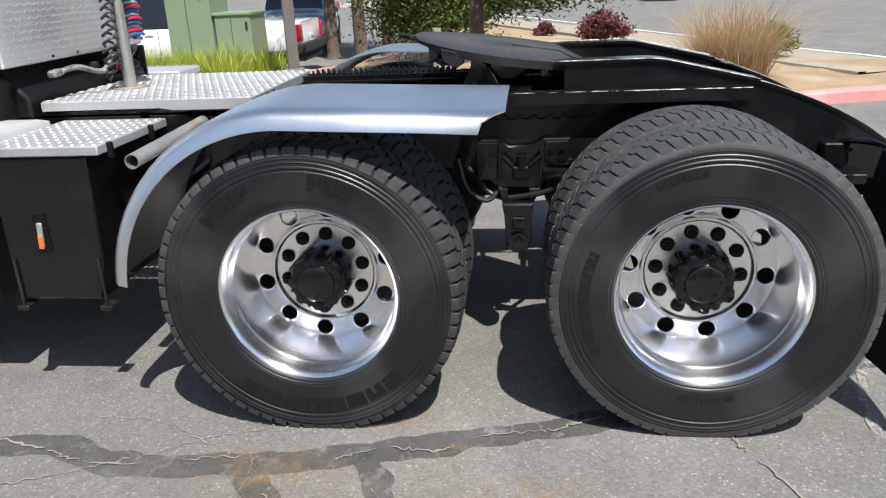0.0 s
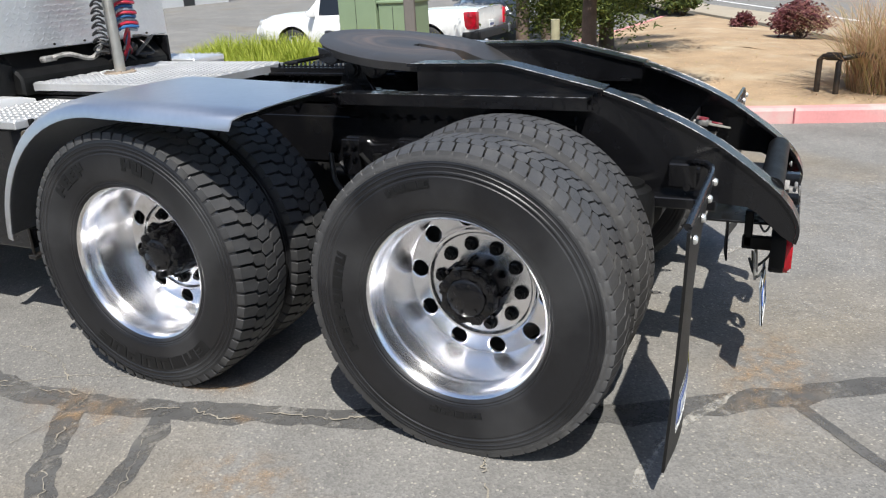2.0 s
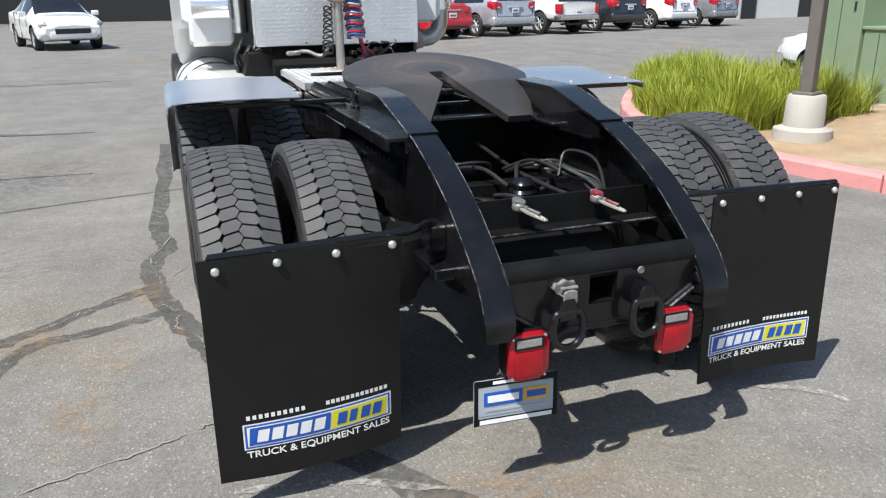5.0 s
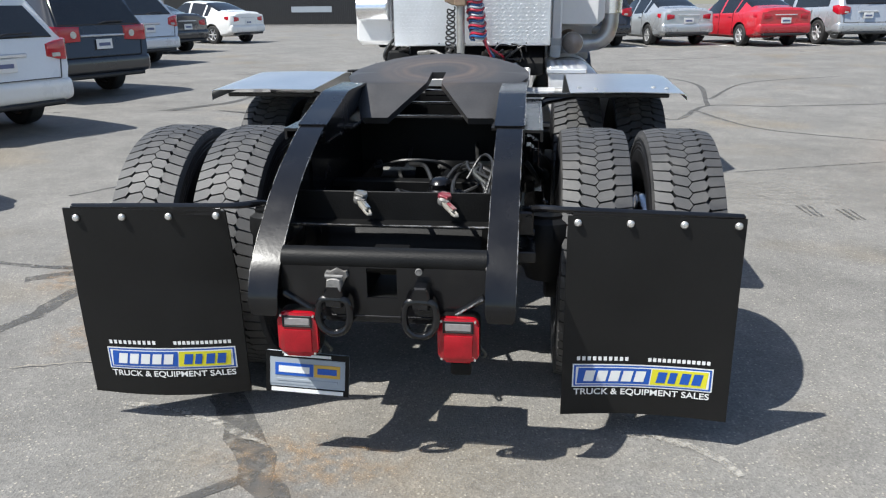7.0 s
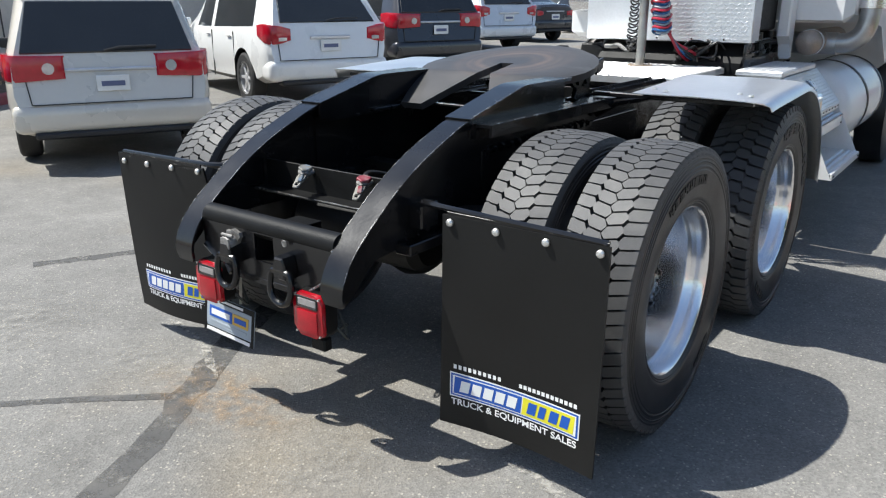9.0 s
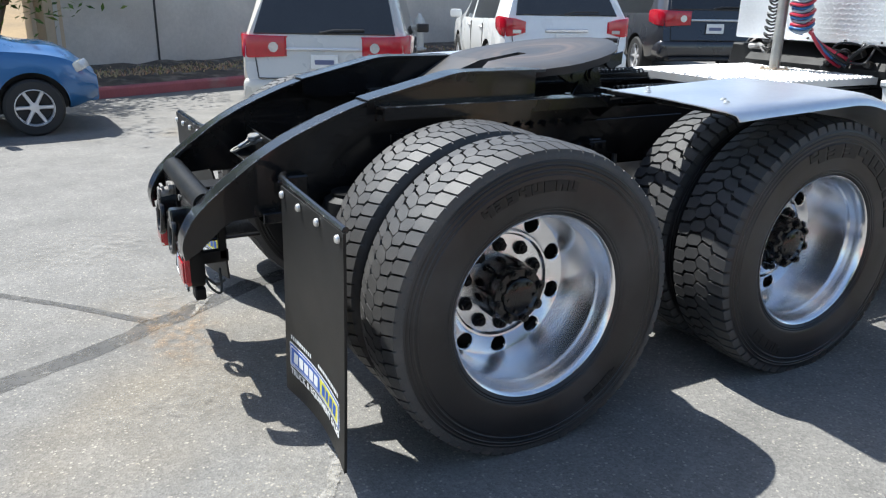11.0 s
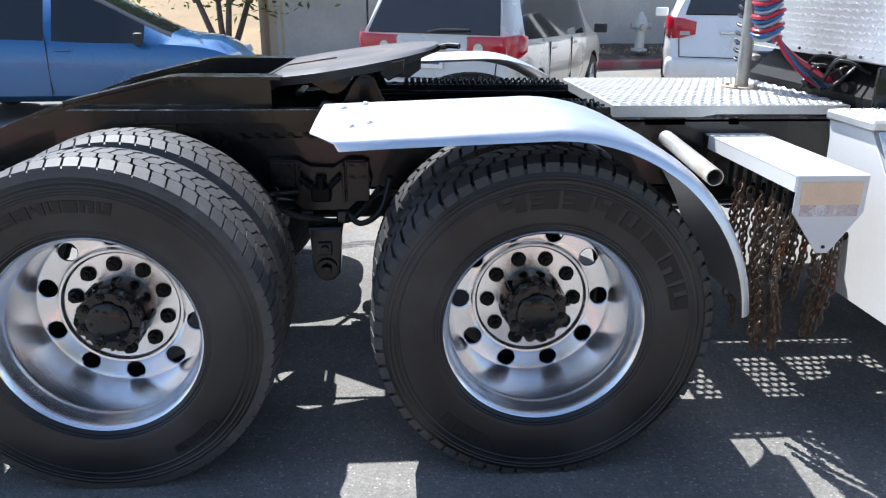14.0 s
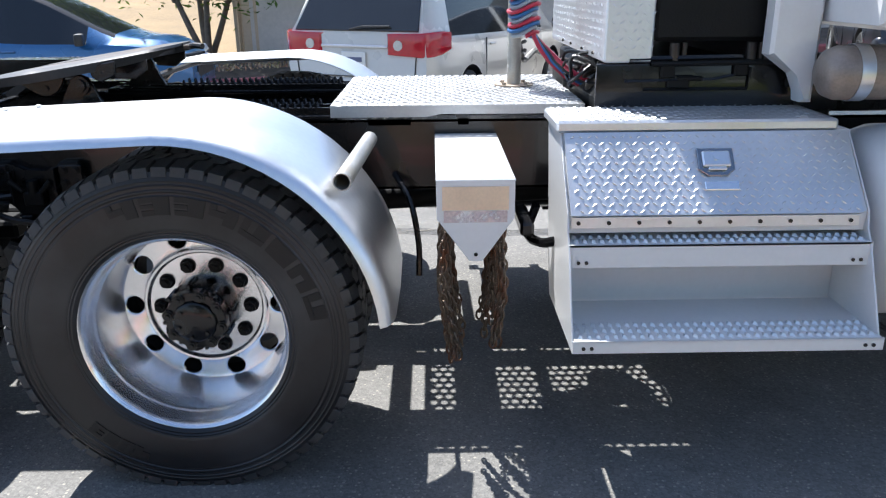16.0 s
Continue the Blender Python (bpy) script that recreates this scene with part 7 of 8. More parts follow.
            cyl(bm, (s * 0.57, yr - 0.032, 1.005), (s * 0.57, yr - 0.015, 1.005), 0.055, 20) if shape == "van" else box(bm, (s * 0.715, yr - 0.024, 0.945), (0.12, 0.012, 0.05), (0, 0, s * 2), 0.005)
            part("reverse_lens", bm, HEADL, lam)
        bm = bmesh.new()
        box(bm, (0, yr - 0.012, 0.985 if shape == "van" else 0.96), (0.86 if shape == "van" else 0.62, 0.03, 0.035 if shape == "van" else 0.05), bev=0.012)
        part("rear_garnish", bm, RIMM, root)
        bm = bmesh.new()
        box(bm, (0, yr - 0.01, 0.66), (1.5, 0.012, 0.010), bev=0)
        for s in (-1, 1):
            box(bm, (s * 0.77, yr - 0.004, 0.80), (0.010, 0.012, 0.28), (0, s * 6, 0), 0)
        part("hatch_gap", bm, TRIM, root)
    elif shape == "pickup":
        for s in (-1, 1):
            bm = bmesh.new()
            box(bm, (s * 0.86, yr + 0.10, 0.86), (0.16, 0.28, 0.34), (0, 0, s * 5), 0.03, 2)
            part("tail_lamp", bm, TAILR, root)
    else:
        for s in (-1, 1):
            bm = bmesh.new()
            wrap_lamp(bm, s, ((0.47, yr - 0.006), (0.62, yr - 0.008), (0.73, yr + 0.012), (0.80, yr + 0.06), (0.845, yr + 0.14), (0.875, yr + 0.30)), (0.80, 0.775, 0.77, 0.775, 0.79, 0.86), (0.90, 0.925, 0.935, 0.94, 0.945, 0.94))
            part("tail_lamp", bm, TAILR, root)
        bm = bmesh.new()
        box(bm, (0, yr - 0.004, 0.90), (0.7, 0.02, 0.03), bev=0.008)
        part("rear_garnish", bm, RIMM, root)
    bm = bmesh.new()
    pz = 0.85 if shape in ("van", "suv") else 0.74
    box(bm, (0, yr - 0.022, pz), (0.31, 0.012, 0.155), bev=0.004)
    pl = part("number_plate", bm, LWHITE, root)
    bm = bmesh.new()
    box(bm, (0, yr - 0.030, pz - 0.005), (0.22, 0.003, 0.05), bev=0)
    part("number_bar", bm, BAR, pl)
    root.matrix_basis = pose(x, y, fall(x, y), 0, 0, rz) @ Matrix.Scale(size, 4)
    return root


LEFT, FAR = "cars in the angled row", "cars in the far row"
car("van", "champagne", "champagne silver minivan with wide red tail lamps", -6.86, 2.42, 63, group=LEFT, size=0.93)
car("suv", "white", "white sport utility car with silver spoked wheels", -7.79, 5.88, 70.3, group=LEFT, size=0.97)
car("van", "black", "black minivan with bright red tail lamps", -8.87, 9.64, 70.3, group=LEFT)
car("suv", "pearl", "pale silver sport utility car", -10.7, 15.1, 70, group=LEFT)
car("sedan", "black", "dark grey sedan between pale cars", -11.6, 19.3, 70, group=LEFT)
car("sedan", "white", "white coupe parked near the gate", -11.9, 25.3, 66, group=LEFT)
car("hatch", "blue", "bright blue compact car with silver wheel covers", -6.75, -2.90, 4, group="cars by the wall")
car("suv", "black", "black sport utility car seen from behind", 1.75, 22.7, 17, group=FAR)
car("sedan", "silver", "silver sedan seen from behind", 4.4, 23.5, 17, group=FAR)
car("sedan", "red", "bright red sedan with silver wheels", 7.0, 22.8, 17, group=FAR)
car("suv", "silver", "silver wagon seen from behind", 9.55, 23.6, 15, group=FAR)
car("pickup", "white", "white full-size pickup with a chrome bumper", 12.1, 24.2, 15, group=FAR)
car("suv", "black", "black hatchback in the far row", 14.9, 24.9, 15, group=FAR)
car("suv", "white", "white sport utility car at the end of the row", 17.7, 25.6, 20, group=FAR)
car("suv", "grey", "grey sport utility car far across the lot", 20.6, 26.6, 20, group=FAR)
car("sedan", "white", "white sedan facing the truck", -4.0, 22.9, 197, group="cars facing the truck")
car("pickup", "white", "white pickup parked beyond the planting island", 12.05, 7.70, 2, group="cars beyond the island", chrome=False)
car("suv", "grey", "grey car half hidden behind the trees", 17.5, 6.8, 100, group="cars beyond the island")
car("suv", "white", "white car parked across the street", 33.5, -7.0, 5, group="cars across the street")
car("sedan", "red", "dark red car parked across the street", 33.5, -12.2, 5, group="cars across the street")

# ---- planting, kerbs, walls ----
PINK = mat("faded_red_kerb", (0.62, 0.27, 0.26), 0.8, 0, 0.12, 3, 0.3, 90, stain=(0.55, 0.42, 0.38), amount=0.25)
REDK = mat("dark_red_kerb", (0.34, 0.10, 0.11), 0.8, 0, 0.2, 3, 0.3, 90, stain=(0.3, 0.25, 0.22), amount=0.3)
DIRT = mat("tan_mulch", (0.34, 0.24, 0.145), 0.95, 0, 0.25, 2.2, 0.7, 45, stain=(0.43, 0.345, 0.235), amount=0.35)
MULCH = mat("dark_mulch", (0.11, 0.085, 0.065), 0.95, 0, 0.5, 6, 0.9, 40, stain=(0.3, 0.25, 0.19), amount=0.35)
CONC = mat("pale_concrete", (0.42, 0.40, 0.36), 0.85, 0, 0.1, 4, 0.3, 90, stain=(0.33, 0.30, 0.26), amount=0.3)
STUCCO = mat("grey_stucco", (0.56, 0.51, 0.455), 0.9, 0, 0.14, 1.2, 0.5, 60, stain=(0.45, 0.40, 0.35), amount=0.35)
TANWALL = mat("tan_stucco", (0.55, 0.42, 0.29), 0.9, 0, 0.08, 1.2, 0.4, 60)
HILL = mat("dry_hillside", (0.27, 0.19, 0.10), 0.95, 0, 0.25, 0.8, 0.7, 14, stain=(0.21, 0.155, 0.085), amount=0.35)
GREENBOX = mat("green_cabinet", (0.20, 0.27, 0.17), 0.55, 0, 0.05, 3, 0.03, 40)
BARK = mat("bark", (0.12, 0.085, 0.065), 0.95, 0, 0.35, 12, 0.9, 40)
BARKP = mat("grey_bark", (0.22, 0.18, 0.15), 0.95, 0, 0.3, 12, 0.7, 40)
STAKE = mat("weathered_stake", (0.36, 0.34, 0.22), 0.9, 0, 0.2, 12, 0.4, 60)
POSTM = mat("bronze_post", (0.16, 0.145, 0.13), 0.5, 0.2, 0.1, 6)


def leafy(name, colours, rough=0.7, thin=0.35):
    """Foliage whose tint varies from leaf to leaf."""
    m = mat(name, colours[0], rough, 0, 0.15, 3)
    n, l = m.node_tree.nodes, m.node_tree.links
    g, r = n.new("ShaderNodeNewGeometry"), n.new("ShaderNodeValToRGB")
    e = r.color_ramp.elements
    e[0].color, e[1].color = (*colours[0], 1), (*colours[-1], 1)
    for k, c in enumerate(colours[1:-1]):
        e.new((k + 1) / (len(colours) - 1)).color = (*c, 1)
    l.new(g.outputs["Random Per Island"], r.inputs[0])
    p = n["Principled BSDF"]
    l.new(r.outputs[0], p.inputs["Base Color"])
    t, mx = n.new("ShaderNodeBsdfTranslucent"), n.new("ShaderNodeMixShader")
    l.new(r.outputs[0], t.inputs[0])
    mx.inputs[0].default_value = thin
    l.new(p.outputs[0], mx.inputs[1])
    l.new(t.outputs[0], mx.inputs[2])
    l.new(mx.outputs[0], n["Material Output"].inputs[0])
    return m


GRASS = leafy("lush_grass", [(0.20, 0.27, 0.025), (0.36, 0.42, 0.045), (0.52, 0.52, 0.10)])
DRYG = leafy("dry_grass", [(0.40, 0.22, 0.13), (0.55, 0.36, 0.22), (0.62, 0.47, 0.30), (0.32, 0.30, 0.09), (0.52, 0.31, 0.25)])
LEAF = leafy("tree_leaves", [(0.035, 0.055, 0.012), (0.07, 0.10, 0.02), (0.16, 0.19, 0.035)])
LEAFB = leafy("bright_leaves", [(0.05, 0.10, 0.02), (0.12, 0.20, 0.04), (0.22, 0.28, 0.06)])
MAROON = leafy("maroon_leaves", [(0.09, 0.028, 0.035), (0.17, 0.05, 0.06), (0.26, 0.10, 0.09)])


def along(bm, pts, prof, closed=False):
    """A kerb profile of (out, up) swept along a plan line; out is to the right of the way."""
    P = [Vector(p) for p in pts]
    rows = []
    n = len(P)
    for i, p in enumerate(P):
        a, b = (P[i - 1] if i or closed else P[i]), (P[(i + 1) % n] if i < n - 1 or closed else P[i])
        d = (b - a).normalized()
        s = Vector((d.y, -d.x, 0))
        rows.append([bm.verts.new(p + s * o + Vector((0, 0, u))) for o, u in prof])
    for i in range(n if closed else n - 1):
        a, b = rows[i], rows[(i + 1) % n]
        for j in range(len(prof) - 1):
            bm.faces.new((a[j], a[j + 1], b[j + 1], b[j]))
    return bm


KERB = [(0.0, -0.40), (0.008, 0.12), (0.03, 0.148), (0.15, 0.152), (0.155, 0.05)]
west = [(6.2, -8.5, 0), (5.9, -5.4, 0), (5.56, -3.2, 0), (5.22, -2.2, 0), (4.9, -1.1, 0), (4.68, -0.1, 0), (4.44, 1.0, 0), (4.18, 2.3, 0), (4.04, 3.3, 0), (4.08, 4.2, 0), (4.22, 5.1, 0), (4.66, 6.15, 0), (5.2, 7.0, 0), (5.9, 7.9, 0), (6.6, 8.4, 0), (7.3, 8.4, 0), (7.8, 7.6, 0), (8.1, 6.3, 0), (8.8, 4.7, 0), (10.5, 3.5, 0), (14, 2.9, 0), (18.4, 2.6, 0)]
kl = smooth_line(west, 6)
bm = along(bmesh.new(), kl, KERB)
tagged(part("kerb", bm, PINK), "faded red painted concrete kerb of the island", "kerb", kind="structure")
# joints in the kerb face
for i in range(4, len(kl) - 40, 7):
    d = (kl[i + 1] - kl[i]).normalized()
    bm = bmesh.new()
    box(bm, (0.001, 0, 0.07), (0.01, 0.012, 0.165), bev=0)
    tagged(part("kerb_joint", bm, REDK, m=Matrix.Translation(kl[i]) @ pose(0, 0, 0, 0, 0, math.degrees(math.atan2(-d.x, d.y)))), "dark joint in the painted kerb", "kerb joint", kind="structure")
bed = smooth_line([(18.9, 1.75, 0), (15.2, 0.05, 0), (11.2, -1.6, 0), (8.4, -2.8, 0), (6.9, -3.45, 0)], 6)
edge = kl + bed + [Vector((6.7, -5.5, 0)), Vector((6.7, -8.5, 0))]


def rise(x, y):
    """Height of the mulch: flush with the kerb, gently mounded towards the middle."""
    d = min(1, min(math.hypot(e.x - x, e.y - y) for e in edge) / 3.0)
    return 0.135 + 0.20 * d * d * (3 - 2 * d) * (0.75 + 0.5 * noise.noise(Vector((x, y, 0)) * 0.35)) + 0.02 * noise.noise(Vector((x, y, 0)) * 3)


# planted surface, gently mounded
cen = Vector((9.6, 0.6, 0))
bm = bmesh.new()
rows = []
for e in edge:
    row = []
    for k in range(13):
        p = (e + (cen - e).normalized() * 0.14).lerp(cen + (e - cen) * 0.04, k / 12)
        row.append(bm.verts.new((p.x, p.y, rise(p.x, p.y) if k else 0.135)))
    rows.append(row)
for i in range(len(rows)):
    a, b = rows[i], rows[(i + 1) % len(rows)]
    for j in range(12):
        bm.faces.new((a[j], a[j + 1], b[j + 1], b[j]))
bm.faces.new([r[-1] for r in rows])
tagged(part("planting_island", bm, DIRT), "dry tan mulch mound of the planting island", "planting bed", kind="structure")
# street beside the island
bm = along(bmesh.new(), smooth_line([(6.75, -3.55, 0), (8.4, -2.85, 0), (11.2, -1.65, 0), (15.2, 0.0, 0), (18.9, 1.7, 0), (40, 11, 0)], 8), [(-0.02, 0.10), (0.0, 0.175), (0.12, 0.172), (0.125, 0.155), (1.5, 0.145), (1.56, 0.0)])
tagged(part("pavement", bm, mat("tan_pavement", (0.34, 0.29, 0.22), 0.9, 0, 0.15, 3, 0.3, 60)), "pale concrete pavement along the street", "pavement", kind="structure")
bm = along(bmesh.new(), smooth_line([(8.6, -5.4, 0.006), (10.1, -4.85, 0.006), (11.8, -4.1, 0.006), (22.6, 0.1, 0.006), (30, 3.0, 0.006)], 8), [(0.0, 0), (0.12, 0)])
tagged(part("road_line", bm, LWHITE), "white edge line painted on the street", "road mark", kind="structure")
bm = along(bmesh.new(), [(36, -30, 0), (36, 0, 0), (40, 20, 0)], [(0.0, 0.0), (0.02, 0.15), (3.0, 0.2)])
tagged(part("far_kerb", bm, CONC), "concrete kerb on the far side of the street", "kerb", kind="structure")


def blades(spots, h, lean, w, seed):
    r = random.Random(seed)
    bm = bmesh.new()
    for x, y, z, k in spots:
        a = r.uniform(0, 2 * math.pi)
        hh, ll = h * k * r.uniform(0.6, 1.15), lean * r.uniform(0.2, 1.2) * k
        d, s = Vector((math.cos(a), math.sin(a), 0)), Vector((-math.sin(a), math.cos(a), 0)) * w * r.uniform(0.6, 1.3)
        p0 = Vector((x, y, z))
        prev = None
        for t, q in ((0, 1), (0.45, 0.85), (0.8, 0.55), (1.0, 0.08)):
            p = p0 + d * ll * t * t + Vector((0, 0, hh * (t - 0.18 * t * t * (ll / max(hh, 0.1)))))
            row = [bm.verts.new(p + s * q), bm.verts.new(p - s * q)]
            if prev:
                bm.faces.new((prev[0], prev[1], row[1], row[0]))
            prev = row
    return bm


gr = random.Random(3)
spots = []
while len(spots) < 24000:
    x, y = gr.uniform(4.2, 7.6), gr.uniform(3.75, 8.3)
    d = min(math.hypot(e.x - x, e.y - y) for e in kl)
    ahead = min(kl, key=lambda e: (e.x - x) ** 2 + (e.y - y) ** 2)
    if d > 0.19 and x > ahead.x - 0.05 * (y > 7.5) and (ahead.x < 7.0 or x < ahead.x) and x + 0.35 * y < 9.6:
        tuft = 0.82 + 0.5 * noise.noise(Vector((x * 2.2, y * 2.2, 0)))
        spots.append((x, y, 0.14, tuft * min(1.0, 0.62 + 0.5 * d)))
tagged(part("tall_grass", blades(spots, 0.68, 0.36, 0.0065, 1), GRASS), "lush yellow-green ornamental grass on the island nose", "grass", kind="stuff")
# dry clump
cl = []
for k in range(1700):
    a, rr = gr.uniform(0, 2 * math.pi), 0.34 * math.sqrt(gr.random())
    cl.append((6.0 + rr * math.cos(a), -1.80 + rr * math.sin(a) * 1.2, 0.16, 1.0))
tagged(part("fountain_grass", blades(cl, 1.0, 0.95, 0.0036, 4), DRYG), "dry straw-coloured fountain grass clump", "grass clump")
lt2 = []
for k in range(1300):
    x, y = gr.uniform(5.3, 11.5), gr.uniform(-2.0, 3)
    lt2.append((x, y, rise(x, y) + 0.004, gr.uniform(0.4, 1)))
tagged(part("dry_litter", blades(lt2, 0.018, 0.07, 0.005, 8), DRYG), "scattered straw litter on the mulch", "litter", kind="stuff")


def leaves(points, n, spread, size, seed, flat=0.7):
    """Leaves scattered in clumps round points."""
    r = random.Random(seed)
    verts, faces = [], []
    for k in range(n):
        c = Vector(points[r.randrange(len(points))])
        p = c + Vector((r.gauss(0, spread), r.gauss(0, spread), r.gauss(0, spread * flat)))
        e = Euler((r.uniform(-1.2, 1.2), r.uniform(-1.2, 1.2), r.uniform(0, 6.3))).to_matrix()
        L, w = size * r.uniform(0.6, 1.3), size * r.uniform(0.25, 0.45)
        i = len(verts)
        verts += [p + e @ Vector(q) for q in ((0, -L, 0), (w, -L * 0.1, 0.1 * L), (0, L, 0), (-w, -L * 0.1, 0.1 * L))]
        faces.append((i, i + 1, i + 2, i + 3))
    bm = bmesh.new()
    vs = [bm.verts.new(v) for v in verts]
    for f in faces:
        bm.faces.new([vs[i] for i in f])
    return bm


def tree(x, y, z, trunk, fork, spread, top, n, size, leaf, bark, label, seed, stems=1, low=0.0):
    """A tapered trunk that forks into limbs, with clumped leaves."""
    r = random.Random(seed)
    root = tagged(new("tree"), label, "tree")
    bm = bmesh.new()
    tips = []
    for k in range(stems):
        a = 2 * math.pi * k / stems + 0.4
        off = Vector((math.cos(a), math.sin(a), 0)) * (0.06 if stems > 1 else 0)
        lean = Vector((math.cos(a), math.sin(a), 0)) * (0.45 if stems > 1 else 0.06)
        base = Vector((x, y, z)) + off
        head = base + lean + Vector((0, 0, fork))
        tube(bm, smooth_line([base - Vector((0, 0, 0.1)), base + Vector((0, 0, 0.12)), base.lerp(head, 0.5) + Vector((r.uniform(-0.03, 0.03), r.uniform(-0.03, 0.03), 0)), head], 4), [trunk * (1.35 - 0.045 * i) if i < 3 else trunk * (1.1 - 0.035 * i) for i in range(13)], 12)
        for j in range(7):
            b = r.uniform(0, 6.28)
            rad = spread * r.uniform(0.35, 1.0)
            zz = r.uniform(low, top)
            tip = Vector((x, y, z)) + lean + Vector((math.cos(b) * rad, math.sin(b) * rad, fork + zz))
            mid = head.lerp(tip, 0.5) + Vector((0, 0, 0.12 * spread * r.uniform(0, 1)))
            tube(bm, smooth_line([head - Vector((0, 0, fork * 0.12)), mid, tip], 4), [trunk * 0.5 * (1 - 0.09 * i) for i in range(9)], 7)
            for t in (0.5, 0.75, 1.0, 1.1):
                q = head.lerp(tip, t)
                for _ in range(2):
                    tips.append(q + Vector((r.gauss(0, 0.18 * spread), r.gauss(0, 0.18 * spread), r.gauss(0, 0.1 * spread))))
    part("trunk", bm, bark, root)
    part("crown", leaves(tips, n, 0.13 * spread, size, seed), leaf, root)
    return root


tree(5.1, 1.15, 0.13, 0.10, 1.40, 1.12, 1.1, 52000, 0.032, LEAF, BARK, "young dark-barked tree with drooping green foliage beside a stake", 5, low=-0.55)
tree(9.3, 1.95, 0.25, 0.13, 1.35, 2.0, 1.2, 56000, 0.038, LEAF, BARK, "dark-trunked tree with dense green foliage on the mound", 6, low=-0.6)
for k, (x, y) in enumerate(((14.9, 5.3), (14.4, 4.5), (15.3, 4.0))):
    tree(x, y, -0.2, 0.17, 2.8, 1.8, 2.0, 3500, 0.09, LEAF, BARK, "tall dark-trunked tree in shade", 20 + k, low=0.1)
tree(-11.6, -2.1, 0.1, 0.07, 1.3, 2.5, 3.7, 24000, 0.075, LEAFB, BARKP, "multi-stemmed young tree beside the wall", 9, stems=4, low=0.7)
tree(-13.0, -6.0, 0.1, 0.09, 1.4, 1.6, 1.8, 5000, 0.07, LEAFB, BARKP, "leafy green tree beyond the blue car", 10, stems=2, low=-0.3)
bm = bmesh.new()
cyl(bm, (5.55, 1.68, 0.1), (5.53, 1.67, 0.98), 0.052, 12)
tagged(part("tree_stake", bm, STAKE), "weathered wooden stake beside the young tree", "stake")


def bush(x, y, z, r, mt, label, seed, n=3500, size=0.05):
    q = random.Random(seed)
    root = tagged(new("shrub"), label, "shrub")
    bm = bmesh.new()
    pts = []
    for k in range(16):
        a, b = q.uniform(0, 6.28), q.uniform(0.25, 1.35)
        tip = Vector((x + r * 0.8 * math.cos(a) * math.cos(b), y + r * 0.8 * math.sin(a) * math.cos(b), z + r * 0.25 + r * 0.85 * math.sin(b)))
        tube(bm, [(x, y, z - 0.05), Vector((x, y, z)).lerp(tip, 0.5) + Vector((0, 0, 0.05)), tip], [0.02, 0.014, 0.006], 5)
        pts += [tip, Vector((x, y, z + 0.2 * r)).lerp(tip, 0.7), Vector((x, y, z + 0.3 * r)).lerp(tip, 0.9)]
    part("stem", bm, BARK, root)
    part("foliage", leaves(pts, n, r * 0.17, size, seed), mt, root)


bush(11.9, -0.86, rise(11.9, -0.86) - 0.04, 0.52, MAROON, "rounded maroon-leaved shrub on the mound", 31, 5200)
bush(14.3, 0.26, rise(14.3, 0.26) - 0.03, 0.25, MAROON, "small maroon-leaved shrub on the mound", 32, 2000)
bush(8.9, -3.05, 0.12, 0.42, LEAFB, "small green shrub behind the dry grass", 33, 2200)
bush(18.2, 2.0, 0.13, 0.55, LEAF, "dark green shrub at the tip of the planting bed", 34, 3500, 0.06)

# lamp base and post
bm = bmesh.new()
lathe(bm, [(0.0, 0.0), (0.30, 0.0), (0.29, 0.13), (0.20, 0.16), (0.19, 0.46), (0.175, 0.48), (0.0, 0.485)], 40, axis="z")
lb = tagged(new("lamp_post"), "bronze parking-lot lamp post on a round concrete base", "lamp post")
part("post_base", bm, CONC, lb)
bm = bmesh.new()
box(bm, (0, 0, 3.1), (0.125, 0.125, 5.24), bev=0.01)
box(bm, (0, 0, 0.495), (0.22, 0.22, 0.03), bev=0.006)
part("post", bm, POSTM, lb)
lb.matrix_basis = pose(4.98, 3.25, 0.13, 0, 0, 20)
# green utility cabinets
gc = tagged(new("utility_cabinet"), "pale green steel utility cabinet on the island", "cabinet")
for nm, x, y, sx, sy, sz in (("cabinet_body", 0.0, 0.0, 0.75, 0.70, 1.62), ("cabinet_body", 0.02, -0.655, 0.7, 0.56, 1.07)):
    bm = bmesh.new()
    box(bm, (x, y, sz / 2), (sx, sy, sz), bev=0.012)
    b = part(nm, bm, GREENBOX, gc)
    bm = bmesh.new()
    box(bm, (x, y, sz + 0.015), (sx + 0.05, sy + 0.05, 0.05), bev=0.012)
    part("cabinet_lid", bm, GREENBOX, b)
    bm = bmesh.new()
    box(bm, (x - sx / 2 - 0.003, y + 0.02, sz * 0.5), (0.006, 0.006, sz * 0.9), bev=0)
    box(bm, (x - sx / 2 - 0.01, y - 0.22, sz * 0.85), (0.02, 0.03, 0.12), bev=0.004)
    part("door_seam", bm, TRIM, b)
gc.matrix_basis = pose(8.28, 5.71, 0.05, 0, 0, 0)
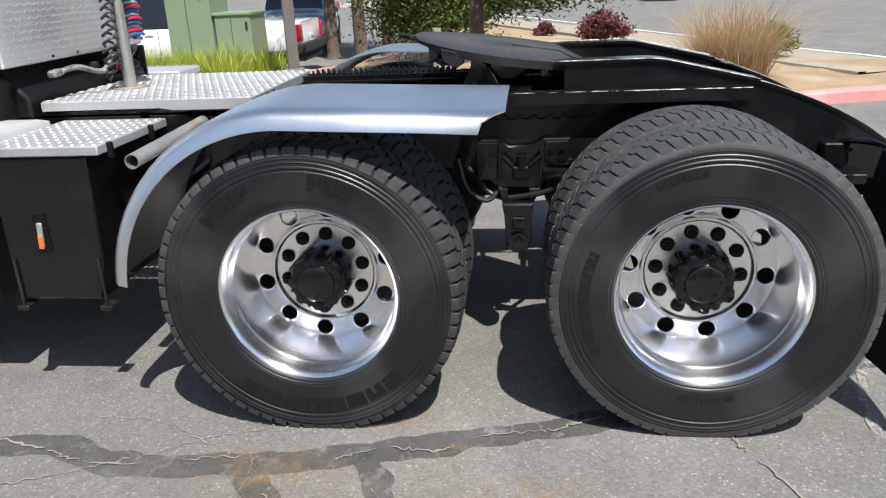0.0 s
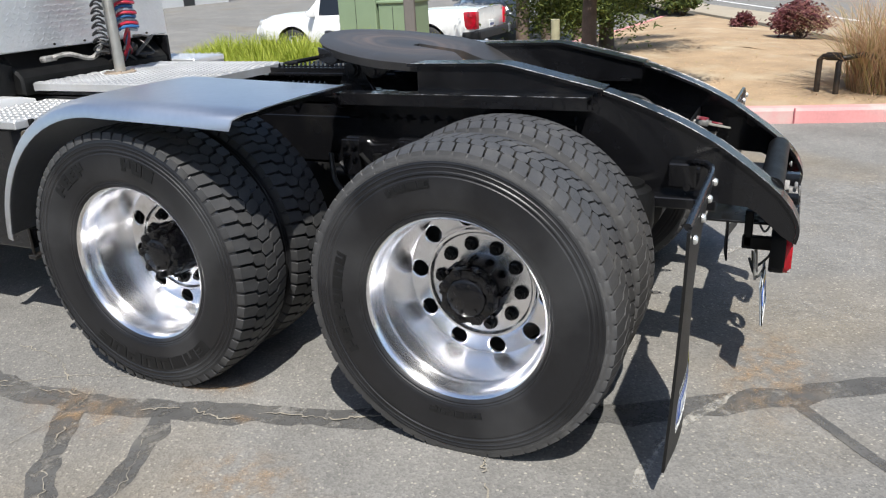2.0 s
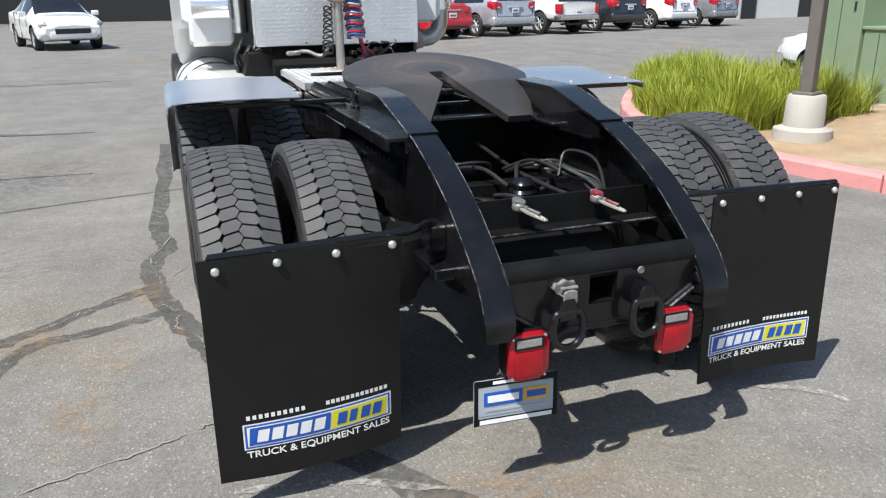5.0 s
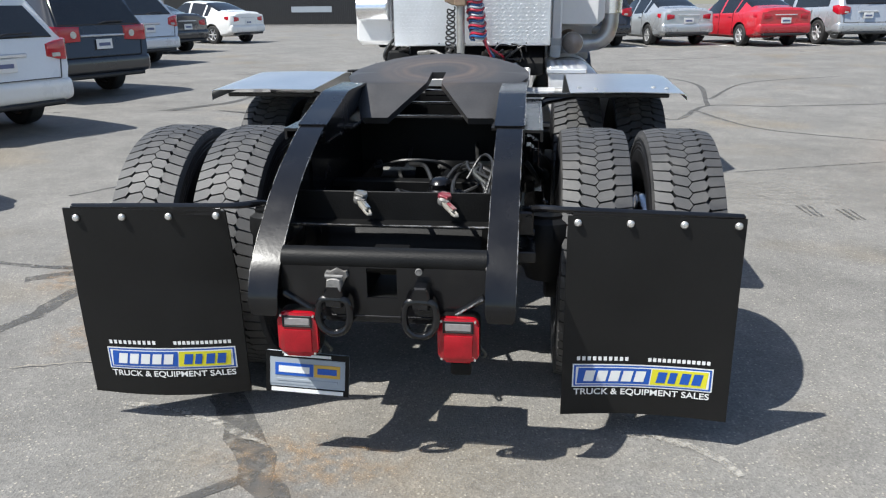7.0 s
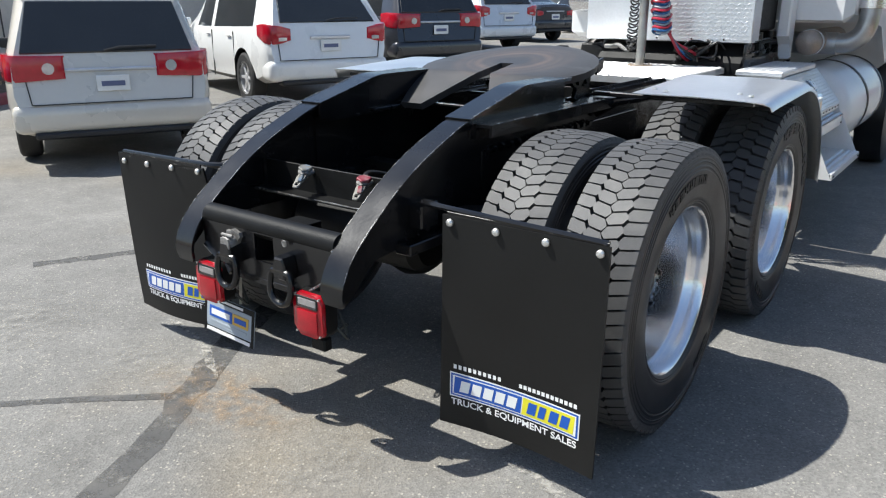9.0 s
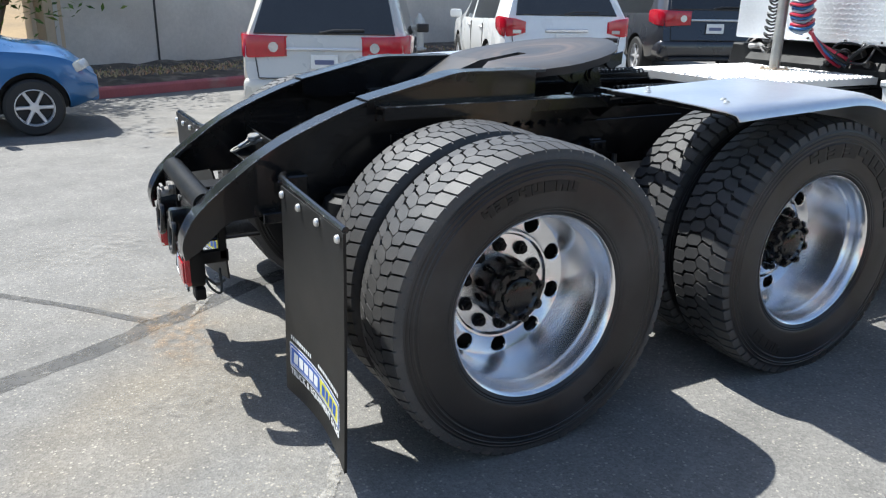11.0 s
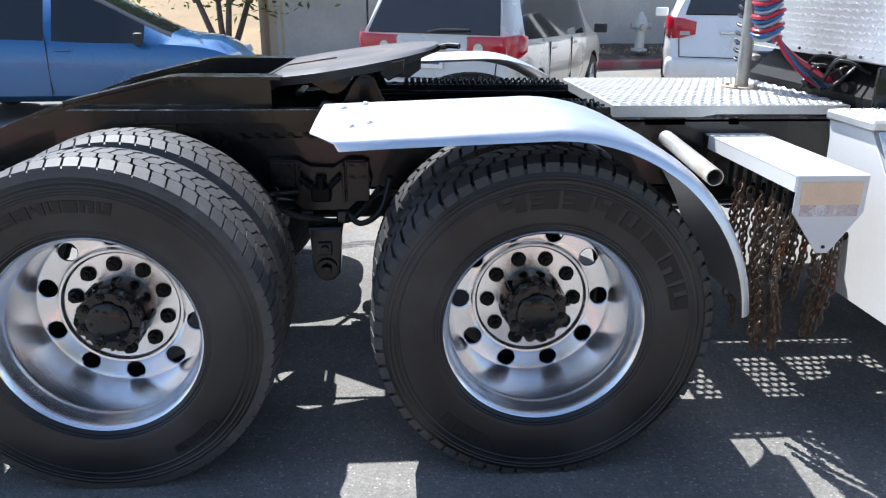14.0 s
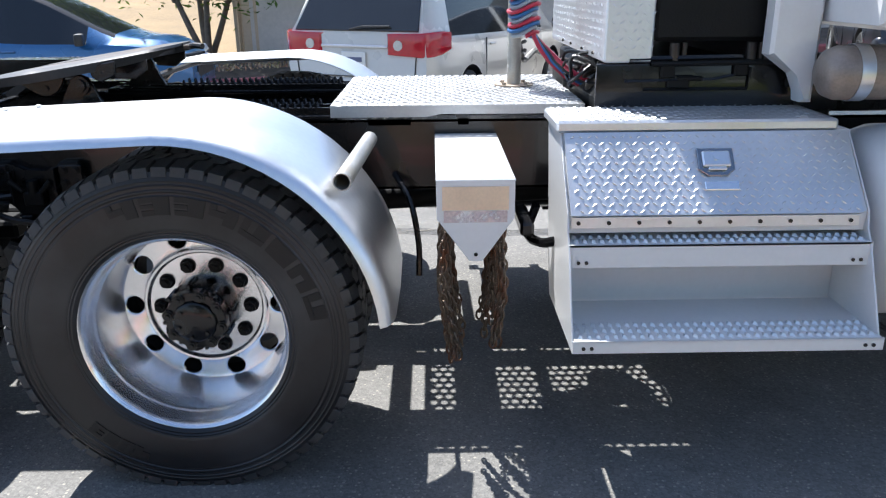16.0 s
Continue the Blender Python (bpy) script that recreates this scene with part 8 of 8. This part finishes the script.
# backflow pipe
bf = tagged(new("backflow_pipe"), "dark backflow pipe loop standing in the mulch", "pipe")
bm = bmesh.new()
tube(bm, [(5.78, -1.11, 0.08), (5.78, -1.11, 0.50), (5.77, -1.14, 0.535), (5.72, -1.25, 0.54)], 0.03, 10)
tube(bm, [(5.71, -1.29, 0.08), (5.71, -1.29, 0.48), (5.72, -1.32, 0.52), (5.80, -1.50, 0.55), (5.86, -1.72, 0.50)], 0.03, 10)
part("pipe", bm, GREASE, bf)
bm = bmesh.new()
cyl(bm, (5.75, -1.17, 0.54), (5.71, -1.31, 0.54), 0.042, 12)
part("valve", bm, GREASE, bf)

# west kerb, bed and wall
wk = smooth_line([(-7.2, -9, 0), (-7.9, -4, 0), (-8.35, -2, 0), (-9.17, 0, 0), (-9.85, 1.7, 0), (-10.9, 5.6, 0), (-13.0, 14, 0), (-15.5, 26, 0), (-18, 40, 0)], 8)
for p in wk:
    p.z = fall(p.x, p.y)
bm = along(bmesh.new(), wk[::-1], KERB)
tagged(part("kerb", bm, REDK), "dark red painted kerb along the wall bed", "kerb", kind="structure")
bm = bmesh.new()
rows = []
for i, p in enumerate(wk):
    row = []
    for k in range(8):
        q = p + Vector((-0.14 - 2.4 * k / 7, -0.1 * k / 7, 0))
        row.append(bm.verts.new((q.x, q.y, p.z + 0.13 + 0.2 * min(1, k / 4) + 0.05 * noise.noise(q * 2.5))))
    rows.append(row)
for a, b in zip(rows, rows[1:]):
    for j in range(7):
        bm.faces.new((a[j], a[j + 1], b[j + 1], b[j]))
tagged(part("wall_bed", bm, MULCH), "dark mulch bed with dry leaves below the wall", "planting bed", kind="structure")
lm = []
for k in range(2600):
    p = wk[gr.randrange(16, len(wk) - 20)]
    lm.append((p.x - gr.uniform(0.1, 2.0), p.y + gr.uniform(-0.3, 0.3), p.z + 0.27, gr.uniform(0.3, 1)))
tagged(part("leaf_litter", blades(lm, 0.07, 0.08, 0.014, 18), DRYG), "dry leaf litter lying on the mulch bed", "litter", kind="stuff")
wl = [(-10.5, -1.0), (-11.35, 1.6), (-12.7, 6.0), (-15.0, 14.5), (-18.0, 27.0), (-21.5, 42.0)]
bm = bmesh.new()
for (ax, ay), (bx, by) in zip(wl, wl[1:]):
    d = Vector((bx - ax, by - ay, 0)).normalized()
    s = Vector((-d.y, d.x, 0)) * 0.25
    v = [bm.verts.new((*(Vector((x, y, 0)) + o).xy, z)) for x, y, o in ((ax, ay, s * 0), (bx, by, s * 0), (bx, by, s), (ax, ay, s)) for z in (0.0, 3.2)]
    for f in ((0, 2, 3, 1), (2, 4, 5, 3), (4, 6, 7, 5), (6, 0, 1, 7), (1, 3, 5, 7)):
        bm.faces.new([v[i] for i in f])
tagged(part("wall_west", bm, STUCCO), "grey-brown stucco wall with vertical joints", "wall", kind="structure")
for (x, y) in ((-11.0, 0.55), (-12.0, 3.7), (-13.5, 8.9), (-16.0, 18.7)):
    bm = bmesh.new()
    box(bm, (0, 0, 1.6), (0.02, 0.03, 3.2), bev=0)
    tagged(part("wall_joint", bm, TRIM, m=pose(x, y, 0, 0, 0, 17)), "dark vertical joint in the stucco wall", "joint", kind="structure")
bm = bmesh.new()
box(bm, (-11.5, -1.15, 1.6), (2.0, 0.25, 3.2), (0, 0, 8), 0)
for k in range(7):
    box(bm, (-10.65 - 0.28 * k, -1.29, 1.6), (0.05, 0.06, 3.2), (0, 0, 8), 0.004)
tagged(part("wall_return", bm, TANWALL), "sunlit tan ribbed end of the wall", "wall", kind="structure")
bm = bmesh.new()
rows = []
for i in range(14):
    row = []
    for j in range(14):
        x, y = -13.5 - 2.2 * i, -30 + 2.6 * j
        row.append(bm.verts.new((x, y, 0.1 + 0.22 * max(0, i) ** 1.15 + 0.12 * noise.noise(Vector((x, y, 0)) * 0.3))))
    rows.append(row)
for a, b in zip(rows, rows[1:]):
    for j in range(13):
        bm.faces.new((a[j], a[j + 1], b[j + 1], b[j]))
tagged(part("dry_slope", bm, HILL), "golden dry grass hillside beyond the wall", "hillside", kind="structure")
# hydrant
hy = tagged(new("fire_hydrant"), "pale grey fire hydrant on the mulch bed", "hydrant")
bm = bmesh.new()
lathe(bm, [(0.0, 0.0), (0.15, 0.0), (0.15, 0.04), (0.09, 0.06), (0.085, 0.38), (0.12, 0.42), (0.12, 0.50), (0.10, 0.60), (0.05, 0.67), (0.03, 0.72), (0, 0.73)], 24, axis="z")
part("barrel", bm, mat("hydrant_grey", (0.55, 0.55, 0.52), 0.5, 0.2, 0.1, 8), hy)
bm = bmesh.new()
cyl(bm, (0, -0.19, 0.46), (0, 0.19, 0.46), 0.055, 16)
cyl(bm, (0.0, 0, 0.44), (0.19, 0, 0.44), 0.065, 16)
part("outlet", bm, CONC, hy)
hy.matrix_basis = pose(-11.5, 5.75, 0.27 + fall(-11.0, 5.75))
# gate fence at the lot's end
fn = tagged(new("iron_fence"), "tall black iron picket fence across the lot exit", "fence")
pk = None
for k in range(130):
    m = pose(-21 + 0.12 * k, 45.5, 0.3)
    if pk is None:
        bm = bmesh.new()
        box(bm, (0, 0, 1.05), (0.03, 0.03, 2.0), bev=0)
        pk = part("picket", bm, TRIM, fn, m=m)
    else:
        again(pk, fn, m)
for z in (0.25, 1.9):
    bm = bmesh.new()
    box(bm, (-13.2, 45.5, z), (15.6, 0.045, 0.045), bev=0)
    part("rail", bm, TRIM, fn)
bm = bmesh.new()
box(bm, (-13.5, 45.45, 1.35), (2.6, 0.02, 0.35), bev=0)
part("gate_sign", bm, LGREY, fn)
bm = bmesh.new()
box(bm, (-13, 52, 1.2), (40, 0.4, 2.4), bev=0)
tagged(part("wall_north", bm, TRIM), "dark wall beyond the gate", "wall", kind="structure")
# building at the far side
bd = tagged(new("building"), "white low commercial building with a dark door", "building")
bm = bmesh.new()
box(bm, (30, 36, 2.5), (16, 8, 5), (0, 0, 12), 0.03)
part("wall", bm, WHITE, bd)
bm = bmesh.new()
box(bm, (30, 36, 5.1), (16.6, 8.6, 0.3), (0, 0, 12), 0.03)
part("roof", bm, CONC, bd)
for x in (-6.5, -2.0, 3.0):
    bm = bmesh.new()
    box(bm, (0, 0, 1.1), (1.2, 0.1, 2.2), bev=0.01)
    part("door", bm, TRIM, bd, m=pose(30, 36, 0, 0, 0, 12) @ pose(x, -4.0, 0))
# stall lines
for k in range(9):
    bm = bmesh.new()
    box(bm, (0, 0, 0.004), (0.09, 4.6, 0.004), bev=0)
    tagged(part("stall_line", bm, LWHITE, m=pose(0.35 + 2.62 * k, 22.1 + 0.55 * k, 0.303, 0, 0, 17)), "worn white parking stall line", "road mark", "stall lines", "structure")
